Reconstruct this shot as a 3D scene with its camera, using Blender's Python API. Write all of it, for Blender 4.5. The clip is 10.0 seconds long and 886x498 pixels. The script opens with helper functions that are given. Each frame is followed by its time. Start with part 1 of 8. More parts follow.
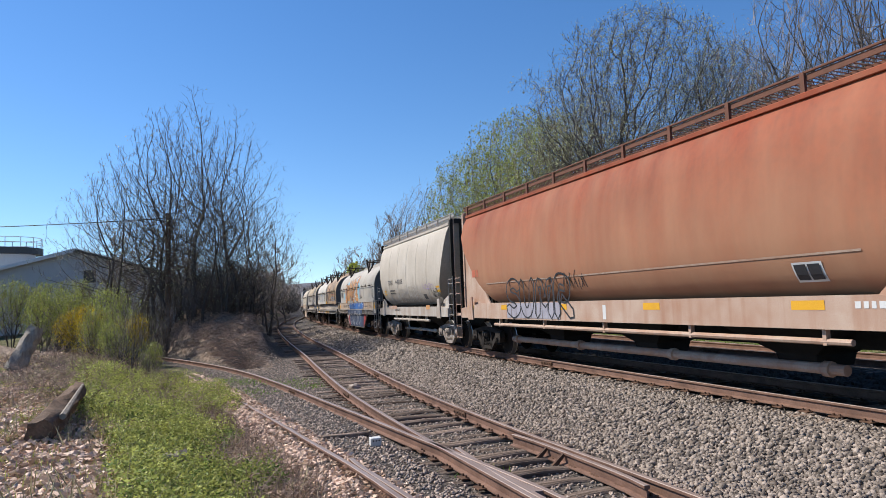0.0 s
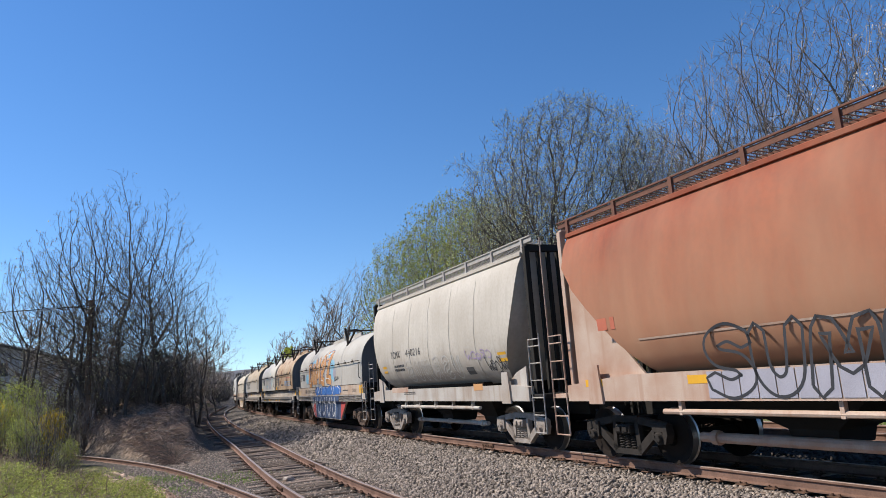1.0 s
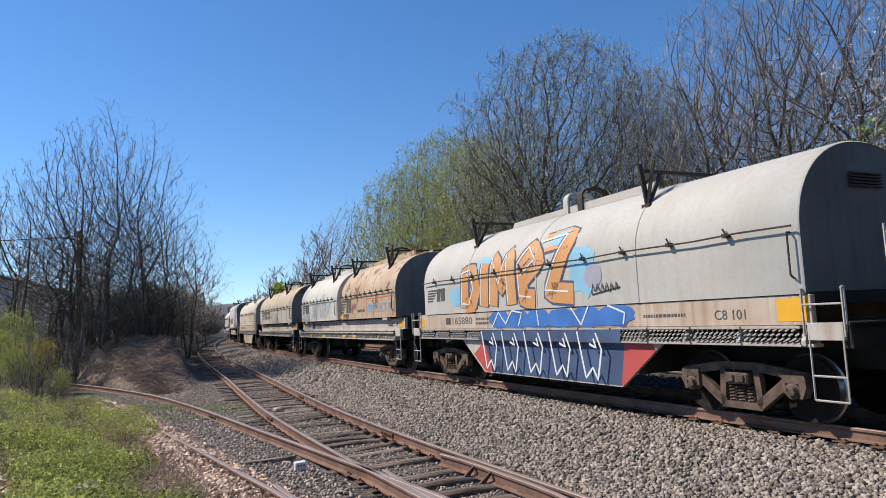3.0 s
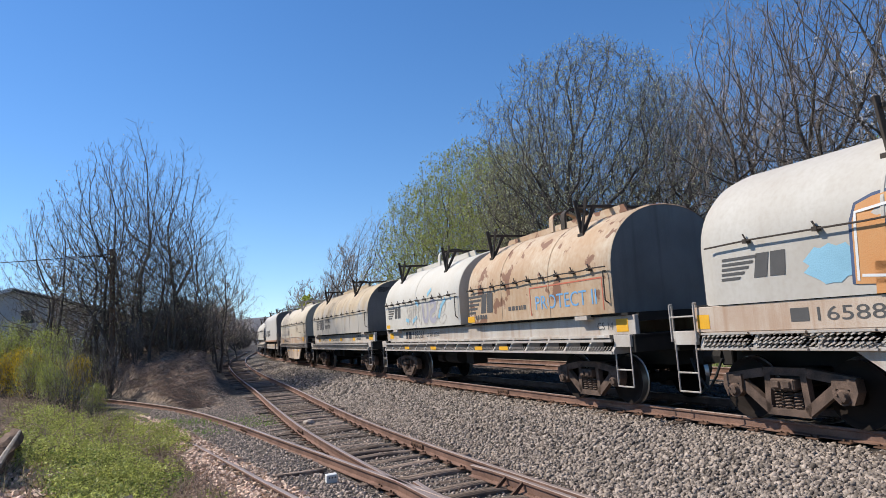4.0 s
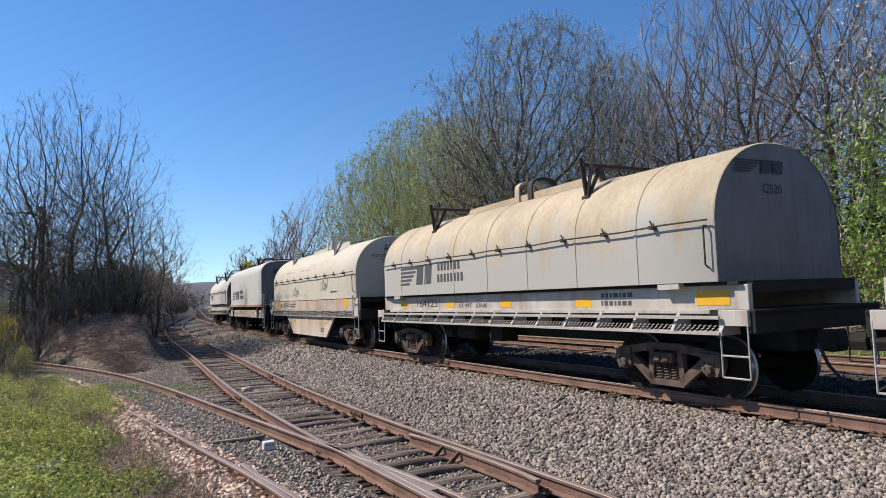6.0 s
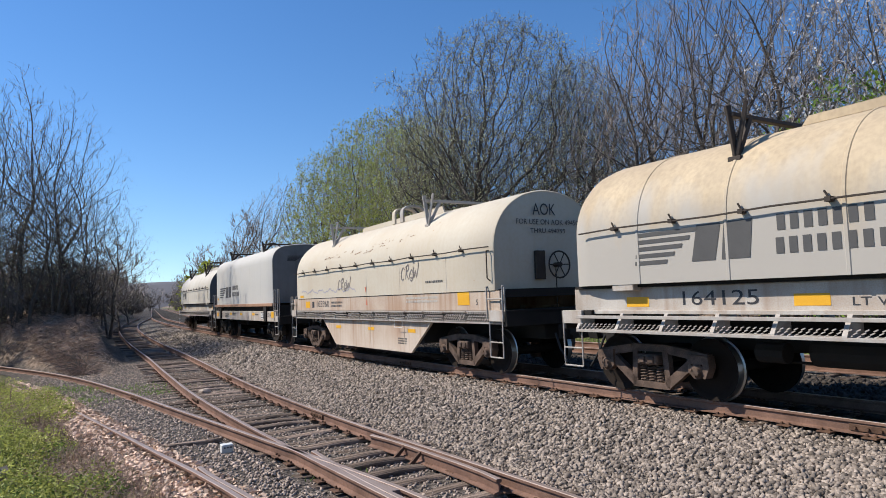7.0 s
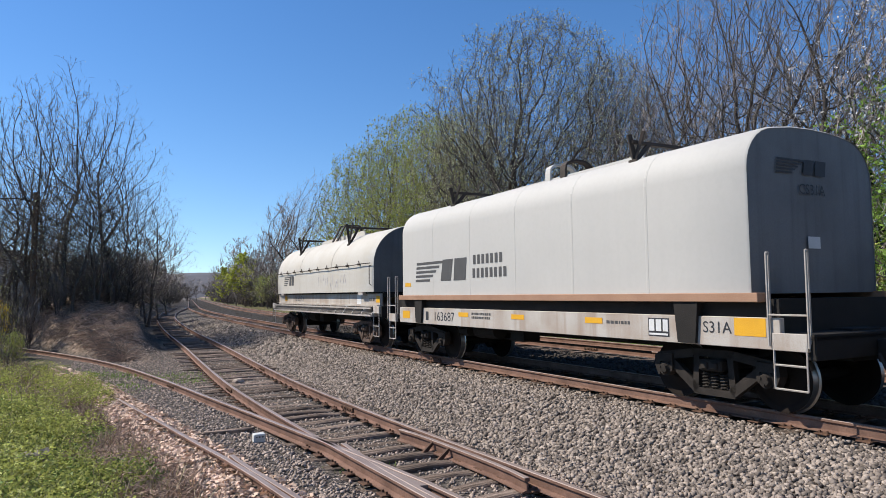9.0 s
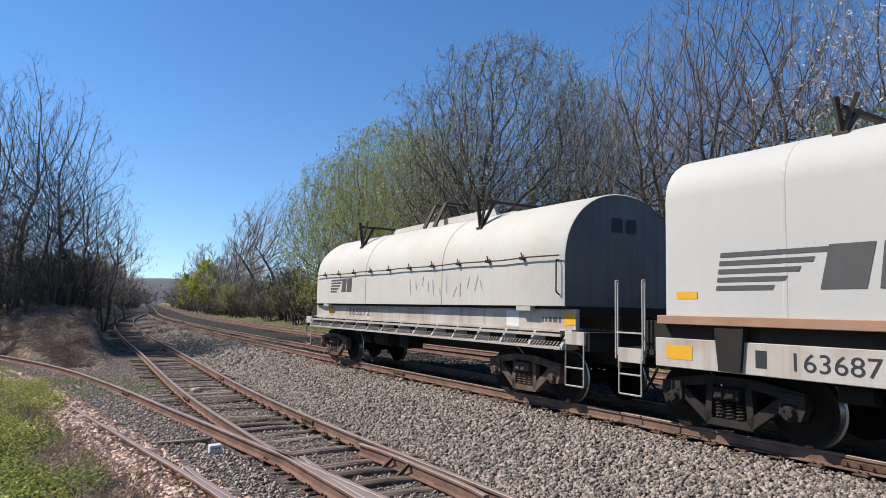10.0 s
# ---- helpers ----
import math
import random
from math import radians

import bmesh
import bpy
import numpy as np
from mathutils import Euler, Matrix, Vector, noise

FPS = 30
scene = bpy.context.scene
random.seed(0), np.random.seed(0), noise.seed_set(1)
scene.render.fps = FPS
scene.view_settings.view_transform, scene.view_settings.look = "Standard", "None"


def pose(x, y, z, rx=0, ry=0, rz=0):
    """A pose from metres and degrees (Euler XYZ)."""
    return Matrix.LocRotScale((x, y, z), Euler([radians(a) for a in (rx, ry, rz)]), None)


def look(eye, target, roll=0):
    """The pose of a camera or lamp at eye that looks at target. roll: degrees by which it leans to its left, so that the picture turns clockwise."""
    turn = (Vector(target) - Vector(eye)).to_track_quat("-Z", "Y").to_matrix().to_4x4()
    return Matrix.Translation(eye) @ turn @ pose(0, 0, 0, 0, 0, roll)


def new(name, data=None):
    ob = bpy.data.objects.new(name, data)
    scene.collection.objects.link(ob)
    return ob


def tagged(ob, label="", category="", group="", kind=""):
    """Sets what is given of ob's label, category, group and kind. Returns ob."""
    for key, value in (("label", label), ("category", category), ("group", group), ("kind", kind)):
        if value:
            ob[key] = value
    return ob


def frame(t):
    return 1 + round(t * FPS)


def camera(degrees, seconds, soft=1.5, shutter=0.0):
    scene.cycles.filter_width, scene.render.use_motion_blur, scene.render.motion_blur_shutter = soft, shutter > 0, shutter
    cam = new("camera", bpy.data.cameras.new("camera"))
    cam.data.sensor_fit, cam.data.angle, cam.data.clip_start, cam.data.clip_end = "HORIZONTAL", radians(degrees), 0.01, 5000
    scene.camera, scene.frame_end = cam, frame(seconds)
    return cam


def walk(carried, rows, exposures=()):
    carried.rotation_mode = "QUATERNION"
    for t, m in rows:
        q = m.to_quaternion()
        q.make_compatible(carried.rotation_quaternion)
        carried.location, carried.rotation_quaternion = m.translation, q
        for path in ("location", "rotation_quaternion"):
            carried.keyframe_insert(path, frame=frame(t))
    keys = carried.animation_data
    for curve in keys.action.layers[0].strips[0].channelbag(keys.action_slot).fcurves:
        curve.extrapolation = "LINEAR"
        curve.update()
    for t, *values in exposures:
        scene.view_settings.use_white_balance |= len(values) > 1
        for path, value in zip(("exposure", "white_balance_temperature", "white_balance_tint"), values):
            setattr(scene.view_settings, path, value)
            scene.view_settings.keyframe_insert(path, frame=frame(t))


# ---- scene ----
from collections import defaultdict

# ---------------------------------------------------------------- camera
EYE = (0.0, 0.0, 1.67)          # metres above the top of the main line's rails
cam = camera(66.8, 10.0, soft=0.5, shutter=0.0)
# seconds, yaw, pitch, roll of a phone held in the hand
TURNS = [
    (0.0, -13.82, 4.40, 2.10), (0.5, -16.35, 6.74, 1.93), (1.0, -18.99, 11.04, 3.85), (1.5, -20.89, 11.90, 3.32),
    (2.0, -21.65, 9.62, 2.05), (2.5, -21.39, 6.62, 0.85), (3.0, -19.99, 5.78, 2.69), (3.2, -18.95, 5.96, 3.94), (4.5, -17.26, 6.88, 3.36),
    (5.0, -17.72, 6.51, 3.56), (5.5, -19.51, 5.02, 3.05), (5.7, -20.67, 4.23, 2.50), (6.8, -25.58, 4.24, 2.08), (7.0, -25.69, 4.02, 2.02),
    (7.5, -26.18, 3.97, 1.26), (8.0, -26.47, 5.16, 0.82), (8.5, -24.46, 4.86, 0.68), (9.0, -22.99, 3.80, 0.66), (9.5, -23.03, 4.09, 0.04),
    (10.0, -25.92, 5.04, -1.15)]
walk(cam, [(t, pose(*EYE, 90 + p, r, y)) for t, y, p, r in TURNS])

# ---------------------------------------------------------------- sky and sun
TO_SUN = Vector((-0.72, 0.47, 0.87)).normalized()
world = bpy.data.worlds.new("sky")
scene.world = world
world.use_nodes = True
wn = world.node_tree
sky = wn.nodes.new("ShaderNodeTexSky")
sky.sky_type = "NISHITA"
sky.sun_disc = False
sky.sun_elevation = math.asin(TO_SUN.z)
sky.sun_rotation = math.atan2(TO_SUN.x, TO_SUN.y)
sky.altitude, sky.air_density, sky.dust_density, sky.ozone_density = 250, 1.0, 0.05, 2.2
vivid = wn.nodes.new("ShaderNodeHueSaturation")
vivid.inputs["Hue"].default_value, vivid.inputs["Saturation"].default_value = 0.505, 1.26
aim = wn.nodes.new("ShaderNodeMapping")
aim.inputs["Location"].default_value = (0, 0, 0.05)          # clear air: little whitening near the horizon
wn.links.new(wn.nodes.new("ShaderNodeTexCoord").outputs["Generated"], aim.inputs["Vector"])
wn.links.new(aim.outputs[0], sky.inputs["Vector"])
wn.links.new(sky.outputs[0], vivid.inputs["Color"])
wn.links.new(vivid.outputs[0], wn.nodes["Background"].inputs[0])
wn.nodes["Background"].inputs[1].default_value = 0.124
sun = new("sun", bpy.data.lights.new("sun", "SUN"))
sun.data.energy, sun.data.angle, sun.data.color = 5.0, radians(0.53), (1.0, 0.935, 0.84)
sun.matrix_basis = look((0, 0, 60), Vector((0, 0, 60)) - TO_SUN)
scene.view_settings.exposure = 0.38


# ---------------------------------------------------------------- materials
def shade(name, base, rough=0.7, metal=0.0, dark=None, scale=4.0, amount=0.5, fine=60.0, bump=0.15, stretch=(1, 1, 1),
          spots=None, spot_scale=3.0, spot_level=0.62, low=None, island=0.0, obrand=0.0, spec=0.25, streak=0.0):
    """A weathered surface: two scales of noise between base and dark, an optional third colour in spots, fine relief."""
    m = bpy.data.materials.new(name)
    m.use_nodes = True
    nt = m.node_tree
    n, ln = nt.nodes, nt.links
    bsdf = n["Principled BSDF"]
    bsdf.inputs["Roughness"].default_value = rough
    bsdf.inputs["Metallic"].default_value = metal
    bsdf.inputs["Specular IOR Level"].default_value = spec
    tex = n.new("ShaderNodeTexCoord")
    mp = n.new("ShaderNodeMapping")
    mp.inputs["Scale"].default_value = stretch
    ln.new(tex.outputs["Object"], mp.inputs[0])

    def noise_tex(s, detail=4.0, src=mp):
        k = n.new("ShaderNodeTexNoise")
        k.inputs["Scale"].default_value = s
        k.inputs["Detail"].default_value = detail
        ln.new(src.outputs[0], k.inputs["Vector"])
        return k

    def ramp(src, a, b):
        r = n.new("ShaderNodeMapRange")
        r.inputs[1].default_value, r.inputs[2].default_value = a, b
        ln.new(src, r.inputs[0])
        return r.outputs[0]

    def mix(fac, a, b, mode="MIX"):
        k = n.new("ShaderNodeMix")
        k.data_type, k.blend_type = "RGBA", mode
        if isinstance(fac, float):
            k.inputs[0].default_value = fac
        else:
            ln.new(fac, k.inputs[0])
        for i, c in ((6, a), (7, b)):
            if isinstance(c, tuple):
                k.inputs[i].default_value = (*c, 1)
            else:
                ln.new(c, k.inputs[i])
        return k.outputs[2]

    dark = dark or tuple(c * 0.55 for c in base)
    base, dark = tuple(c * 0.85 for c in base), tuple(c * 0.82 for c in dark)
    big = noise_tex(scale)
    small = noise_tex(fine, 2.0)
    f1 = ramp(big.outputs[0], 0.35, 0.72)
    mul = n.new("ShaderNodeMath")
    mul.operation = "MULTIPLY"
    mul.inputs[1].default_value = amount
    ln.new(f1, mul.inputs[0])
    col = mix(mul.outputs[0], base, dark)
    mul2 = n.new("ShaderNodeMath")
    mul2.operation = "MULTIPLY"
    mul2.inputs[1].default_value = amount * 0.6
    ln.new(ramp(small.outputs[0], 0.4, 0.75), mul2.inputs[0])
    col = mix(mul2.outputs[0], col, dark)
    if streak:
        mp2 = n.new("ShaderNodeMapping")
        mp2.inputs["Scale"].default_value = (3.0, 3.0, 0.16)
        ln.new(tex.outputs["Object"], mp2.inputs[0])
        st = noise_tex(2.2, 5.0, mp2)
        m3 = n.new("ShaderNodeMath")
        m3.operation = "MULTIPLY"
        m3.inputs[1].default_value = streak
        ln.new(ramp(st.outputs[0], 0.5, 0.75), m3.inputs[0])
        col = mix(m3.outputs[0], col, dark)
    if spots:
        sp = noise_tex(spot_scale, 6.0)
        col = mix(ramp(sp.outputs[0], spot_level, spot_level + 0.03), col, spots)
    if island or obrand:
        k = n.new("ShaderNodeNewGeometry" if island else "ShaderNodeObjectInfo")
        amt = island or obrand
        hs = n.new("ShaderNodeHueSaturation")
        r = n.new("ShaderNodeMapRange")
        r.inputs[3].default_value, r.inputs[4].default_value = 1 - amt, 1 + amt
        ln.new(k.outputs["Random Per Island" if island else "Random"], r.inputs[0])
        ln.new(r.outputs[0], hs.inputs["Value"])
        ln.new(col, hs.inputs["Color"])
        col = hs.outputs[0]
    ln.new(col, bsdf.inputs["Base Color"])
    if bump:
        b = n.new("ShaderNodeBump")
        b.inputs["Strength"].default_value = bump
        b.inputs["Distance"].default_value = 0.02
        ln.new(small.outputs[0], b.inputs["Height"])
        ln.new(b.outputs[0], bsdf.inputs["Normal"])
    return m


def plain(name, base, rough=0.6, metal=0.0):
    return shade(name, base, rough, metal, amount=0.25, bump=0.05)


# ---------------------------------------------------------------- the lie of the lines
# the main line's near rail leaves at x = 8.1 beside the camera, bends to the right in the distance
LY = np.arange(-160, 900, 0.5)
LSL = np.clip(-0.108 + 0.00127 * LY, -0.098, 0.04)
_x = np.cumsum(LSL) * 0.5
LX = _x - np.interp(8.0, LY, _x) + 7.823 + 0.75
LS = np.cumsum(np.sqrt(1 + LSL ** 2)) * 0.5
LS -= np.interp(0.0, LY, LS)


def line_x(y):
    return np.interp(y, LY, LX)


def line_slope(y):
    return np.interp(y, LY, LSL)


def on_line(s, off=0.0):
    """Place and heading of the main line at s metres along it, off metres to its right."""
    y = float(np.interp(s, LS, LY))
    a = math.atan(float(line_slope(y)))
    return float(line_x(y)) + off * math.cos(a), y - off * math.sin(a), -math.degrees(a)


# siding: right rail; turnout track: right rail
SY = [-60, 3.0, 5.7, 8.0, 11.5, 16.0, 22.0, 29.0, 40.0, 52.0, 66.0, 82.0, 98.0, 112.0, 130]
SX = [10.2, 4.42, 4.14, 3.87, 3.48, 3.10, 2.83, 2.60, 2.12, 1.72, 1.55, 2.05, 3.30, 4.35, 5.2]
SZ = [-0.38, -0.38, -0.38, -0.38, -0.38, -0.38, -0.38, -0.38, -0.38, -0.33, -0.25, -0.15, -0.06, 0.0, 0.0]
DY = [2.0, 5.0, 7.3, 8.4, 10.5, 12.1, 14.4, 19.0, 24.2, 29.0, 36.0, 44.0]
DX = [3.28, 3.02, 2.70, 2.47, 1.98, 1.62, 1.08, 0.02, -1.45, -3.35, -6.8, -11.5]


def smooth_fit(ya, xa, y):
    """A smooth curve through the given stations."""
    t = np.interp(y, ya, np.arange(len(ya)))
    i = np.clip(t.astype(int), 0, len(ya) - 2)
    ya, xa = np.array(ya, float), np.array(xa, float)
    m = np.gradient(xa, ya)
    h = ya[i + 1] - ya[i]
    u = (np.clip(y, ya[0], ya[-1]) - ya[i]) / h
    return ((2 * u ** 3 - 3 * u ** 2 + 1) * xa[i] + (u ** 3 - 2 * u ** 2 + u) * h * m[i]
            + (-2 * u ** 3 + 3 * u ** 2) * xa[i + 1] + (u ** 3 - u ** 2) * h * m[i + 1])


def siding_x(y):
    return smooth_fit(SY, SX, np.asarray(y, float)) - 0.75


def siding_z(y):
    return np.interp(y, SY, SZ)


def spur_x(y):
    return smooth_fit(DY, DX, np.asarray(y, float)) - 0.75


def step(v, a, b):
    t = np.clip((v - a) / (b - a), 0, 1)
    return t * t * (3 - 2 * t)


FAR_OFF = 5.5                  # from the main line to the line behind it


def ground_z(x, y):
    """Height of the ground (numpy arrays)."""
    x, y = np.asarray(x, float), np.asarray(y, float)
    d = x - line_x(y)
    sx, px = siding_x(y), spur_x(y)
    low = siding_z(y) - 0.235
    near_spur = (1 - step(np.abs(x - px), 0.55, 1.3)) * (1 - step(y, 34, 40))
    low = low + (0.09 + 0.07 * step(px - x, -0.5, 0.5)) * near_spur * step(sx - 1.1 - x, -0.2, 0.2)
    z = np.where(d < 0, low + (-0.235 - low) * step(d, -3.6, -1.75), -0.235)
    # grass verge and bank to the right of the far line
    z = z - 0.25 * step(d, FAR_OFF + 1.9, FAR_OFF + 3.2) + 1.6 * step(d, FAR_OFF + 4, FAR_OFF + 16) + 7 * step(d, FAR_OFF + 16, 90)
    # bank to the left
    edge = np.where(y < 20, px - 1.55, np.where(y < 44, np.minimum(px - 1.55, sx - 2.2), sx - 2.2))
    rise = 0.64 * step(edge - x, 0.0, 2.6)
    z = z + np.where(d < 0, rise, 0)
    # overgrown mound between the spur and the siding
    mid = np.where(y < 44, np.maximum(px + 1.3, sx - 8.0), sx - 8.0)
    w = step(x, mid, mid + 1.6) * (1 - step(x, sx - 3.2, sx - 1.5))
    z = z + 1.5 * w * step(y, 25.5, 33.0) * (1 - 0.45 * step(y, 45, 70)) * np.where(d < 0, 1, 0)
    z = z + w * step(y, 25.5, 33.0) * np.where(d < 0, 0.22, 0) * (np.sin(x * 2.3 + 1.1 * y) + np.sin(1.9 * y - 1.3 * x) + 0.6 * np.sin(4.1 * x - 2.7 * y))
    # gentle unevenness away from the lines, a far ridge
    off = np.where(d < 0, step(edge - x, 0.2, 2.0), step(d, FAR_OFF + 3, FAR_OFF + 8))
    z = z + off * 0.10 * (np.sin(x * 1.1 + 0.6 * y) + np.sin(0.9 * y - 0.5 * x + 1.7) * 0.7)
    return z


def gz(x, y):
    return float(ground_z(np.array([x]), np.array([y]))[0])


# ---------------------------------------------------------------- mesh helpers
def mesh_ob(name, verts, faces, mat, parent=None, smooth=False, label=""):
    me = bpy.data.meshes.new(name)
    me.from_pydata([tuple(v) for v in verts], [], [tuple(f) for f in faces])
    me.materials.append(mat)
    if smooth:
        me.polygons.foreach_set("use_smooth", [True] * len(me.polygons))
    me.update()
    ob = new(name, me)
    if parent:
        ob.parent = parent
    if label:
        ob["label"] = label
    return ob


def part(name, bm, mat, parent, label="", smooth=None):
    """Links a bmesh as one mesh object under a thing or a part."""
    me = bpy.data.meshes.new(name)
    bmesh.ops.recalc_face_normals(bm, faces=bm.faces)
    bm.to_mesh(me)
    bm.free()
    me.materials.append(mat)
    if smooth is not None:
        me.polygons.foreach_set("use_smooth", [True] * len(me.polygons))
        me.set_sharp_from_angle(angle=radians(smooth))
    ob = new(name, me)
    ob.parent = parent
    if label:
        ob["label"] = label
    return ob


def box(bm, x0, x1, y0, y1, z0, z1, bev=0.0, m=None):
    r = bmesh.ops.create_cube(bm, size=1.0)
    vs = r["verts"]
    bmesh.ops.scale(bm, vec=(x1 - x0, y1 - y0, z1 - z0), verts=vs)
    bmesh.ops.translate(bm, vec=((x0 + x1) / 2, (y0 + y1) / 2, (z0 + z1) / 2), verts=vs)
    if m is not None:
        bmesh.ops.transform(bm, matrix=m, verts=vs)
    if bev:
        es = list({e for v in vs for e in v.link_edges})
        bmesh.ops.bevel(bm, geom=es, offset=bev, segments=1, affect="EDGES")
    return bm


def rod(bm, a, b, r, seg=6, r2=None):
    """A round bar from a to b."""
    a, b = Vector(a), Vector(b)
    d = b - a
    q = d.to_track_quat("Z", "Y").to_matrix().to_4x4()
    bmesh.ops.create_cone(bm, cap_ends=True, segments=seg, radius1=r, radius2=r if r2 is None else r2, depth=d.length,
                          matrix=Matrix.Translation((a + b) / 2) @ q)
    return bm


def rods(bm, pts, r, seg=6):
    for a, b in zip(pts, pts[1:]):
        rod(bm, a, b, r, seg)
    return bm


def prism(bm, outline, x0, x1, axis="x"):
    """A slab with the outline (two coordinates) pushed along an axis: x takes (y, z), y takes (x, z)."""
    def at(p, w):
        return (w, p[0], p[1]) if axis == "x" else (p[0], w, p[1])
    a = [bm.verts.new(at(p, x0)) for p in outline]
    b = [bm.verts.new(at(p, x1)) for p in outline]
    n = len(a)
    bm.faces.new(a)
    bm.faces.new(b[::-1])
    for i in range(n):
        bm.faces.new((a[i], b[i], b[(i + 1) % n], a[(i + 1) % n]))
    return bm


def loft(bm, rings, closed=False, cap=False):
    """Skins rows of points."""
    vs = [[bm.verts.new(p) for p in ring] for ring in rings]
    n = len(vs[0])
    for a, b in zip(vs, vs[1:]):
        for i in range(n if closed else n - 1):
            j = (i + 1) % n
            bm.faces.new((a[i], a[j], b[j], b[i]))
    if cap:
        bm.faces.new(vs[0][::-1])
        bm.faces.new(vs[-1])
    return vs


def empty(name, m=None):
    ob = new(name)
    ob.empty_display_size = 0.3
    if m is not None:
        ob.matrix_basis = m
    return ob

# ---------------------------------------------------------------- surfaces of the place
M_RAIL = shade("rusty rail steel", (0.28, 0.165, 0.12), 0.75, 0.2, dark=(0.11, 0.062, 0.045), scale=3, amount=0.7, fine=40, bump=0.2)
M_RAILTOP = shade("worn rail head", (0.38, 0.30, 0.26), 0.5, 0.3, dark=(0.24, 0.17, 0.14), scale=1.5, amount=0.6, fine=90, bump=0.03)
M_TIE = shade("weathered creosoted wood", (0.33, 0.25, 0.20), 0.95, spec=0.1, dark=(0.05, 0.036, 0.028), scale=3, amount=0.95, fine=30, bump=0.6,
              stretch=(0.35, 5, 5), obrand=0.55)
M_STONE = shade("grey limestone ballast", (0.335, 0.275, 0.228), 0.85, dark=(0.10, 0.084, 0.072), scale=9, amount=0.5, fine=70, bump=0.25, island=0.62)
M_CINDER = shade("dusty brown track gravel", (0.47, 0.375, 0.31), 0.9, dark=(0.12, 0.095, 0.08), scale=9, amount=0.6, fine=70, bump=0.3, island=0.4)
# dark bed gravel; the train's shade is put into this colour
M_BEDSHADE = shade("dark track gravel with train shade", (0.07, 0.058, 0.05), 0.85, dark=(0.03, 0.026, 0.023), scale=9, amount=0.6, fine=70, bump=0.3, island=0.4)
M_IRON = shade("rusted iron fittings", (0.17, 0.095, 0.06), 0.8, 0.2, dark=(0.06, 0.035, 0.025), scale=8, amount=0.7, bump=0.2)


def ground_material():
    """Ballast, track gravel, dry earth with litter, turf, and a bed darkened for train shade, laid out by the sheet's
    own colour layer.
    """
    m = bpy.data.materials.new("ground")
    m.use_nodes = True
    n, ln = m.node_tree.nodes, m.node_tree.links
    bsdf = n["Principled BSDF"]
    bsdf.inputs["Roughness"].default_value = 0.95
    bsdf.inputs["Specular IOR Level"].default_value = 0.2
    tex = n.new("ShaderNodeTexCoord")
    att = n.new("ShaderNodeAttribute")
    att.attribute_name = "zone"
    sep = n.new("ShaderNodeSeparateColor")
    ln.new(att.outputs["Color"], sep.inputs[0])

    def tex_noise(s, d=4):
        k = n.new("ShaderNodeTexNoise")
        k.inputs["Scale"].default_value, k.inputs["Detail"].default_value = s, d
        ln.new(tex.outputs["Object"], k.inputs["Vector"])
        return k.outputs[0]

    def cells(s):
        k = n.new("ShaderNodeTexVoronoi")
        k.inputs["Scale"].default_value = s
        ln.new(tex.outputs["Object"], k.inputs["Vector"])
        return k

    def ramp(src, stops):
        r = n.new("ShaderNodeValToRGB")
        r.color_ramp.elements.remove(r.color_ramp.elements[1])
        r.color_ramp.elements[0].position, r.color_ramp.elements[0].color = stops[0][0], (*[k * 0.88 for k in stops[0][1]], 1)
        for p, c in stops[1:]:
            r.color_ramp.elements.new(p).color = (*[k * 0.88 for k in c], 1)
        ln.new(src, r.inputs[0])
        return r.outputs[0]

    def mix(fac, a, b, mode="MIX"):
        k = n.new("ShaderNodeMix")
        k.data_type, k.blend_type = "RGBA", mode
        if isinstance(fac, float):
            k.inputs[0].default_value = fac
        else:
            ln.new(fac, k.inputs[0])
        ln.new(a, k.inputs[6])
        ln.new(b, k.inputs[7])
        return k.outputs[2]

    def edge(src, mask):
        """The mask with an irregular border."""
        a = n.new("ShaderNodeMath")
        a.operation = "ADD"
        ln.new(src, a.inputs[0])
        ln.new(mask, a.inputs[1])
        r = n.new("ShaderNodeMapRange")
        r.inputs[1].default_value, r.inputs[2].default_value = 0.88, 1.12
        ln.new(a.outputs[0], r.inputs[0])
        return r.outputs[0]

    v = cells(19.0)
    sepv = n.new("ShaderNodeSeparateColor")
    ln.new(v.outputs["Color"], sepv.inputs[0])
    stone = ramp(sepv.outputs[0], [(0.0, (0.03, 0.026, 0.022)), (0.5, (0.10, 0.086, 0.074)), (1.0, (0.27, 0.235, 0.205))])
    cinder = ramp(tex_noise(14), [(0.3, (0.035, 0.029, 0.024)), (0.55, (0.125, 0.104, 0.088)), (0.75, (0.27, 0.23, 0.195))])
    litter = ramp(tex_noise(7, 8), [(0.3, (0.08, 0.058, 0.042)), (0.5, (0.27, 0.20, 0.15)), (0.7, (0.48, 0.37, 0.29))])
    turf = ramp(tex_noise(3, 8), [(0.32, (0.05, 0.058, 0.02)), (0.52, (0.14, 0.13, 0.055)), (0.7, (0.28, 0.23, 0.14))])
    big = tex_noise(0.8, 5)
    col = mix(edge(big, sep.outputs[2]), cinder, litter)
    col = mix(edge(big, sep.outputs[1]), col, turf)
    col = mix(edge(tex_noise(2.5), sep.outputs[0]), col, stone)
    # bed below and behind the train: its shade is put into these tones
    dim = ramp(tex_noise(16), [(0.3, (0.018, 0.015, 0.013)), (0.7, (0.07, 0.06, 0.05))])
    col = mix(edge(tex_noise(2.2), att.outputs["Alpha"]), col, dim)
    ln.new(col, bsdf.inputs["Base Color"])
    add = n.new("ShaderNodeMath")
    add.operation = "ADD"
    ln.new(v.outputs["Distance"], add.inputs[0])
    ln.new(tex_noise(25, 6), add.inputs[1])
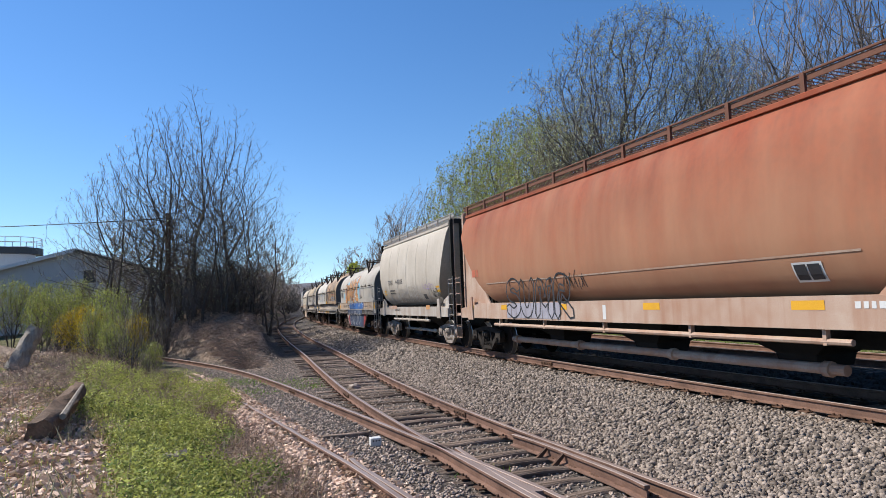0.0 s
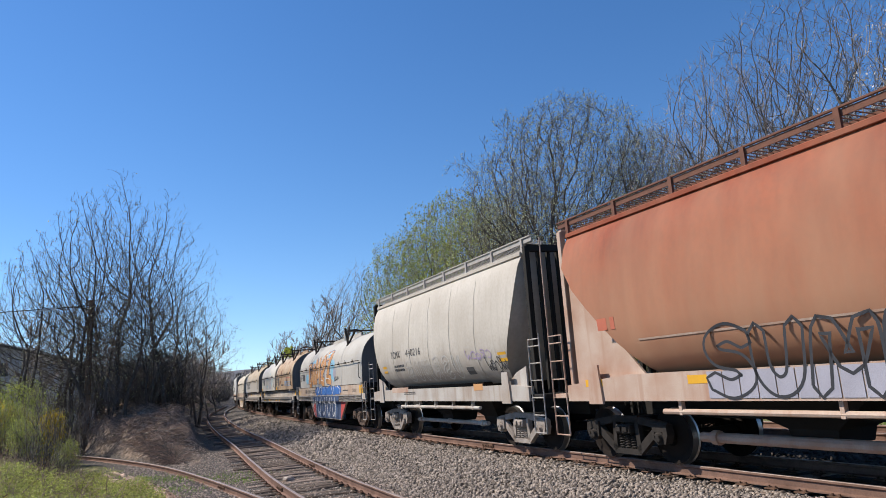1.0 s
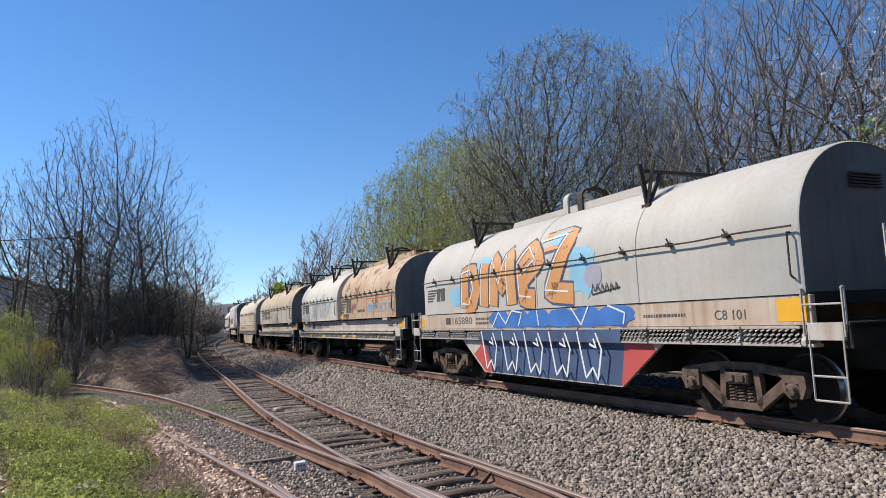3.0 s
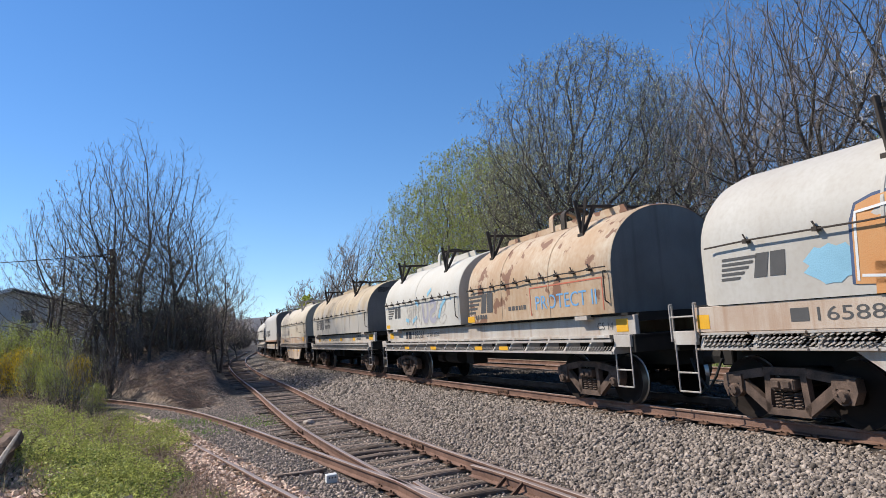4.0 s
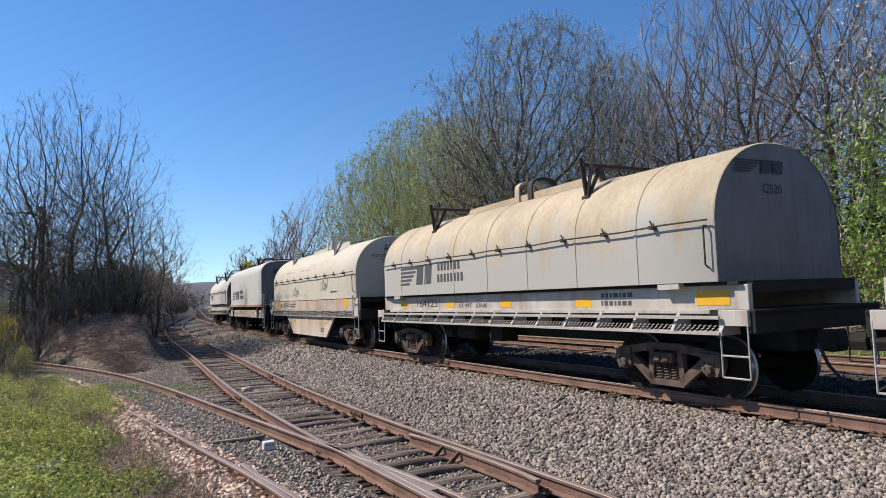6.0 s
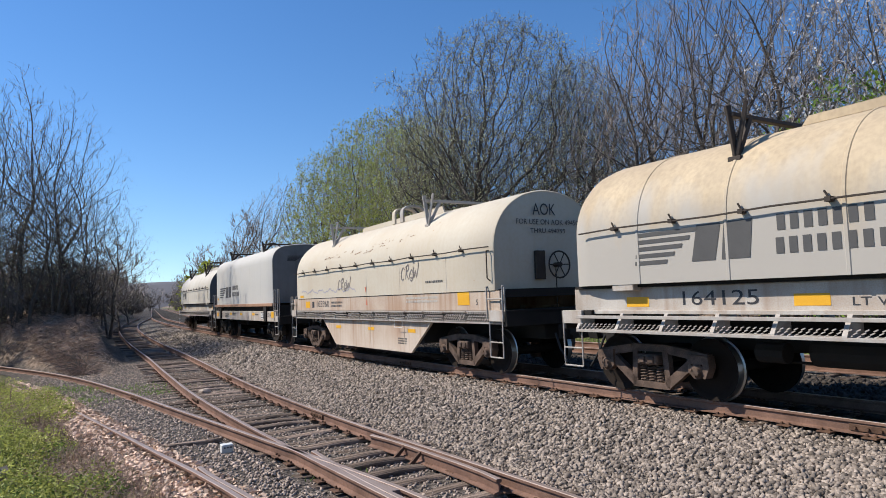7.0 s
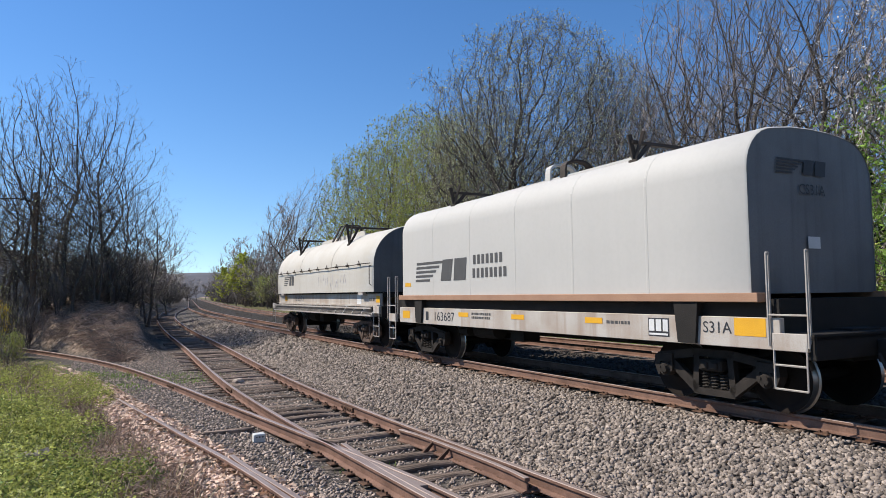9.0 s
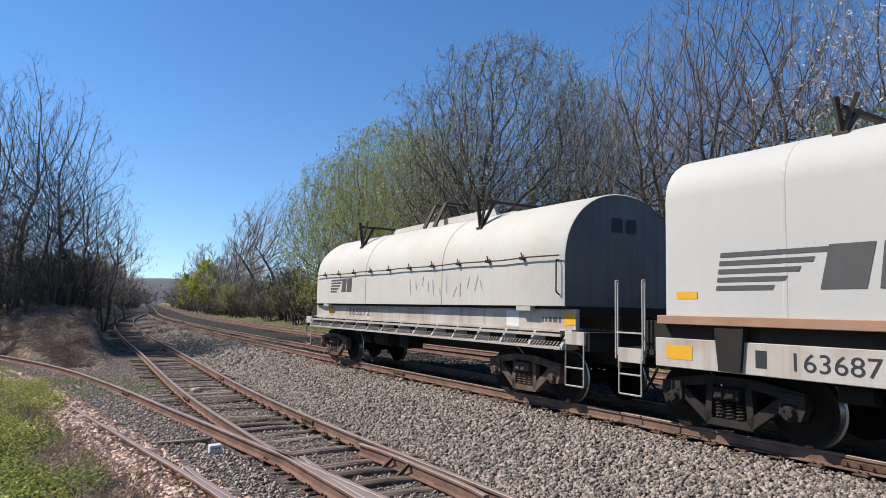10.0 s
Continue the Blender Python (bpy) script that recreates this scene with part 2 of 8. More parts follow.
    b = n.new("ShaderNodeBump")
    b.inputs["Strength"].default_value, b.inputs["Distance"].default_value = 0.8, 0.05
    ln.new(add.outputs[0], b.inputs["Height"])
    ln.new(b.outputs[0], bsdf.inputs["Normal"])
    return m


def zones(x, y):
    """Shares of ballast, turf, litter and painted train shade at a place."""
    d = x - line_x(y)
    sx, px = siding_x(y), spur_x(y)
    # grey ballast is left out where the train's shade lies
    stone = step(d, -3.5, -2.4) * (1 - step(d, FAR_OFF + 2.0, FAR_OFF + 3.0)) * (1 - step(d, -1.15, -0.85) * (1 - step(d, 3.4, 3.9)))
    edge = np.where(y < 20, px - 1.3, np.where(y < 44, np.minimum(px - 1.3, sx - 2.0), sx - 2.0))
    left = np.where(d < 0, step(edge - x, -0.2, 0.8), 0)
    right = step(d, FAR_OFF + 2.4, FAR_OFF + 4)
    wood = np.where(d > 0, step(d, FAR_OFF + 6, FAR_OFF + 11), step(y, 18, 24) * step(edge - x, 0, 1.5) * (1 - step(edge - x, 9, 14)))
    lot = np.where(d < 0, step(edge - x, 2.4, 3.2) * (1 - step(edge - x, 5.0, 6.5)) * step(y, 5, 8) * (1 - step(y, 15, 20)), 0)
    cover = np.where((d < 0) & (y > 14) & (y < 40), step(y, 14, 17) * step(px - 0.1 - x, -0.3, 0.3), 0)
    mound = np.where(d < 0, step(x, px + 0.8, px + 2.2) * (1 - step(x, sx - 2.6, sx - 1.6)) * step(y, 22, 27), 0)
    turf = np.clip(left + right + 0.8 * cover, 0, 1) * (1 - 0.85 * wood) * (1 - 0.8 * lot) * 0.75
    litter = np.clip(np.maximum(left + right, mound) * (0.3 + 0.6 * np.maximum(np.maximum(wood, mound), lot)), 0, 1)
    # band from near rail to far line that carries the painted train shade
    bed_shade = step(d, -0.95, -0.7) * (1 - step(d, FAR_OFF - 1.2, FAR_OFF - 0.6))
    return np.clip(stone, 0, 1), turf, litter, bed_shade


def axis(parts):
    out = []
    for a, b, s in parts:
        out.extend(np.arange(a, b, s))
    return np.array(out + [parts[-1][1]])


def build_ground():
    gx = axis([(-1600, -300, 100), (-300, -80, 20), (-80, -20, 2.5), (-20, 18, 0.3), (18, 60, 2.0), (60, 300, 20), (300, 1600, 100)])
    gy = axis([(-300, -40, 20), (-40, 2, 2.0), (2, 40, 0.3), (40, 120, 1.2), (120, 300, 10), (300, 1700, 70)])
    X, Y = np.meshgrid(gx, gy)
    Z = ground_z(X, Y)
    nx, ny = len(gx), len(gy)
    idx = np.arange(nx * ny).reshape(ny, nx)
    quads = np.stack([idx[:-1, :-1], idx[:-1, 1:], idx[1:, 1:], idx[1:, :-1]], -1).reshape(-1, 4)
    me = bpy.data.meshes.new("ground")
    me.from_pydata(np.stack([X, Y, Z], -1).reshape(-1, 3).tolist(), [], quads.tolist())
    me.polygons.foreach_set("use_smooth", [True] * len(me.polygons))
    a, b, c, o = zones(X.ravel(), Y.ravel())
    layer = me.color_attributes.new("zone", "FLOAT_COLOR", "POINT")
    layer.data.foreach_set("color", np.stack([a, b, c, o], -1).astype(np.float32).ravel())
    me.materials.append(ground_material())
    tagged(new("ground", me), "trackside ground of grey ballast, brown gravel, litter and turf", "ground", kind="structure")


build_ground()

# ---------------------------------------------------------------- tracks
RAIL_SIDE = [(-0.034, -0.006), (-0.034, -0.036), (-0.010, -0.050), (-0.009, -0.140), (-0.070, -0.155), (-0.070, -0.170),
             (0.070, -0.170), (0.070, -0.155), (0.009, -0.140), (0.010, -0.050), (0.034, -0.036), (0.034, -0.006)]
RAIL_HEAD = [(0.034, -0.006), (0.028, 0.0), (-0.028, 0.0), (-0.034, -0.006)]


def rail(parent, pts):
    """A rail along points of its head: rusty web and foot, worn running surface. pts: x, y, z."""
    P = np.array(pts, float)
    T = np.gradient(P, axis=0)
    T /= np.linalg.norm(T[:, :2], axis=1)[:, None]
    N = np.stack([T[:, 1], -T[:, 0]], -1)
    verts, faces, mats = [], [], []
    for prof, mi in ((RAIL_SIDE, 0), (RAIL_HEAD, 1)):
        base, k = len(verts), len(prof)
        for p, nn in zip(P, N):
            verts.extend([(p[0] + nn[0] * u, p[1] + nn[1] * u, p[2] + w) for u, w in prof])
        for i in range(len(P) - 1):
            for j in range(k - 1):
                a = base + i * k + j
                faces.append((a, a + 1, a + k + 1, a + k))
                mats.append(mi)
        for i in (0, len(P) - 1):
            faces.append(tuple(base + i * k + j for j in range(k)))
            mats.append(mi)
    ob = mesh_ob("rail", verts, faces, M_RAIL, parent)
    ob.data.materials.append(M_RAILTOP)
    ob.data.polygons.foreach_set("material_index", mats)
    return ob


def offset_line(xf, zf, off, ys):
    x = np.array([float(xf(y)) for y in ys])
    sl = np.gradient(x, ys)
    k = np.sqrt(1 + sl ** 2)
    return [(a + off / c, b - off * s / c * 0, float(zf(b))) for a, b, s, c in zip(x, ys, sl, k)]


_tie_rng = random.Random(5)


def tie_mesh(length, seed):
    """One hewn sleeper with split, rounded ends."""
    r = random.Random(seed)
    bm = bmesh.new()
    n = 5
    rings = []
    for i in range(n + 1):
        x = -length / 2 + length * i / n
        w, h = 0.100 + r.uniform(-0.026, 0.012), 0.0 + r.uniform(-0.035, 0.006)
        e = 0.012 if i in (0, n) else 0.0
        rings.append([(x, -w + e, -0.17), (x, w - e, -0.17), (x, w - e, h - 0.02), (x, w - 0.02, h - e), (x, -w + 0.02, h - e + r.uniform(-0.006, 0.004)), (x, -w + e, h - 0.02)])
    loft(bm, rings, closed=True, cap=True)
    bmesh.ops.recalc_face_normals(bm, faces=bm.faces)
    me = bpy.data.meshes.new("tie")
    bm.to_mesh(me)
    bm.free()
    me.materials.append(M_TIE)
    return me


TIES = [tie_mesh(2.55, i) for i in range(6)]


def tie(parent, x, y, z, yaw, mesh):
    ob = new("tie", mesh)
    ob.parent = parent
    r = _tie_rng
    ob.matrix_basis = pose(x + r.uniform(-0.05, 0.05), y + r.uniform(-0.03, 0.03), z + r.uniform(-0.045, 0.008), r.uniform(-2.5, 2.5), r.uniform(-1.1, 1.1), yaw + r.uniform(-3.0, 3.0))
    return ob


def plate_mesh():
    bm = bmesh.new()
    box(bm, -0.16, 0.16, -0.09, 0.09, 0.0, 0.02, 0.004)
    for sx, sy in ((-0.09, -0.05), (0.09, 0.05), (-0.09, 0.05), (0.12, -0.05)):
        box(bm, sx - 0.012, sx + 0.012, sy - 0.012, sy + 0.012, 0.02, 0.05)
    me = bpy.data.meshes.new("tie_plate")
    bm.to_mesh(me)
    bm.free()
    me.materials.append(M_IRON)
    return me


PLATE = plate_mesh()


def plate(parent, x, y, z, yaw):
    ob = new("tie_plate", PLATE)
    ob.parent = parent
    ob.matrix_basis = pose(x, y, z, 0, 0, yaw)


def joint_bar(parent, x, y, z, yaw):
    bm = bmesh.new()
    for s in (-1, 1):
        box(bm, s * 0.028 - 0.014, s * 0.028 + 0.014, -0.30, 0.30, -0.135, -0.055, 0.004)
        for k in range(4):
            rod(bm, (s * 0.04, -0.225 + 0.15 * k, -0.095), (s * 0.07, -0.225 + 0.15 * k, -0.095), 0.018, 6)
    ob = part("joint_bar", bm, M_IRON, parent)
    ob.matrix_basis = pose(x, y, z, 0, 0, yaw)


def build_track(name, label, xf, zf, y0, y1, step_m, rails=(-0.75, 0.75), tie_stop=70.0, tie_start=0.0, depth=0.172, mesh=None, plates=30.0, joints=()):
    tr = tagged(empty(name), label, "railway track", kind="structure")
    ys = axis([(y0, 30, 1.0), (30, y1, 3.0)]) if y0 < 30 < y1 else np.arange(y0, y1, 1.0)
    for off in rails:
        rail(tr, offset_line(xf, zf, off, ys))
    y = tie_start
    while y < tie_stop:
        x = float(xf(y))
        yaw = -math.degrees(math.atan((float(xf(y + 0.5)) - float(xf(y - 0.5)))))
        if mesh is None:
            tie(tr, x, y, float(zf(y)) - depth, yaw, TIES[_tie_rng.randrange(6)])
            if y < plates:
                for off in rails:
                    c = math.cos(radians(yaw))
                    plate(tr, x + off / c, y, float(zf(y)) - depth - 0.002, yaw)
        y += step_m * _tie_rng.uniform(0.92, 1.08)
    for off, yj in joints:
        x = float(xf(yj)) + off
        yaw = -math.degrees(math.atan((float(xf(yj + 0.5)) - float(xf(yj - 0.5)))))
        joint_bar(tr, x, yj, float(zf(yj)), yaw)
    return tr


def flat(y):
    return 0.0


main_track = build_track("main_track", "main railway line with brown rails on grey ballast", line_x, flat, -60, 420, 0.52, tie_start=3.0,
                         joints=((-0.75, 5.1), (-0.75, 17.0)), depth=0.190)
far_track = build_track("far_track", "second railway line with rusty rails behind the train", lambda y: line_x(y) + FAR_OFF, flat, -60, 420, 0.52,
                        tie_start=6.0, joints=((-0.75, 17.6),), depth=0.182, plates=0.0)
siding_track = build_track("siding_track", "worn siding with rusty rails and split wooden ties", siding_x, siding_z, 1.0, 112, 0.54, tie_start=4.0, tie_stop=78,
                           joints=((0.75, 12.6), (-0.75, 16.3), (0.75, 20.4), (0.75, 8.6)), plates=26.0)
spur_track = build_track("spur_track", "overgrown spur with rusty rails half buried in gravel", spur_x, lambda y: -0.38, 4.0, 44, 0.6, rails=(0.75,), tie_start=19, tie_stop=19,
                         joints=((0.75, 17.6),))
# the spur's other rail dips under litter
_ys = np.arange(4.0, 16.1, 1.0)
rail(spur_track, offset_line(spur_x, lambda y: -0.38 - 0.010 * max(0.0, y - 9.0), -0.75, _ys))


def build_turnout():
    """Frog, guard rails and long ties where the spur leaves the siding."""
    to = tagged(empty("turnout_frog"), "cast steel frog and guard rails of the turnout", "turnout", kind="structure")
    # wing rails beside the frog's point
    for off, ya, yb in ((0.09, 4.2, 9.3),):
        ys = np.linspace(ya, yb, 9)
        bend = 0.10 * np.clip((ys - ys.mean()) / (yb - ya) * 2, 0 if off > 0 else -1, 1) ** 2 * (1 if off > 0 else -1)
        P = [(float(siding_x(y)) - 0.75 + off + b, y, -0.385) for y, b in zip(ys, bend)]
        rail(to, P)
    # worn casting that fills the angle between the crossing rails
    ys = np.linspace(6.9, 9.75, 12)
    bm = bmesh.new()
    rings = []
    for y in ys:
        a, b = float(siding_x(y)) - 0.75, float(spur_x(y)) + 0.75
        a, b = min(a, b) + 0.02, max(a, b, min(a, b) + 0.05) - 0.02
        if b - a < 0.03:
            a, b = (a + b) / 2 - 0.015, (a + b) / 2 + 0.015
        rings.append([(a, y, -0.52), (b, y, -0.52), (b, y, -0.392), ((a + b) / 2, y, -0.388), (a, y, -0.392)])
    loft(bm, rings, closed=True, cap=True)
    part("frog_casting", bm, M_RAILTOP, to, "worn steel casting between crossing rails")
    # guard rail inside the siding's right rail, with its braces
    ys = np.linspace(6.7, 9.9, 10)
    flare = 0.07 * np.abs((ys - ys.mean()) / 1.6) ** 4
    rail(to, [(float(siding_x(y)) + 0.75 - 0.115 - f, y, -0.395) for y, f in zip(ys, flare)])
    ys = np.linspace(6.6, 9.3, 10)
    flare = 0.05 * np.abs((ys - ys.mean()) / 1.35) ** 4
    rail(to, [(float(spur_x(y)) - 0.75 + 0.115 + f, y, -0.395) for y, f in zip(ys, flare)])
    for y in (8.5, 8.95):
        bm = bmesh.new()
        prism(bm, [(-0.18, -0.16), (0.0, -0.02), (0.03, -0.04), (-0.10, -0.17)], -0.02, 0.02, axis="y")
        ob = part("rail_brace", bm, M_IRON, to)
        ob.matrix_basis = pose(float(siding_x(y)) + 0.75 - 0.15, y, -0.39, 0, 0, 6)


build_turnout()

# ---------------------------------------------------------------- paints of the train
M_WHEEL = shade("brown wheel steel", (0.022, 0.017, 0.014), 0.9, 0.0, spec=0.1, dark=(0.030, 0.022, 0.018), scale=5, amount=0.7, bump=0.15)
M_TREAD = plain("bright wheel tread", (0.5, 0.48, 0.46), 0.35, 0.9)
M_FRAME = shade("dusty rusted truck casting", (0.185, 0.125, 0.095), 0.85, 0.1, dark=(0.028, 0.020, 0.016), scale=5, amount=0.75, bump=0.3)
M_FRAME_DARK = shade("oily black truck casting", (0.045, 0.036, 0.030), 0.8, 0.1, dark=(0.014, 0.012, 0.010), scale=5, amount=0.7, bump=0.3)
M_FRAME_PALE = shade("pale dusty truck casting", (0.44, 0.38, 0.33), 0.85, dark=(0.13, 0.095, 0.075), scale=4, amount=0.7, bump=0.3)
M_UNDER = shade("black underframe grime", (0.028, 0.024, 0.021), 0.85, dark=(0.012, 0.011, 0.010), scale=3, amount=0.5, bump=0.2)
M_ORANGE = shade("faded orange red paint", (0.36, 0.078, 0.032), 0.7, spec=0.2, dark=(0.20, 0.06, 0.034), scale=0.55, amount=0.75, fine=9, bump=0.06, streak=0.45)
M_SILL_PINK = shade("faded cream sill paint", (0.56, 0.43, 0.34), 0.7, dark=(0.40, 0.20, 0.12), scale=1.6, amount=0.7, streak=0.6, bump=0.08)
M_CREAM = shade("dusty cream white paint", (0.589, 0.532, 0.456), 0.68, dark=(0.44, 0.38, 0.31), scale=0.8, amount=0.7, fine=14, bump=0.05, streak=0.45)
M_HOODGREY = shade("light grey hood paint", (0.521, 0.493, 0.446), 0.68, dark=(0.42, 0.37, 0.31), scale=0.9, amount=0.6, fine=14, bump=0.05, streak=0.4)
M_HOODTAN = shade("dusty tan grey hood paint", (0.58, 0.455, 0.30), 0.65, dark=(0.36, 0.28, 0.19), scale=0.9, amount=0.7, fine=14, bump=0.06, streak=0.5)
M_HOODRUST = shade("rust stained tan hood paint", (0.56, 0.45, 0.33), 0.65, dark=(0.42, 0.25, 0.13), scale=0.8, amount=0.85, fine=10, bump=0.08, streak=0.6,
                   spots=(0.20, 0.105, 0.065), spot_scale=1.9, spot_level=0.575)
M_HOODWHITE = shade("white hood paint", (0.594, 0.567, 0.513), 0.68, dark=(0.52, 0.46, 0.37), scale=0.9, amount=0.55, fine=14, bump=0.04, streak=0.3)
M_HOODIVORY = shade("ivory hood paint", (0.585, 0.529, 0.430), 0.68, dark=(0.54, 0.44, 0.32), scale=0.8, amount=0.6, fine=14, bump=0.04, streak=0.35,
                    spots=(0.36, 0.16, 0.07), spot_scale=2.3, spot_level=0.72)
M_HOODPALE = shade("pale grey hood paint", (0.545, 0.522, 0.482), 0.68, dark=(0.50, 0.48, 0.445), scale=0.7, amount=0.5, fine=14, bump=0.03, streak=0.2)
M_SILL = shade("grey white deck sill paint", (0.56, 0.525, 0.475), 0.6, dark=(0.34, 0.24, 0.17), scale=1.5, amount=0.65, bump=0.06, streak=0.65)
M_SILLRUST = shade("rust streaked sill paint", (0.58, 0.49, 0.40), 0.7, dark=(0.36, 0.19, 0.10), scale=1.0, amount=0.6, bump=0.08, streak=0.75)
M_BROWNRAIL = shade("brown hood rail", (0.42, 0.25, 0.16), 0.75, dark=(0.30, 0.16, 0.10), scale=2, amount=0.6)
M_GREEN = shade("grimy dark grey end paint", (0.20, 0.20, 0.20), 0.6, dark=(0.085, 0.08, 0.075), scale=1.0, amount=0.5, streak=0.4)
M_STEEL = shade("grey white handrail paint", (0.47, 0.44, 0.40), 0.6, dark=(0.30, 0.22, 0.17), scale=8, amount=0.5)
M_DARKBAR = shade("dark steel bar", (0.07, 0.055, 0.045), 0.7, 0.2, scale=8, amount=0.5)
M_GRATE = shade("rusty grating", (0.20, 0.085, 0.055), 0.8, dark=(0.12, 0.06, 0.04), scale=8, amount=0.6)
M_YELLOW = shade("yellow orange reflector", (0.80, 0.42, 0.03), 0.5, dark=(0.62, 0.30, 0.03), scale=5, amount=0.3)
M_BLACKLET = plain("black lettering", (0.045, 0.045, 0.05), 0.6)
M_GREYLET = plain("worn grey lettering", (0.10, 0.096, 0.093), 0.6)
M_WHITELET = plain("white lettering", (0.75, 0.74, 0.72), 0.6)
M_REDLET = plain("faded red lettering", (0.58, 0.17, 0.10), 0.6)
M_BLUELET = plain("pale blue spray paint", (0.18, 0.38, 0.62), 0.6)
M_SPRAYBLUE = shade("blue spray paint", (0.07, 0.21, 0.55), 0.55, dark=(0.04, 0.10, 0.28), scale=2, amount=0.6)
M_SPRAYNAVY = shade("navy spray paint", (0.055, 0.075, 0.13), 0.55, dark=(0.10, 0.16, 0.30), scale=2, amount=0.6)
M_SPRAYORANGE = shade("orange spray paint", (0.60, 0.26, 0.09), 0.6, dark=(0.62, 0.38, 0.18), scale=1.5, amount=0.7)
M_SPRAYRED = shade("red spray paint", (0.52, 0.09, 0.08), 0.6, dark=(0.40, 0.07, 0.06), scale=2, amount=0.5)
M_SPRAYCYAN = shade("sky blue spray paint", (0.28, 0.52, 0.66), 0.6, scale=2, amount=0.3)
M_FAINT = shade("worn grey spray paint", (0.50, 0.465, 0.42), 0.65, dark=(0.52, 0.47, 0.40), scale=3, amount=0.7)
M_SPRAYPURPLE = shade("faded purple spray paint", (0.36, 0.27, 0.42), 0.65, dark=(0.48, 0.40, 0.45), scale=3, amount=0.6)
M_TAG = shade("smoky grey spray paint", (0.17, 0.15, 0.15), 0.65, dark=(0.34, 0.30, 0.27), scale=5, amount=0.7)
M_SCAB = shade("bare rust scabs", (0.28, 0.13, 0.06), 0.8, dark=(0.10, 0.06, 0.04), scale=6, amount=0.8)
M_SPRAYGREY = shade("grey lilac spray paint", (0.42, 0.40, 0.45), 0.6, scale=2, amount=0.4)
M_RUBBER = plain("black rubber hose", (0.03, 0.03, 0.03), 0.7)


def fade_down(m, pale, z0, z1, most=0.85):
    """Paint that turns to a second colour towards the foot of the side, with an uneven upper edge."""
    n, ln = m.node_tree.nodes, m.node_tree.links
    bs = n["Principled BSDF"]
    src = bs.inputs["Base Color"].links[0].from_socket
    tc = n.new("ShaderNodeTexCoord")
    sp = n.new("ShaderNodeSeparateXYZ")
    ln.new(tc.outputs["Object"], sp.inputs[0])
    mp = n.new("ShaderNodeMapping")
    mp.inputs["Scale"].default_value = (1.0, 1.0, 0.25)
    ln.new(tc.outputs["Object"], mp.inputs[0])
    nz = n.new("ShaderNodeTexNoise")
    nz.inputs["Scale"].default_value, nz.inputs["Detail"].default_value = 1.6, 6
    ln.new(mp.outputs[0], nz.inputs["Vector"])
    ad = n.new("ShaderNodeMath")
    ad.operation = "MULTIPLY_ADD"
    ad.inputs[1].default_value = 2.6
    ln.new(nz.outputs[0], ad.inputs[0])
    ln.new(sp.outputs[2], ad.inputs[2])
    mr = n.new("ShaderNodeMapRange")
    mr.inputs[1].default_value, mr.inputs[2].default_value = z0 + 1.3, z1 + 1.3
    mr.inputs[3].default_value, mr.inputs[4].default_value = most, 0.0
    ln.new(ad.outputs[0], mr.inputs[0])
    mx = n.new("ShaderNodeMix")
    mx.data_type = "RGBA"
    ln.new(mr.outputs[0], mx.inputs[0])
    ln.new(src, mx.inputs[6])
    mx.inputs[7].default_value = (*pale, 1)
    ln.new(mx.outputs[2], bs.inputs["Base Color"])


fade_down(M_ORANGE, (0.42, 0.235, 0.14), 1.3, 4.6, 0.9)
# cream: browner and darker towards the foot
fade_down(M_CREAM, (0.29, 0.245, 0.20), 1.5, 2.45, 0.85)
fade_down(M_SILLRUST, (0.58, 0.49, 0.40), 0.2, 1.2, 0.6)
# tan hood: greyer and slightly darker below the shoulder
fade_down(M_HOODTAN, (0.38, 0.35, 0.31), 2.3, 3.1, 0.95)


# ---------------------------------------------------------------- trucks (shared by all cars)
def make_frame():
    bm = bmesh.new()
    # the casting is laid out as bars round its three openings
    t = 0.10
    def bar(a, b, w, x0=-t / 2, x1=t / 2):
        a, b = Vector((0, *a)), Vector((0, *b))
        d = (b - a).normalized()
        nrm = Vector((0, -d.z, d.y)) * w / 2
        pr = [(p.y, p.z) for p in (a - nrm, b - nrm, b + nrm, a + nrm)]
        prism(bm, pr, x0, x1)
    bar((-1.06, 0.64), (-0.36, 0.74), 0.13)
    bar((-0.36, 0.755), (0.36, 0.755), 0.11)
    bar((0.36, 0.74), (1.06, 0.64), 0.13)
    bar((-0.80, 0.58), (-0.30, 0.20), 0.14)
    bar((0.80, 0.58), (0.30, 0.20), 0.14)
    bar((-0.36, 0.185), (0.36, 0.185), 0.10)
    bar((-0.33, 0.22), (-0.29, 0.74), 0.10)
    bar((0.33, 0.22), (0.29, 0.74), 0.10)
    for s in (-1, 1):
        prism(bm, [(s * 0.74, 0.70), (s * 1.08, 0.68), (s * 1.10, 0.52), (s * 1.03, 0.36), (s * 0.99, 0.36), (s * 0.99, 0.56), (s * 0.79, 0.56), (s * 0.79, 0.40), (s * 0.74, 0.44)], -0.09, 0.07)
    # bolster end
    box(bm, -0.13, 0.10, -0.20, 0.20, 0.50, 0.66, 0.02)
    box(bm, -0.16, -0.12, -0.15, -0.03, 0.53, 0.63, 0.01)
    box(bm, -0.16, -0.12, 0.03, 0.15, 0.53, 0.63, 0.01)
    me = bpy.data.meshes.new("side_frame")
    bmesh.ops.recalc_face_normals(bm, faces=bm.faces)
    bm.to_mesh(me)
    bm.free()
    return me


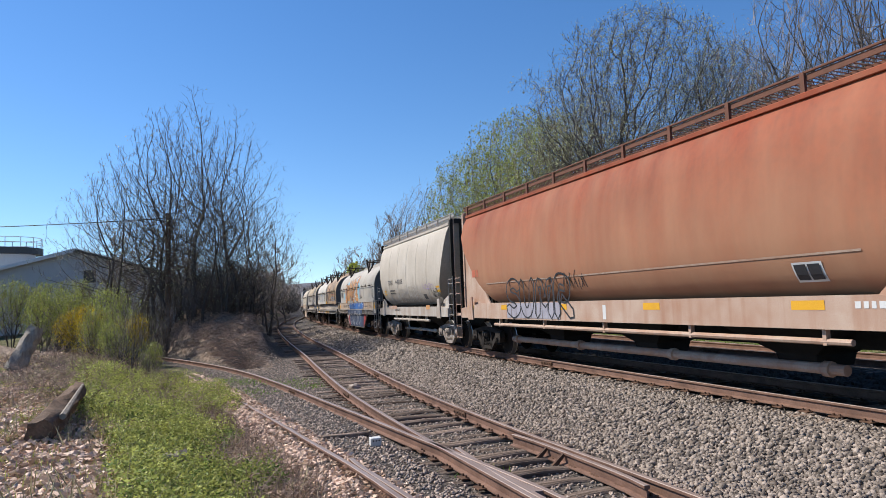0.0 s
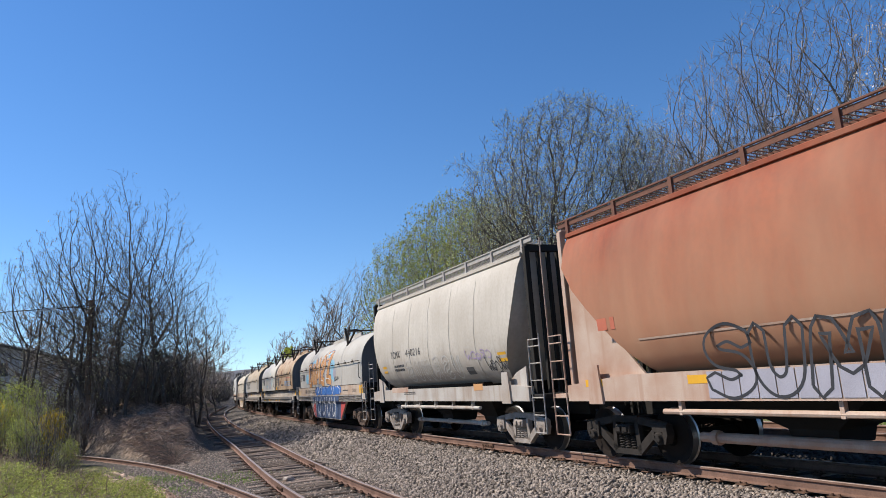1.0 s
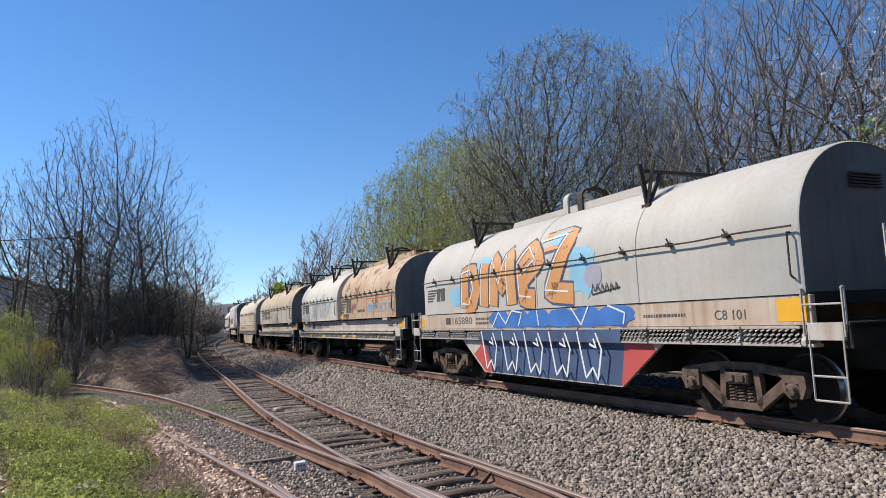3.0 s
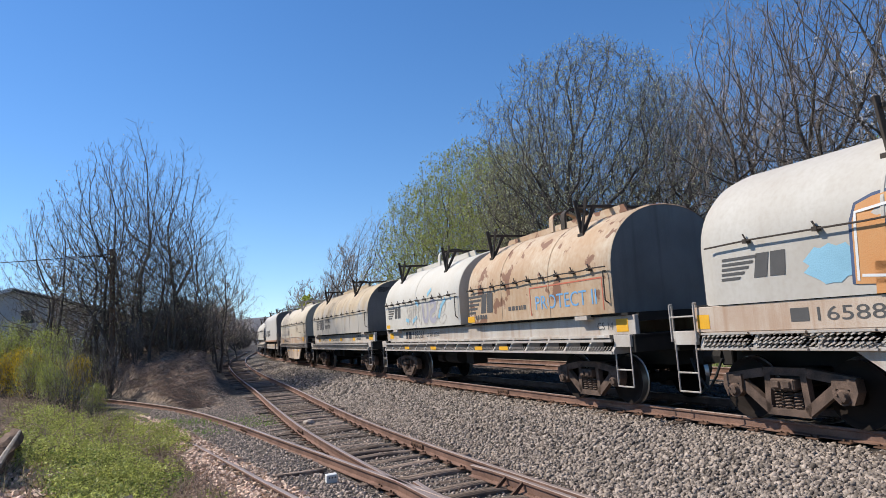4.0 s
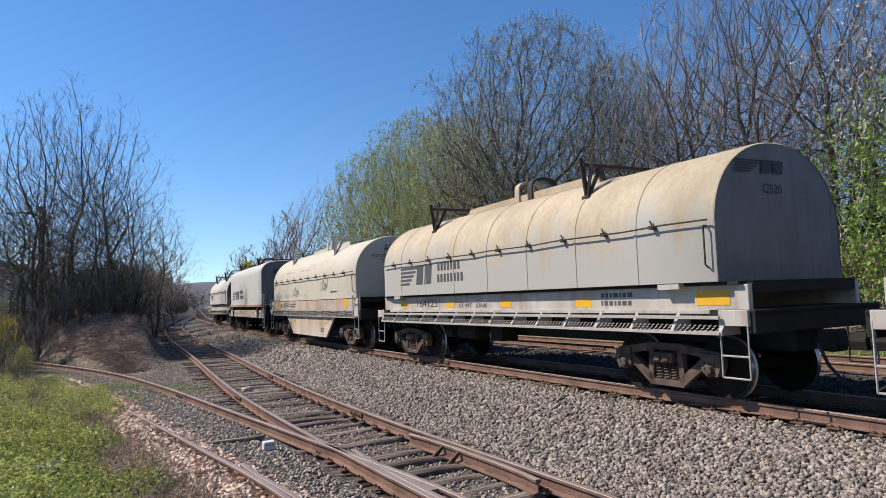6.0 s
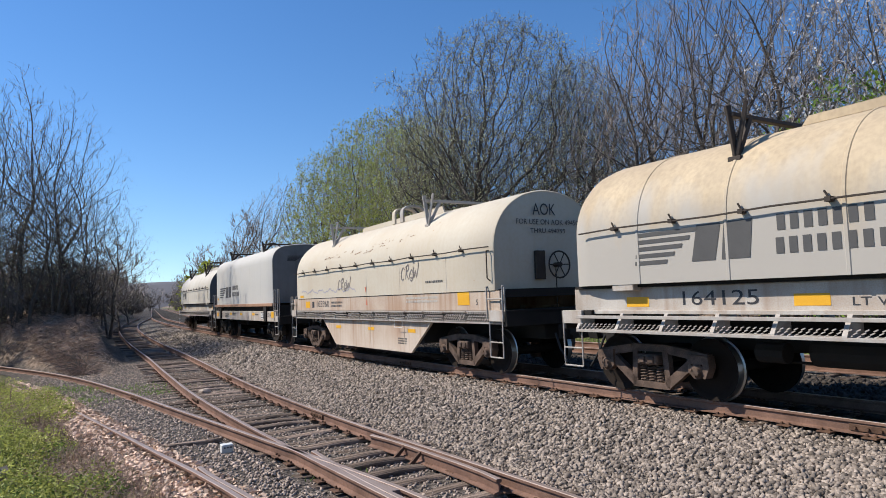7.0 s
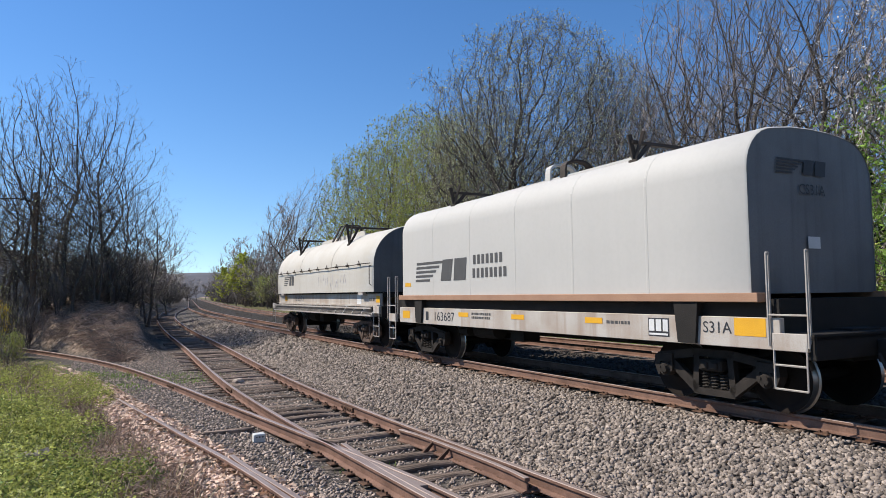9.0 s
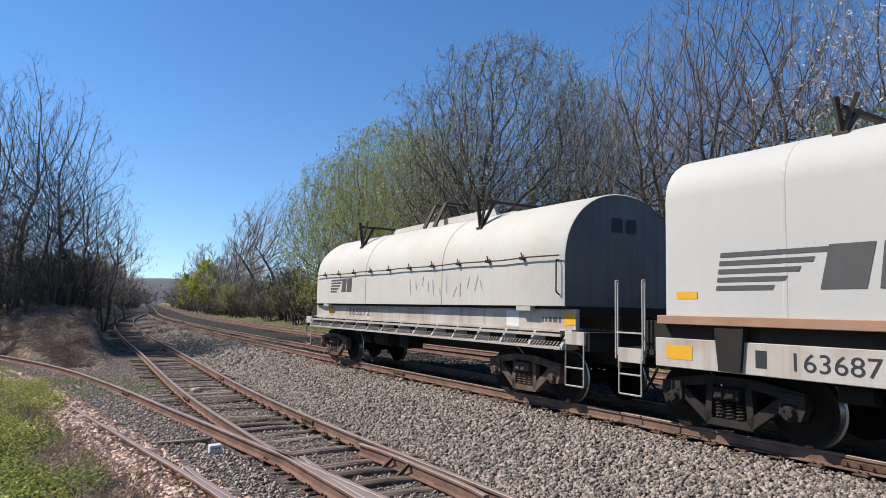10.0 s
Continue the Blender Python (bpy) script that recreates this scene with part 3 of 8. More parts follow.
def make_spring():
    bm = bmesh.new()
    for yy in (-0.16, 0.0, 0.16):
        pts = []
        for i in range(43):
            a = i / 42 * 2 * math.pi * 5.5
            pts.append((0.055 * math.cos(a), yy + 0.06 * math.sin(a), 0.24 + 0.25 * i / 42))
        rods(bm, pts, 0.015, 4)
    me = bpy.data.meshes.new("spring_nest")
    bm.to_mesh(me)
    bm.free()
    return me


def make_cap():
    bm = bmesh.new()
    rod(bm, (0.03, 0, 0.46), (-0.10, 0, 0.46), 0.115, 14)
    rod(bm, (-0.10, 0, 0.46), (-0.15, 0, 0.46), 0.095, 14, 0.07)
    for k in range(3):
        a = k * 2.09 + 0.5
        rod(bm, (-0.10, 0.06 * math.cos(a), 0.46 + 0.06 * math.sin(a)), (-0.165, 0.06 * math.cos(a), 0.46 + 0.06 * math.sin(a)), 0.018, 6)
    me = bpy.data.meshes.new("bearing_cap")
    bm.to_mesh(me)
    bm.free()
    return me


def wheel_profile():
    return [(0.05, 0.0), (0.12, 0.10), (0.16, 0.115), (0.34, 0.055), (0.37, 0.06), (0.385, 0.07), (0.455, 0.07), (0.459, -0.05), (0.485, -0.065), (0.485, -0.09),
            (0.38, -0.09), (0.365, -0.06), (0.16, -0.03), (0.11, -0.06), (0.05, -0.06)]


def make_wheelset():
    """Two wheels on an axle, turned about x, its centre at the origin."""
    bm = bmesh.new()
    seg = 36
    tread = []
    for s in (-1, 1):
        rings = []
        for r, w in wheel_profile():
            rings.append([(s * (0.75 + w), r * math.cos(2 * math.pi * i / seg), r * math.sin(2 * math.pi * i / seg)) for i in range(seg)])
        loft(bm, rings, closed=True)
    rod(bm, (-0.98, 0, 0), (0.98, 0, 0), 0.085, 14)
    bmesh.ops.recalc_face_normals(bm, faces=bm.faces)
    me = bpy.data.meshes.new("wheelset")
    bm.to_mesh(me)
    bm.free()
    me.materials.append(M_WHEEL)
    me.materials.append(M_TREAD)
    for p in me.polygons:
        r = sum(math.hypot(me.vertices[i].co.y, me.vertices[i].co.z) for i in p.vertices) / len(p.vertices)
        p.material_index = 1 if 0.45 < r < 0.475 else 0
        p.use_smooth = True
    me.set_sharp_from_angle(angle=radians(35))
    return me


FRAME_MESH, SPRING_MESH, CAP_MESH, WHEEL_MESH = make_frame(), make_spring(), make_cap(), make_wheelset()
WHEELSETS = []


def linked(name, mesh, mat, parent, m):
    """A part on a shared mesh with its own paint."""
    ob = new(name, mesh)
    if mat is not None:
        if not mesh.materials:
            mesh.materials.append(mat)
        ob.material_slots[0].link = "OBJECT"
        ob.material_slots[0].material = mat
    ob.parent = parent
    ob.matrix_basis = m
    return ob


def truck(car, y, paint):
    """A two-axle truck under a car."""
    bm = bmesh.new()
    box(bm, -1.0, 1.0, y - 0.19, y + 0.19, 0.52, 0.78, 0.03)
    box(bm, -0.7, 0.7, y - 0.62, y - 0.52, 0.32, 0.44, 0.01)
    box(bm, -0.7, 0.7, y + 0.52, y + 0.62, 0.32, 0.44, 0.01)
    rod(bm, (0, y, 0.70), (0, y, 1.0), 0.2, 12)
    bol = part("truck_bolster", bm, M_UNDER, car, "grimy truck bolster and brake beams")
    for s in (-1, 1):
        fr = linked("side_frame", FRAME_MESH, paint, bol, pose(s * 1.05, y, 0, 0, 0, 0 if s < 0 else 180))
        linked("spring_nest", SPRING_MESH, paint, bol, pose(s * 1.05, y, 0))
        for w in (-0.889, 0.889):
            linked("bearing_cap", CAP_MESH, paint, bol, pose(s * 1.04, y + w, 0, 0, 0, 0 if s < 0 else 180))
    for w in (-0.889, 0.889):
        ws = new("wheelset", WHEEL_MESH)
        ws.parent = car
        WHEELSETS.append((ws, (0, y + w, 0.459)))


def coupler(car, yend, sgn):
    bm = bmesh.new()
    box(bm, -0.16, 0.16, min(yend, yend + sgn * 0.25), max(yend, yend + sgn * 0.25), 0.72, 1.02, 0.02)
    box(bm, -0.07, 0.07, min(yend, yend + sgn * 0.55), max(yend, yend + sgn * 0.55), 0.80, 0.94, 0.02)
    prism(bm, [(-0.14, 0.76), (0.12, 0.76), (0.17, 0.88), (0.12, 1.0), (-0.14, 1.0), (-0.18, 0.88)], yend + sgn * 0.45, yend + sgn * 0.68, axis="y")
    part("coupler", bm, M_UNDER, car, "rusty knuckle coupler")
    bm = bmesh.new()
    pts = [(0.3 * -1, yend + sgn * 0.1, 0.85), (-0.32, yend + sgn * 0.25, 0.55), (-0.3, yend + sgn * 0.45, 0.32), (-0.2, yend + sgn * 0.6, 0.25)]
    rods(bm, pts, 0.025, 6)
    part("brake_hose", bm, M_RUBBER, car, "black rubber brake hose")


# ---------------------------------------------------------------- writing and shapes laid on a car's side
def text_shape(s, height, width=None):
    """Flat outline of written characters: points and faces, its lower left at the origin."""
    cu = bpy.data.curves.new("writing", "FONT")
    cu.body = s
    cu.size = 1.0
    cu.resolution_u = 3
    ob = bpy.data.objects.new("writing", cu)
    me = bpy.data.meshes.new_from_object(ob)
    v = np.array([tuple(p.co) for p in me.vertices])
    f = [tuple(p.vertices) for p in me.polygons]
    bpy.data.objects.remove(ob)
    bpy.data.meshes.remove(me)
    v -= v.min(0)
    k = height / v[:, 1].max()
    v[:, 1] *= k
    v[:, 0] *= (width / v[:, 0].max()) if width else k
    return v[:, :2], f


def lay(name, verts, faces, mat, parent, at, label=""):
    """Lays a flat shape (points a along, b up) on a surface given by at(a, b) -> x, y, z."""
    ob = mesh_ob(name, [at(a, b) for a, b in verts], faces, mat, parent, label=label)
    if name in ("graffiti", "emblem", "lettering", "data_panel"):
        ob["kind"] = "stuff"
    return ob


def bars(rows):
    """Quads from rows of a0, a1, b0, b1."""
    v, f = [], []
    for a0, a1, b0, b1 in rows:
        i = len(v)
        v += [(a0, b0), (a1, b0), (a1, b1), (a0, b1)]
        f.append((i, i + 1, i + 2, i + 3))
    return v, f


def side_at(xs, proud=0.004):
    """Flat camera side at x = -xs: along runs towards the camera's right (falling y)."""
    return lambda a, b: (-xs - proud, -a, b)


def end_at(yend, proud=0.004):
    return lambda a, b: (a, yend - proud, b)


# ---------------------------------------------------------------- coil cars
def hood_profile(zb, zs, zt, half, boxy=False):
    """Cross-section of a hood from the camera side's foot over the crown to the far foot: x, z."""
    pts = [(-half, zb), (-half, (zb + zs) / 2), (-half, zs)]
    n = 14
    if boxy:
        r = 0.62
        for i in range(1, 7):
            a = math.pi / 2 * i / 7
            pts.append((-half + r * (1 - math.cos(a)), zt - 0.07 - r + r * math.sin(a)))
        pts[2] = (-half, zt - 0.07 - r)
        pts += [(-half + r + 0.02, zt - 0.06), (-0.45, zt - 0.015), (0, zt)]
    else:
        for i in range(1, n + 1):
            a = math.pi / 2 * i / n
            pts.append((-half * math.cos(a) ** 0.92 if i < n else 0.0, zs + (zt - zs) * math.sin(a) ** 0.95))
    return pts + [(-x, z) for x, z in pts[-2::-1]]


def on_profile(prof, proud=0.006):
    """Maps metres along the car and metres up the skin from the foot to a place on the camera side."""
    P = np.array(prof)
    seg = np.hypot(*np.diff(P, axis=0).T)
    L = np.concatenate([[0], np.cumsum(seg)])

    def at(a, b):
        x, z = float(np.interp(b, L, P[:, 0])), float(np.interp(b, L, P[:, 1]))
        x2, z2 = float(np.interp(b + 0.05, L, P[:, 0])), float(np.interp(b + 0.05, L, P[:, 1]))
        x1, z1 = float(np.interp(b - 0.05, L, P[:, 0])), float(np.interp(b - 0.05, L, P[:, 1]))
        tx, tz = x2 - x1, z2 - z1
        k = math.hypot(tx, tz) or 1
        return (x - tz / k * proud, -a, z + tx / k * proud)
    return at


def hood(car, y0, y1, paint, zb=1.75, zs=2.55, zt=3.84, half=1.45, boxy=False, seams=3, label="", end_paint=None, fittings="arch", post_paint=None, rodline=True, post_y=3.1):
    """A removable coil hood: curved skin, end sheets, seams, crown plate, lifting arches and stacking posts."""
    prof = hood_profile(zb, zs, zt, half, boxy)
    L = y1 - y0
    cy = (y0 + y1) / 2
    bm = bmesh.new()
    rnd = 0.10 if not boxy else 0.05
    rings = []
    def inset(k):
        return [(x * (1 - k / half), z - k * max(0, (z - zs)) / (zt - zs) if z > zs else z) for x, z in prof]
    rings.append([(x, y0, z) for x, z in inset(0.02)])
    rings.append([(x, y0 + 0.03, z) for x, z in prof])
    for i in range(1, 8):
        rings.append([(x, y0 + L * i / 8, z) for x, z in prof])
    rings.append([(x, y1 - (0.5 if not boxy else 0.06), z) for x, z in prof])
    if boxy:
        rings.append([(x, y1, z) for x, z in inset(0.02)])
    else:
        # the far end of a round hood is drawn in, like a loaf's
        rings.append([(x, y1 - 0.22, z) for x, z in inset(0.05)])
        rings.append([(x, y1 - 0.06, z) for x, z in inset(0.14)])
        rings.append([(x, y1, z) for x, z in inset(0.26)])
    vs = loft(bm, rings)
    skin = part("hood", bm, paint, car, label, smooth=40)
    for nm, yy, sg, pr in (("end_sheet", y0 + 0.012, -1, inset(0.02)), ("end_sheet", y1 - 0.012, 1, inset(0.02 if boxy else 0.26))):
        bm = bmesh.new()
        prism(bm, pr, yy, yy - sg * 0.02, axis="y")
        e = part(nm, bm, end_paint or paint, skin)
    # seams
    bm = bmesh.new()
    for i in range(1, seams + 1):
        yy = y0 + L * i / (seams + 1)
        hi = 0.004 if boxy else 0.010
        ring = lambda k, yv: [(x * (1 + k / half), yv, z + k * (z - zb) / (zt - zb)) for x, z in prof]
        loft(bm, [ring(0.0, yy - 0.03), ring(hi, yy - 0.02), ring(hi, yy + 0.02), ring(0.0, yy + 0.03)])
        part("seam", bm, paint, skin)
        bm = bmesh.new()
    bm.free()
    at = on_profile(prof, 0.03)
    if rodline:
        # securing rod and its clips along both sides
        for s in (1, -1):
            bm = bmesh.new()
            pts = []
            n = 14
            for i in range(n + 1):
                yy = y0 + 0.05 + (L - 0.4) * i / n
                pts.append((s * (-half - 0.075), yy, zs + 0.08 + 0.012 * math.sin(i * 2.1)))
            loft(bm, [[(q[0] + 0.014 * math.cos(1.2566 * e), q[1], q[2] + 0.014 * math.sin(1.2566 * e)) for e in range(5)] for q in pts], closed=True, cap=True)
            part("securing_rod", bm, M_DARKBAR, skin, "dark securing rod")
            for i in range(1, 11):
                yy = y0 + L * i / 11
                bm = bmesh.new()
                box(bm, min(s * (-half - 0.09), s * (-half + 0.01)), max(s * (-half - 0.09), s * (-half + 0.01)), yy - 0.035, yy + 0.035, zs + 0.05, zs + 0.11)
                rod(bm, (s * (-half - 0.03), yy, zs + 0.08), (s * (-half - 0.03), yy + 0.06, zs + 0.19), 0.014, 5)
                part("clip", bm, M_DARKBAR, skin)
            bm = bmesh.new()
            rods(bm, [(s * (-half - 0.01), y0 + 0.12, zs), (s * (-half - 0.08), y0 + 0.12, zs), (s * (-half - 0.08), y0 + 0.12, zs - 0.55), (s * (-half - 0.01), y0 + 0.12, zs - 0.6)], 0.014, 5)
            part("grab_iron", bm, M_DARKBAR, skin)
    # crown plate
    bm = bmesh.new()
    prism(bm, [(cy - 2.6, zt - 0.02), (cy + 2.6, zt - 0.02), (cy + 2.5, zt + 0.10), (cy - 2.5, zt + 0.15)], -0.34, -0.30)
    prism(bm, [(cy - 2.6, zt - 0.02), (cy + 2.6, zt - 0.02), (cy + 2.5, zt + 0.10), (cy - 2.5, zt + 0.15)], 0.30, 0.34)
    for i in range(9):
        yy = cy - 2.4 + 0.6 * i
        box(bm, -0.27, 0.27, yy - 0.02, yy + 0.02, zt - 0.02, zt + 0.06)
    part("crown_plate", bm, paint, skin)
    pm = post_paint or M_DARKBAR

    def flat_bar(bm, a, b, w, t):
        """A flat bar from a to b: w along the car, t thick."""
        a, b = Vector(a), Vector(b)
        d = b - a
        m = Matrix.Translation((a + b) / 2) @ d.to_track_quat("Z", "Y").to_matrix().to_4x4()
        box(bm, -t / 2, t / 2, -w / 2, w / 2, -d.length / 2, d.length / 2, 0.006, m)
    for k, yy in enumerate((cy - 0.26, cy + 0.26)):
        bm = bmesh.new()
        if fittings == "arch":
            outer = [(-0.36, -0.02), (-0.36, 0.24)] + [(0.36 * -math.cos(math.pi * i / 10), 0.24 + 0.22 * math.sin(math.pi * i / 10) ** 0.7) for i in range(1, 10)] + [(0.36, 0.24), (0.36, -0.02)]
        else:
            outer = [(-0.62, -0.08), (-0.30, 0.55), (0.30, 0.55), (0.62, -0.08)]
        rings = []
        for i, (x, z) in enumerate(outer):
            xa, za = outer[max(i - 1, 0)]
            xb, zb2 = outer[min(i + 1, len(outer) - 1)]
            dx, dz = xb - xa, zb2 - za
            d = math.hypot(dx, dz)
            nx, nz = -dz / d * 0.022, dx / d * 0.022
            rings.append([(x - nx, yy - 0.085, zt + z - nz), (x + nx, yy - 0.085, zt + z + nz), (x + nx, yy + 0.085, zt + z + nz), (x - nx, yy + 0.085, zt + z - nz)])
        loft(bm, rings, closed=True, cap=True)
        part("lifting_arch", bm, paint if fittings == "arch" and k else pm, skin, "bent plate lifting arch")
    for yy in (cy - post_y, cy + post_y):
        for s in (-1, 1):
            xf = half * 0.76
            zf = float(np.interp(xf, *zip(*sorted([(-x, z) for x, z in prof[:len(prof) // 2 + 1] if z >= zs]))))
            bm = bmesh.new()
            flat_bar(bm, (s * xf, yy, zf - 0.03), (s * (xf + 0.10), yy + 0.02, zt + 0.30), 0.085, 0.05)
            box(bm, min(s * (xf - 0.1), s * (xf + 0.06)), max(s * (xf - 0.1), s * (xf + 0.06)), yy - 0.10, yy + 0.10, zf - 0.06, zf + 0.008, 0.006)
            post = part("stacking_post", bm, pm, skin, "steel stacking post")
            bm = bmesh.new()
            flat_bar(bm, (s * xf, yy - 0.03, zf), (s * (xf - 0.34), yy - 0.03, zt + 0.20), 0.075, 0.045)
            flat_bar(bm, (s * (xf + 0.02), yy - 0.02, zf + 0.02), (s * (xf - 0.06), yy - 0.16, zt + 0.34), 0.06, 0.04)
            part("post_strut", bm, pm, skin, "slanted strut of a stacking post")
        bm = bmesh.new()
        box(bm, -half * 0.82, half * 0.82, yy - 0.05, yy + 0.05, zt + 0.14, zt + 0.20, 0.006)
        part("stacking_beam", bm, pm, skin)
    return skin, prof


def lines_logo(car, at, a, b, w, h, mat):
    """Five slanted stripes with uneven ends beside two plain slanted blocks."""
    v, f = [], []

    def slab(x0, x1, z0, z1, lean0=0.0, lean1=0.0):
        n = max(1, int((x1 - x0) / 0.25))
        k = len(v)
        for i in range(n + 1):
            t = i / n
            lean = lean0 + (lean1 - lean0) * t
            x = x0 + (x1 - x0) * t
            v.extend([(x + z0 * lean, b + z0), (x + z1 * lean, b + z1)])
            if i:
                q = k + 2 * i
                f.append((q - 2, q, q + 1, q - 1))
    for i in range(5):
        slab(a, a + w * (0.30 + 0.045 * i), h * 0.21 * i, h * (0.21 * i + 0.12), 0.16, 0.45)
    slab(a + w * 0.52, a + w * 0.71, 0.0, h, 0.22, 0.22)
    slab(a + w * 0.76, a + w * 0.97, 0.0, h, 0.12, 0.12)
    return lay("emblem", v, f, mat, car, at, "grey slanted stripes beside two blocks")


def name_bars(car, at, a, b, h, mat, counts):
    """Rows of plain upright bars for an owner's name, top row first."""
    q = []
    for k, n in enumerate(counts):
        z = b + (len(counts) - 1 - k) * h * 1.45
        for i in range(n):
            x = a + i * h * 0.86 + 0.10 * z
            q.append((x, x + h * 0.52, z, z + h))
    v, f = bars(q)
    return lay("emblem", v, f, mat, car, at, "plain grey bars of the owner's name")


def write(car, at, s, a, b, h, mat, w=None, label=""):
    v, f = text_shape(s, h, w)
    return lay("lettering", [(x + a, y + b) for x, y in v], f, mat, car, at, label)


def small_print(car, at, a, b, w, h, mat, seed, rows=2):
    """Rows of plain bars for stencils too small to read."""
    r = random.Random(seed)
    q = []
    for k in range(rows):
        x = a
        z = b + h * (rows - 1 - k) * 1.7
        while x < a + w:
            l = r.uniform(0.5, 1.6) * h
            q.append((x, min(x + l, a + w + h), z, z + h))
            x += l + h * 0.45
    v, f = bars(q)
    ob = lay("stencil", v, f, mat, car, at)
    ob["kind"] = "stuff"
    return ob


def patch(car, at, a, b, w, h, mat=None, label="yellow orange reflector strip"):
    v, f = bars([(a, a + w, b, b + h)])
    return lay("reflector", v, f, mat or M_YELLOW, car, at, label)


def ends_of(car, half_len, zdeck, x=1.42, paint=None, rails_h=0.0, rail_paint=None, steps=True):
    """End platforms, corner steps, handholds, couplers."""
    paint = paint or M_SILL
    for s in (-1, 1):
        y = s * half_len
        bm = bmesh.new()
        box(bm, -x, x, min(y, y - s * 0.12), max(y, y - s * 0.12), zdeck - 0.30, zdeck, 0.01)
        box(bm, -x, x, min(y, y - s * 0.75), max(y, y - s * 0.75), zdeck - 0.06, zdeck + 0.02, 0.005)
        part("end_platform", bm, M_UNDER, car, "grimy end platform")
        for sx in (-1, 1):
            bm = bmesh.new()
            yo = y - s * 0.32
            w = 0.22
            rods(bm, [(sx * (x + 0.04), yo - w, zdeck - 0.1), (sx * (x + 0.04), yo - w, 0.42), (sx * (x + 0.04), yo + w, 0.42), (sx * (x + 0.04), yo + w, zdeck - 0.1)], 0.014, 5)
            rod(bm, (sx * (x + 0.04), yo - w, 0.72), (sx * (x + 0.04), yo + w, 0.72), 0.014, 5)
            part("corner_step", bm, M_STEEL, car, "bent steel corner step")
            bm = bmesh.new()
            box(bm, min(sx * (x - 0.03), sx * (x + 0.05)), max(sx * (x - 0.03), sx * (x + 0.05)), yo - 0.24, yo + 0.24, zdeck - 0.20, zdeck + 0.02, 0.006)
            part("corner_plate", bm, paint, car)
            if rails_h:
                bm = bmesh.new()
                for o in (-0.27, 0.27):
                    yy = yo + o
                    xx = sx * (x + 0.06)
                    rods(bm, [(xx, yy, zdeck - 0.15), (xx, yy, zdeck + rails_h), (xx - sx * 0.07, yy + 0.02, zdeck + rails_h), (xx - sx * 0.07, yy + 0.02, zdeck - 0.1)], 0.017, 6)
                rod(bm, (sx * (x + 0.06), yo - 0.27, zdeck + 0.25), (sx * (x + 0.06), yo + 0.27, zdeck + 0.25), 0.014, 6)
                part("handrail", bm, rail_paint or M_STEEL, car, "pale tubular handrail")
        coupler(car, y, s)


def centre_sill(car, half_len, extra=()):
    bm = bmesh.new()
    box(bm, -0.33, 0.33, -half_len + 0.1, half_len - 0.1, 0.72, 1.15, 0.01)
    part("centre_sill", bm, M_UNDER, car, "black centre sill")
    bm = bmesh.new()
    rod(bm, (-0.75, 1.6, 0.80), (-0.75, 2.5, 0.80), 0.2, 12)
    rod(bm, (-0.75, 2.9, 0.75), (-0.75, 3.3, 0.75), 0.14, 10)
    rod(bm, (-0.6, -2.9, 0.62), (-0.6, 3.1, 0.62), 0.02, 5)
    box(bm, -0.95, -0.5, 0.4, 0.9, 0.62, 0.95, 0.02)
    part("brake_gear", bm, M_UNDER, car, "grimy brake cylinder, reservoir and rods")


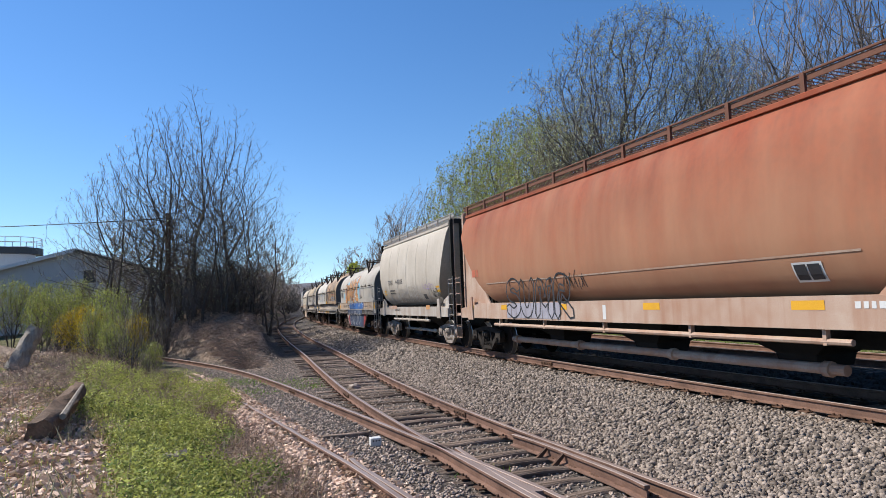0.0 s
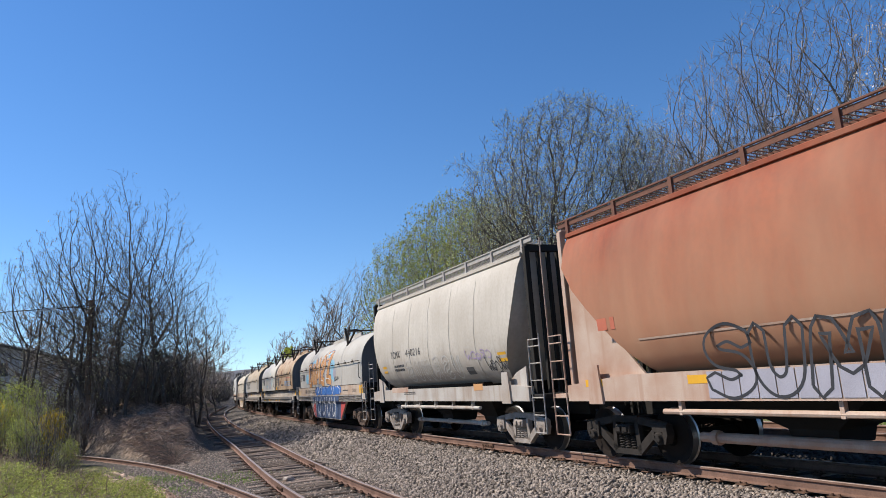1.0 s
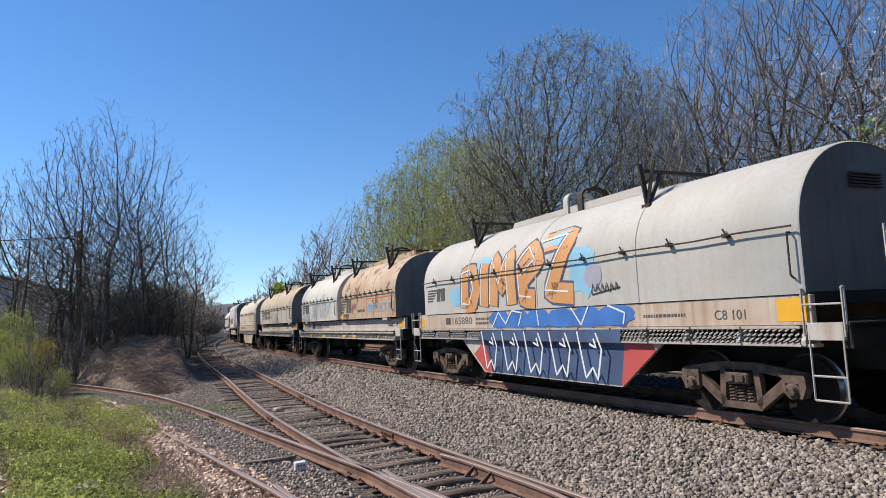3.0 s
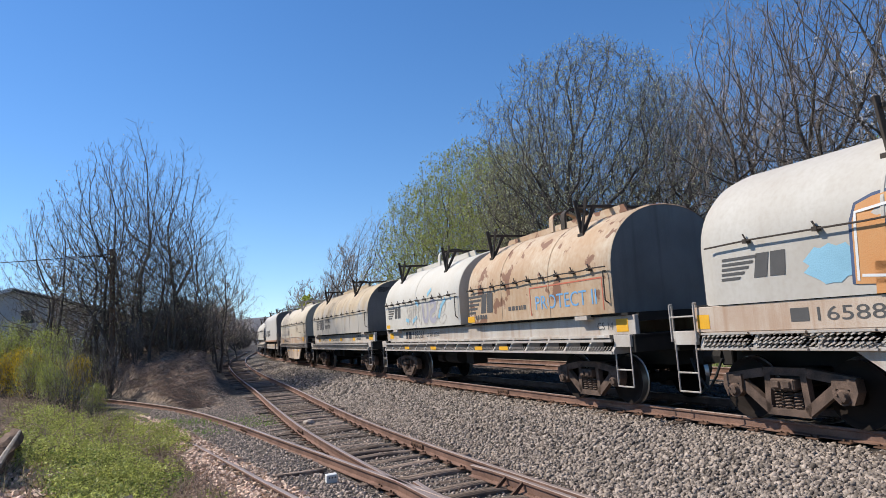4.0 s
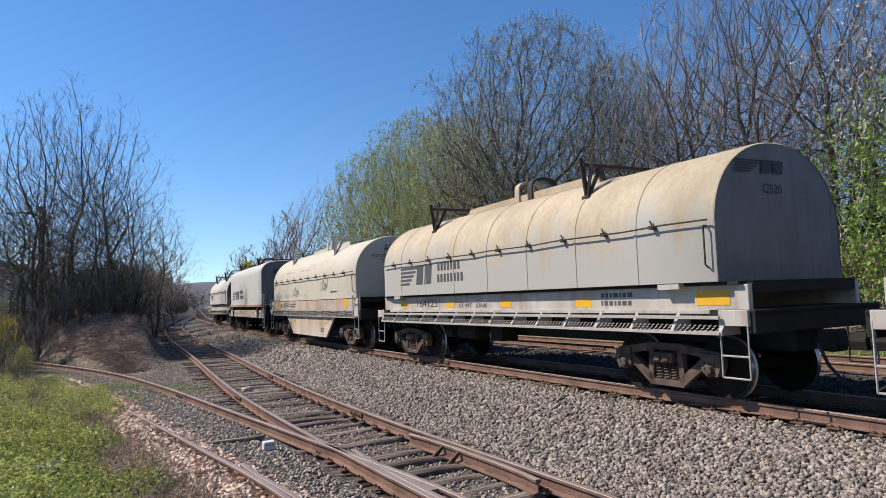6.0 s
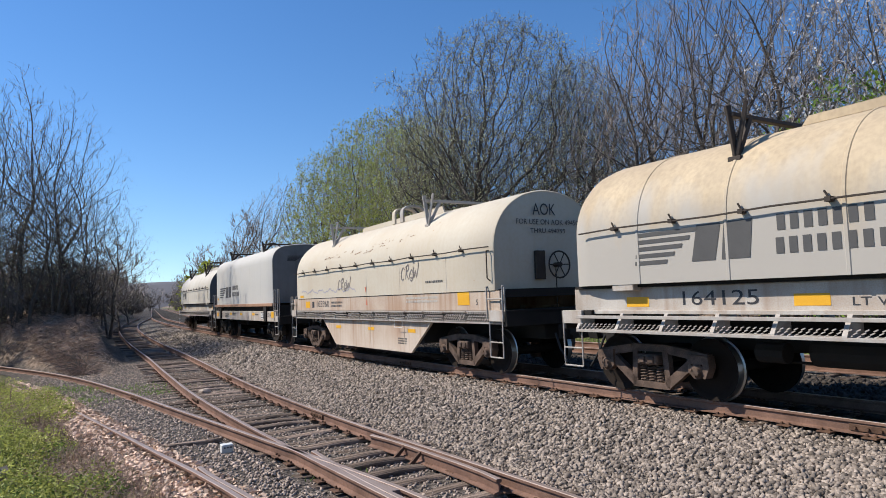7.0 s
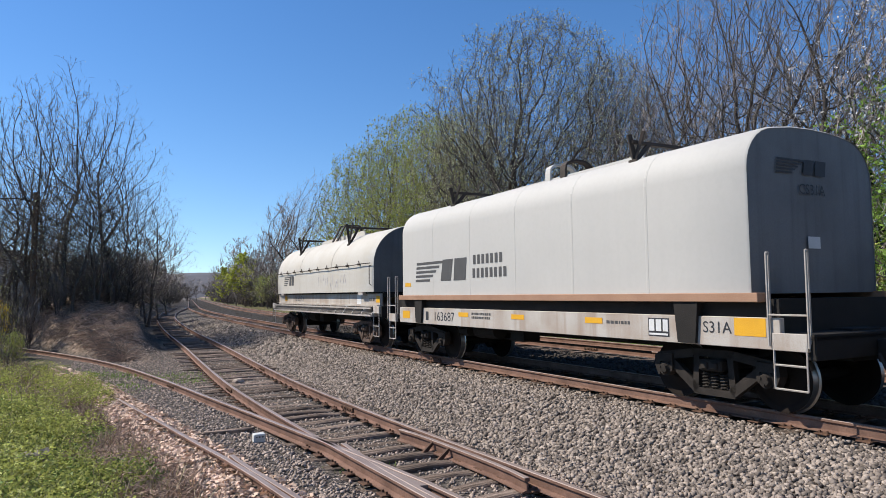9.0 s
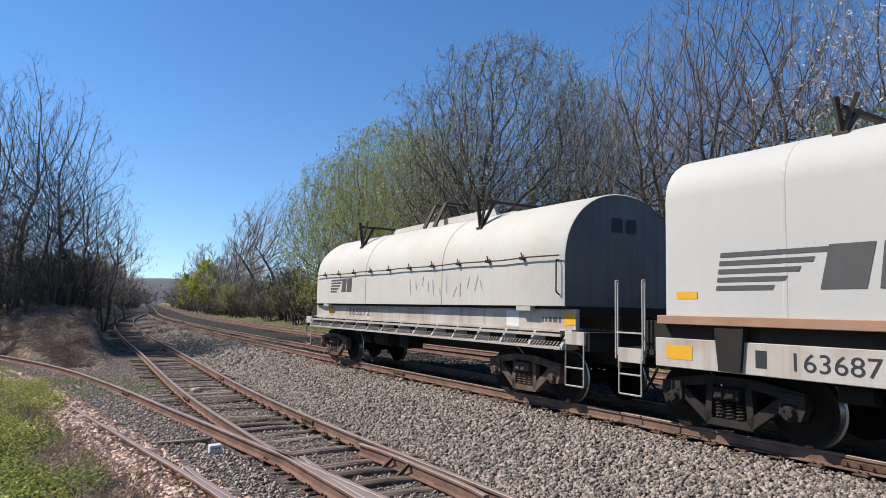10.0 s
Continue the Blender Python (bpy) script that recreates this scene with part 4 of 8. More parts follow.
def walkway(car, y0, y1, x, z0, z1, brackets, paint, corrugated=False, hatch=True):
    """A side walkway: kerb bars, brackets and a pierced tread."""
    for s in (-1, 1):
        if corrugated:
            n = int((y1 - y0) / 0.9)
            for k in range(n):
                a, b = y0 + (y1 - y0) * k / n, y0 + (y1 - y0) * (k + 1) / n
                dz = 0.02 * (1 if k % 2 else -1)
                bm = bmesh.new()
                if s < 0:
                    for q in range(4):
                        zz = z0 + (z1 - z0) * (q + 0.5) / 4 + dz * 0.5
                        nd = 9
                        for e in range(nd):
                            yy = a + 0.05 + (b - a - 0.1) * (e + 0.25 + 0.5 * (q % 2)) / nd
                            box(bm, s * x - 0.012, s * x + 0.012, -0.034, 0.034, -0.010, 0.010, 0, pose(0, yy, zz, -24))
                    box(bm, s * x - 0.02, s * x + 0.02, a + 0.02, b - 0.02, z1 - 0.02, z1 + 0.01)
                    box(bm, s * x - 0.02, s * x + 0.02, a + 0.02, b - 0.02, z0 - 0.01, z0 + 0.015)
                else:
                    box(bm, s * x - 0.02, s * x + 0.02, a + 0.02, b - 0.02, z0, z1)
                part("tread_panel", bm, paint, car, "pierced steel tread panel")["kind"] = "stuff"
        else:
            for za, zc in ((z1 - 0.05, z1), (z0, z0 + 0.045)):
                bm = bmesh.new()
                box(bm, min(s * (x - 0.02), s * (x + 0.02)), max(s * (x - 0.02), s * (x + 0.02)), y0, y1, za, zc, 0.004)
                part("walkway_rail", bm, paint, car)
        bm = bmesh.new()
        n = int((y1 - y0) / 0.09)
        if hatch and s < 0:
            for k in range(n):
                for q in range(3):
                    yy = y0 + (y1 - y0) * (k + 0.3 + 0.4 * (q % 2)) / n
                    box(bm, s * (x - 0.05) - 0.008, s * (x - 0.05) + 0.008, -0.026, 0.026, -0.007, 0.007, 0, pose(0, yy, z0 + 0.055 + 0.036 * q, -24))
        box(bm, min(s * 1.1, s * (x - 0.02)), max(s * 1.1, s * (x - 0.02)), y0, y1, z0, z0 + 0.03)
        part("walkway_tread", bm, M_STEEL, car, "pierced steel tread")["kind"] = "stuff"
        for k in range(brackets + 1):
            yy = y0 + (y1 - y0) * k / brackets
            bm = bmesh.new()
            prism(bm, [(s * 1.15, z0), (s * x, z0), (s * x, z0 + 0.06), (s * 1.35, z1 + 0.05), (s * 1.15, z1 + 0.05)], yy - 0.03, yy + 0.03, axis="y")
            part("bracket", bm, paint, car)


def deck_a(car, half_len, body, sill, zt=1.70, zb=1.31):
    """Straight side sill with a walkway hung below it."""
    for s in (-1, 1):
        bm = bmesh.new()
        x0, x1 = sorted((s * 1.18, s * 1.27))
        box(bm, x0, x1, -body, body, zb, zt, 0.008)
        part("side_sill", bm, sill, car)
        bm = bmesh.new()
        x0, x1 = sorted((s * 1.18, s * 1.36))
        box(bm, x0, x1, -body, body, zb - 0.02, zb + 0.035, 0.004)
        part("sill_flange", bm, sill, car)
    bm = bmesh.new()
    box(bm, -1.17, 1.17, -body, body, zt - 0.12, zt + 0.03)
    box(bm, -1.34, 1.34, -body + 0.1, body - 0.1, zt, zt + 0.045)
    part("deck", bm, M_UNDER, car, "dark cradle deck")
    for yy in (-body * 0.80, body * 0.80):
        for s in (-1, 1):
            bm = bmesh.new()
            x0, x1 = sorted((s * 1.26, s * 1.44))
            box(bm, x0, x1, yy - 0.22, yy + 0.22, zt - 0.05, zt + 0.16, 0.01)
            part("hood_guide", bm, sill, car)


def deck_b(car, half_len, body, sill, belly):
    """Deep belly between the trucks below a plain sill."""
    for s in (-1, 1):
        bm = bmesh.new()
        x0, x1 = sorted((s * 1.34, s * 1.43))
        box(bm, x0, x1, -body, body, 1.35, 1.74, 0.008)
        part("side_sill", bm, sill, car)
    bm = bmesh.new()
    box(bm, -1.34, 1.34, -body, body, 1.60, 1.77)
    part("deck", bm, M_UNDER, car, "dark cradle deck")
    for s in (-1, 1):
        bm = bmesh.new()
        x0, x1 = sorted((s * 1.30, s * 1.36))
        prism(bm, [(-3.55, 1.1), (-2.45, 0.30), (2.55, 0.30), (3.7, 1.1), (3.7, 1.16), (-3.55, 1.16)], x0, x1)
        part("belly_plate", bm, belly, car)
    bm = bmesh.new()
    box(bm, -1.3, 1.3, -3.0, 3.1, 0.55, 1.1, 0.02)
    part("cradle_trough", bm, M_UNDER, car, "black underside of the coil trough")
    for s in (-1, 1):
        x0, x1 = sorted((s * 1.26, s * 1.42))
        for za, zc in ((1.30, 1.36), (1.07, 1.11)):
            bm = bmesh.new()
            box(bm, x0, x1, -body, body, za, zc, 0.006)
            part("walkway_edge", bm, sill, car)


def fine_line(pts, gap=0.07):
    """The line with points no further apart than gap."""
    out = [Vector(pts[0])]
    for a, b in zip(pts, pts[1:]):
        a, b = Vector(a), Vector(b)
        n = max(1, int((b - a).length / gap))
        out += [a.lerp(b, (k + 1) / n) for k in range(n)]
    return out


def strokes(rows, width):
    """Ribbons of a width through rows of points."""
    v, f = [], []
    for pts in rows:
        pts = fine_line(pts)
        k = len(v)
        for i, p in enumerate(pts):
            d = (pts[min(i + 1, len(pts) - 1)] - pts[max(i - 1, 0)]).normalized()
            nn = Vector((-d.y, d.x)) * width / 2
            v += [tuple(p - nn), tuple(p + nn)]
            if i:
                j = k + 2 * i
                f.append((j - 2, j, j + 1, j - 1))
    return v, f


BUBBLES = [[(0.8, 0.85), (0.45, 1.0), (0.1, 0.85), (0.2, 0.58), (0.65, 0.45), (0.8, 0.18), (0.45, 0.0), (0.05, 0.15)],
           [(0.0, 0.95), (0.05, 0.3), (0.3, 0.02), (0.6, 0.2), (0.7, 0.98)],
           [(0.0, 0.0), (0.15, 0.95), (0.5, 0.35), (0.8, 0.95), (0.85, 0.0)],
           [(0.1, 0.0), (0.12, 0.95), (0.65, 0.9), (0.6, 0.5), (0.25, 0.5), (0.85, 0.0)]]


def smooth_line(pts, n=6):
    """A rounded curve through points."""
    P = [Vector(p) for p in pts]
    P = [2 * P[0] - P[1]] + P + [2 * P[-1] - P[-2]]
    out = []
    for i in range(1, len(P) - 2):
        for k in range(n):
            t = k / n
            a, b, c, d = P[i - 1], P[i], P[i + 1], P[i + 2]
            out.append(0.5 * (2 * b + (c - a) * t + (2 * a - 5 * b + 4 * c - d) * t * t + (3 * b - a - 3 * c + d) * t ** 3))
    return out + [P[-2]]


def hollow(rows, half):
    """Outlines of swollen letters round their centre lines."""
    out = []
    for pts in rows:
        P = smooth_line(pts)
        lft, rgt = [], []
        for i, p in enumerate(P):
            d = (P[min(i + 1, len(P) - 1)] - P[max(i - 1, 0)]).normalized()
            nn = Vector((-d.y, d.x)) * half
            lft.append(p + nn)
            rgt.append(p - nn)
        d0, d1 = (P[0] - P[1]).normalized() * half, (P[-1] - P[-2]).normalized() * half
        ring = lft + [P[-1] + d1] + rgt[::-1] + [P[0] + d0, lft[0]]
        out.append([tuple(q) for q in ring])
    return out


def scrawl(word):
    """Hand-sprayed letters in a unit box."""
    shapes = {"c": [[(0.8, 0.8), (0.4, 0.95), (0.05, 0.55), (0.2, 0.08), (0.7, 0.12)]],
              "r": [[(0.2, 0.0), (0.3, 0.95)], [(0.1, 0.85), (0.7, 1.05), (0.75, 0.7), (0.3, 0.5), (0.85, 0.0)]],
              "o": [[(0.5, 0.9), (0.1, 0.5), (0.5, 0.05), (0.95, 0.45), (0.6, 0.88)], [(0.4, 0.6), (0.41, 0.52)], [(0.66, 0.6), (0.67, 0.52)], [(0.35, 0.35), (0.55, 0.24), (0.75, 0.36)]],
              "w": [[(0.0, 0.9), (0.2, 0.1), (0.5, 0.6), (0.75, 0.12), (1.1, 0.95), (0.9, 1.25)]]}
    n = len(word)
    return [[((i + 1.12 * q.x + 0.22 * q.y - 0.1) / n, q.y + 0.12 * math.sin(2.3 * i)) for q in smooth_line(row)] for i, ch in enumerate(word) for row in shapes[ch]]


def coil_car(name, label):
    return tagged(empty(name), label, "coil car", "train of freight cars")


CARS = []          # car, metres of its middle ahead of the camera at the start


def car_3():
    c = coil_car("coil_car", "grey coil car with orange and blue graffiti on its round hood")
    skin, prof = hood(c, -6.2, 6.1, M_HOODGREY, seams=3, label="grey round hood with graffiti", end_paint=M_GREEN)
    deck_b(c, 6.8, 6.25, M_SILLRUST, M_SILL)
    walkway(c, -6.1, 6.1, 1.44, 1.09, 1.33, 12, M_STEEL, corrugated=True)
    centre_sill(c, 6.6)
    ends_of(c, 6.75, 1.36, rails_h=0.45)
    truck(c, -4.75, M_FRAME)
    truck(c, 4.95, M_FRAME)
    at = on_profile(prof, 0.006)
    s = side_at(1.43)
    def paint(rows, width, mat, where, label):
        v, f = strokes(rows, width)
        return lay("graffiti", v, f, mat, c, where, label)

    def cloud(cx, cz, w, h, mat, where, seed):
        """An uneven filled patch."""
        rr = random.Random(seed)
        n, m = 20, 4
        edge = [(cx + w / 2 * math.cos(2 * math.pi * q / n) * rr.uniform(0.8, 1.15), cz + h / 2 * math.sin(2 * math.pi * q / n) * rr.uniform(0.8, 1.15)) for q in range(n)]
        v, f = [], []
        for q in range(m + 1):
            v += [(cx + (x - cx) * q / m, cz + (z - cz) * q / m) for x, z in edge]
        for q in range(m):
            f += [(q * n + e, q * n + (e + 1) % n, (q + 1) * n + (e + 1) % n, (q + 1) * n + e) for e in range(n)]
        return lay("graffiti", v, f, mat, c, where, "sprayed graffiti cloud")
    cloud(-3.75, 0.42, 0.75, 0.55, M_SPRAYCYAN, on_profile(prof, 0.006), 1)
    cloud(1.65, 0.68, 0.9, 1.0, M_SPRAYCYAN, on_profile(prof, 0.006), 2)
    cloud(-2.2, 1.05, 0.8, 0.6, M_SPRAYCYAN, on_profile(prof, 0.006), 3)
    cloud(0.9, 1.45, 0.7, 0.45, M_SPRAYCYAN, on_profile(prof, 0.006), 4)
    cloud(1.95, 0.55, 0.5, 0.5, M_SPRAYGREY, on_profile(prof, 0.008), 5)
    glyphs = [
        [(-3.25, 0.12), (-3.2, 0.95), (-2.75, 1.0), (-2.6, 0.55), (-2.85, 0.15), (-3.2, 0.18)],
        [(-2.25, 0.12), (-2.15, 1.15)],
        [(-1.80, 0.12), (-1.65, 1.20), (-1.35, 0.55), (-1.0, 1.25), (-0.95, 0.12)],
        [(0.0, 0.2), (-0.45, 0.25), (-0.5, 0.95), (-0.1, 1.3), (0.2, 1.0), (-0.4, 0.68)],
        [(0.35, 1.35), (1.25, 1.42), (0.55, 0.32), (1.35, 0.25)],
    ]
    paint(glyphs, 0.50, M_SPRAYNAVY, on_profile(prof, 0.010), "dark edge of sprayed letters")
    paint(glyphs, 0.41, M_SPRAYORANGE, on_profile(prof, 0.014), "orange sprayed letters")
    paint([[(x - 0.16, z + 0.05) for x, z in g] for g in glyphs], 0.035, M_WHITELET, on_profile(prof, 0.018), "white highlights on sprayed letters")
    # blue band on the sill, dark letters on walkway and belly, red at both ends
    for k in range(6):
        cloud(-1.6 + 0.82 * k, 1.55, 0.95, 0.42, M_SPRAYBLUE, side_at(1.434), 20 + k)
    v, f = bars([(-1.9, 2.7, 1.38, 1.64)])
    lay("graffiti", v, f, M_SPRAYBLUE, c, side_at(1.438), "blue sprayed band")
    v = [(-2.5, 1.06), (-2.15, 0.33), (2.45, 0.33), (2.6, 1.06)]
    lay("graffiti", v, [(0, 1, 2, 3)], M_SPRAYNAVY, c, side_at(1.364), "navy sprayed letters")
    v = [(-2.6, 1.10), (-2.5, 1.08), (2.6, 1.08), (2.65, 1.30), (-2.4, 1.30)]
    lay("graffiti", v, [(0, 1, 2, 3, 4)], M_SPRAYNAVY, c, side_at(1.474), "navy paint across the tread")
    v = [(-3.05, 0.72), (-2.5, 0.33), (-2.15, 0.33), (-2.5, 1.04)]
    lay("graffiti", v, [(0, 1, 2, 3)], M_SPRAYRED, c, side_at(1.364), "red sprayed wedge")
    v = [(2.45, 0.34), (2.52, 0.34), (3.35, 0.95), (3.3, 1.06), (2.6, 1.06)]
    lay("graffiti", v, [(0, 1, 2, 3, 4)], M_SPRAYRED, c, side_at(1.364), "red sprayed wedge")
    white = []
    for k in range(5):
        a = -2.2 + 0.95 * k
        white.append([(a - 0.2, 1.28), (a, 0.42), (a + 0.22, 0.62), (a + 0.35, 0.40), (a + 0.5, 0.95), (a + 0.35, 1.25)])
        white.append([(a + 0.15, 1.05), (a + 0.35, 0.98), (a + 0.28, 1.15)])
    paint(white, 0.045, M_WHITELET, side_at(1.482), "white outlines of sprayed letters")
    paint([[(-1.9, 1.40), (-1.6, 1.72), (-1.3, 1.45), (-1.0, 1.74), (-0.6, 1.68), (-0.75, 1.40)], [(0.0, 1.72), (0.05, 1.4)], [(1.2, 1.74), (1.5, 1.4), (1.75, 1.74)],
           [(2.3, 1.74), (2.75, 1.6), (2.7, 1.4)]], 0.035, M_WHITELET, side_at(1.444), "white outlines on the blue band")
    paint([[(1.9 + 0.13 * k, 0.22 + 0.03 * (k % 2)), (1.95 + 0.13 * k, 0.40), (2.0 + 0.13 * k, 0.26)] for k in range(6)] + [[(1.9, 0.20), (2.7, 0.30)]], 0.022, M_BLACKLET, on_profile(prof, 0.012), "black scrawled tag")
    lines_logo(c, at, -5.55, 0.35, 1.15, 0.34, M_GREYLET)
    write(c, s, "165880", -4.05, 1.46, 0.18, M_GREYLET, 1.1)
    small_print(c, s, -4.45, 1.46, 0.25, 0.18, M_GREYLET, 2, 1)
    patch(c, s, 5.75, 1.40, 0.45, 0.30)
    patch(c, s, -6.15, 1.40, 0.25, 0.22)
    small_print(c, s, -2.75, 1.45, 0.6, 0.06, M_GREYLET, 3)
    small_print(c, s, 3.2, 1.5, 0.9, 0.05, M_GREYLET, 4, 1)
    write(c, s, "C8 101", 4.7, 1.44, 0.14, M_GREYLET)
    # louvres on the near end sheet
    bm = bmesh.new()
    for i in range(5):
        box(bm, -0.35, 0.35, -6.235, -6.19, 3.18 + 0.045 * i, 3.20 + 0.045 * i)
    part("louvre", bm, M_DARKBAR, c)
    return c


def car_4():
    c = coil_car("coil_car", "coil car with a white hood and a rust-stained tan hood")
    a, pa = hood(c, 0.05, 7.2, M_HOODWHITE, seams=1, label="white round hood with faded graffiti", post_y=2.05)
    b, pb = hood(c, -6.95, -0.30, M_HOODRUST, seams=2, label="tan round hood with large rust patches", post_y=2.05, end_paint=M_GREEN)
    deck_a(c, 7.5, 7.3, M_SILL)
    walkway(c, -6.9, 6.9, 1.52, 1.0, 1.27, 17, M_STEEL)
    centre_sill(c, 7.3)
    ends_of(c, 7.45, 1.33)
    truck(c, -5.45, M_FRAME)
    truck(c, 5.65, M_FRAME)
    s, at, at2 = side_at(1.27), on_profile(pa, 0.006), on_profile(pb, 0.006)
    lines_logo(c, at, -6.5, 0.38, 1.4, 0.40, M_GREYLET)
    lines_logo(c, at2, 0.56, 0.25, 1.5, 0.50, M_GREYLET)
    write(c, at2, "PROTECT II", 4.16, 0.20, 0.30, M_BLUELET, 2.3, "pale blue spray-painted words")
    v, f = bars([(3.92, 6.68, 0.68, 0.71), (3.92, 3.95, 0.08, 0.68), (6.65, 6.68, 0.08, 0.68)])
    lay("painted_frame", v, f, M_REDLET, c, at2)
    small_print(c, at2, 2.86, 0.24, 0.9, 0.10, M_GREYLET, 6, 1)
    small_print(c, at2, 1.0, 0.10, 0.6, 0.11, M_GREYLET, 7, 1)
    patch(c, at2, 0.5, 0.03, 0.42, 0.16)
    patch(c, at, -6.75, 0.05, 0.4, 0.12)
    write(c, s, "168361", -4.42, 1.40, 0.24, M_BLACKLET, 1.0)
    small_print(c, s, -5.16, 1.40, 0.3, 0.24, M_BLACKLET, 8, 1)
    write(c, s, "LT WT 68700", -3.15, 1.44, 0.13, M_BLACKLET)
    write(c, s, "CS 14", 6.15, 1.44, 0.15, M_GREYLET)
    patch(c, s, 6.75, 1.40, 0.35, 0.24)
    patch(c, s, -6.95, 1.42, 0.4, 0.2)
    for k in (-4.6, -2.2, 1.0, 2.4):
        patch(c, side_at(1.545), k, 1.06, 0.45, 0.09)
    # faded letters on the white hood
    skin_at = on_profile(pa, 0.007)
    v, f = strokes(hollow([[(x0 + (1 - p) * 0.62, 0.18 + q * 0.62) for p, q in row] for x0, row in zip((-4.5, -3.8, -3.1, -2.4, -1.7), BUBBLES[::-1] + BUBBLES)], 0.10), 0.04)
    lay("graffiti", v, f, M_FAINT, c, skin_at, "faded grey outlines of graffiti letters")
    v, f = strokes([smooth_line([(x0 + (1 - p) * 0.62, 0.18 + q * 0.62) for p, q in row]) for x0, row in zip((-3.1, -2.4), BUBBLES[1::-1])], 0.15)
    lay("graffiti", v, f, M_SPRAYGREY, c, on_profile(pa, 0.005), "faded lilac filling of graffiti letters")
    v, f = strokes([[(-4.55, 0.3), (-4.25, 0.25)], [(-3.6, 0.9), (-3.3, 0.72)], [(-2.5, 1.0), (-2.2, 1.18)], [(-1.6, 0.25), (-1.35, 0.6), (-1.0, 0.8)], [(-3.9, 0.2), (-3.5, 0.36)]], 0.12)
    lay("graffiti", v, f, M_SPRAYCYAN, c, on_profile(pa, 0.010), "pale blue graffiti strokes")
    return c


def car_5():
    c = coil_car("coil_car", "dusty tan grey coil car with one long round hood")
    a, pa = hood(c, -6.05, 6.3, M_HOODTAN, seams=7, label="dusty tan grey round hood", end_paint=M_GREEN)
    deck_a(c, 6.6, 6.4, M_SILL)
    walkway(c, -6.1, 6.1, 1.52, 1.0, 1.27, 14, M_STEEL)
    centre_sill(c, 6.5)
    ends_of(c, 6.6, 1.33, rails_h=0.0)
    truck(c, -4.65, M_FRAME)
    truck(c, 4.95, M_FRAME)
    at, s = on_profile(pa, 0.006), side_at(1.27)
    lines_logo(c, at, -4.82, 0.28, 2.0, 0.50, M_GREYLET)
    name_bars(c, at, -2.55, 0.30, 0.20, M_GREYLET, (7, 8))
    write(c, s, "164125", -4.12, 1.42, 0.2, M_BLACKLET, 1.2)
    for k in (-5.2, -2.45, 0.1, 2.7):
        patch(c, s, k, 1.40, 0.45, 0.15)
    write(c, s, "LT WT   62600", -1.75, 1.40, 0.10, M_BLACKLET, 1.3)
    small_print(c, s, 3.4, 1.42, 0.7, 0.08, M_GREYLET, 9)
    patch(c, s, 5.5, 1.41, 0.6, 0.22)
    e = end_at(-6.06)
    lines_logo(c, e, -0.95, 3.35, 1.1, 0.2, M_BLACKLET)
    write(c, e, "C520", -0.35, 3.05, 0.14, M_BLACKLET)
    return c


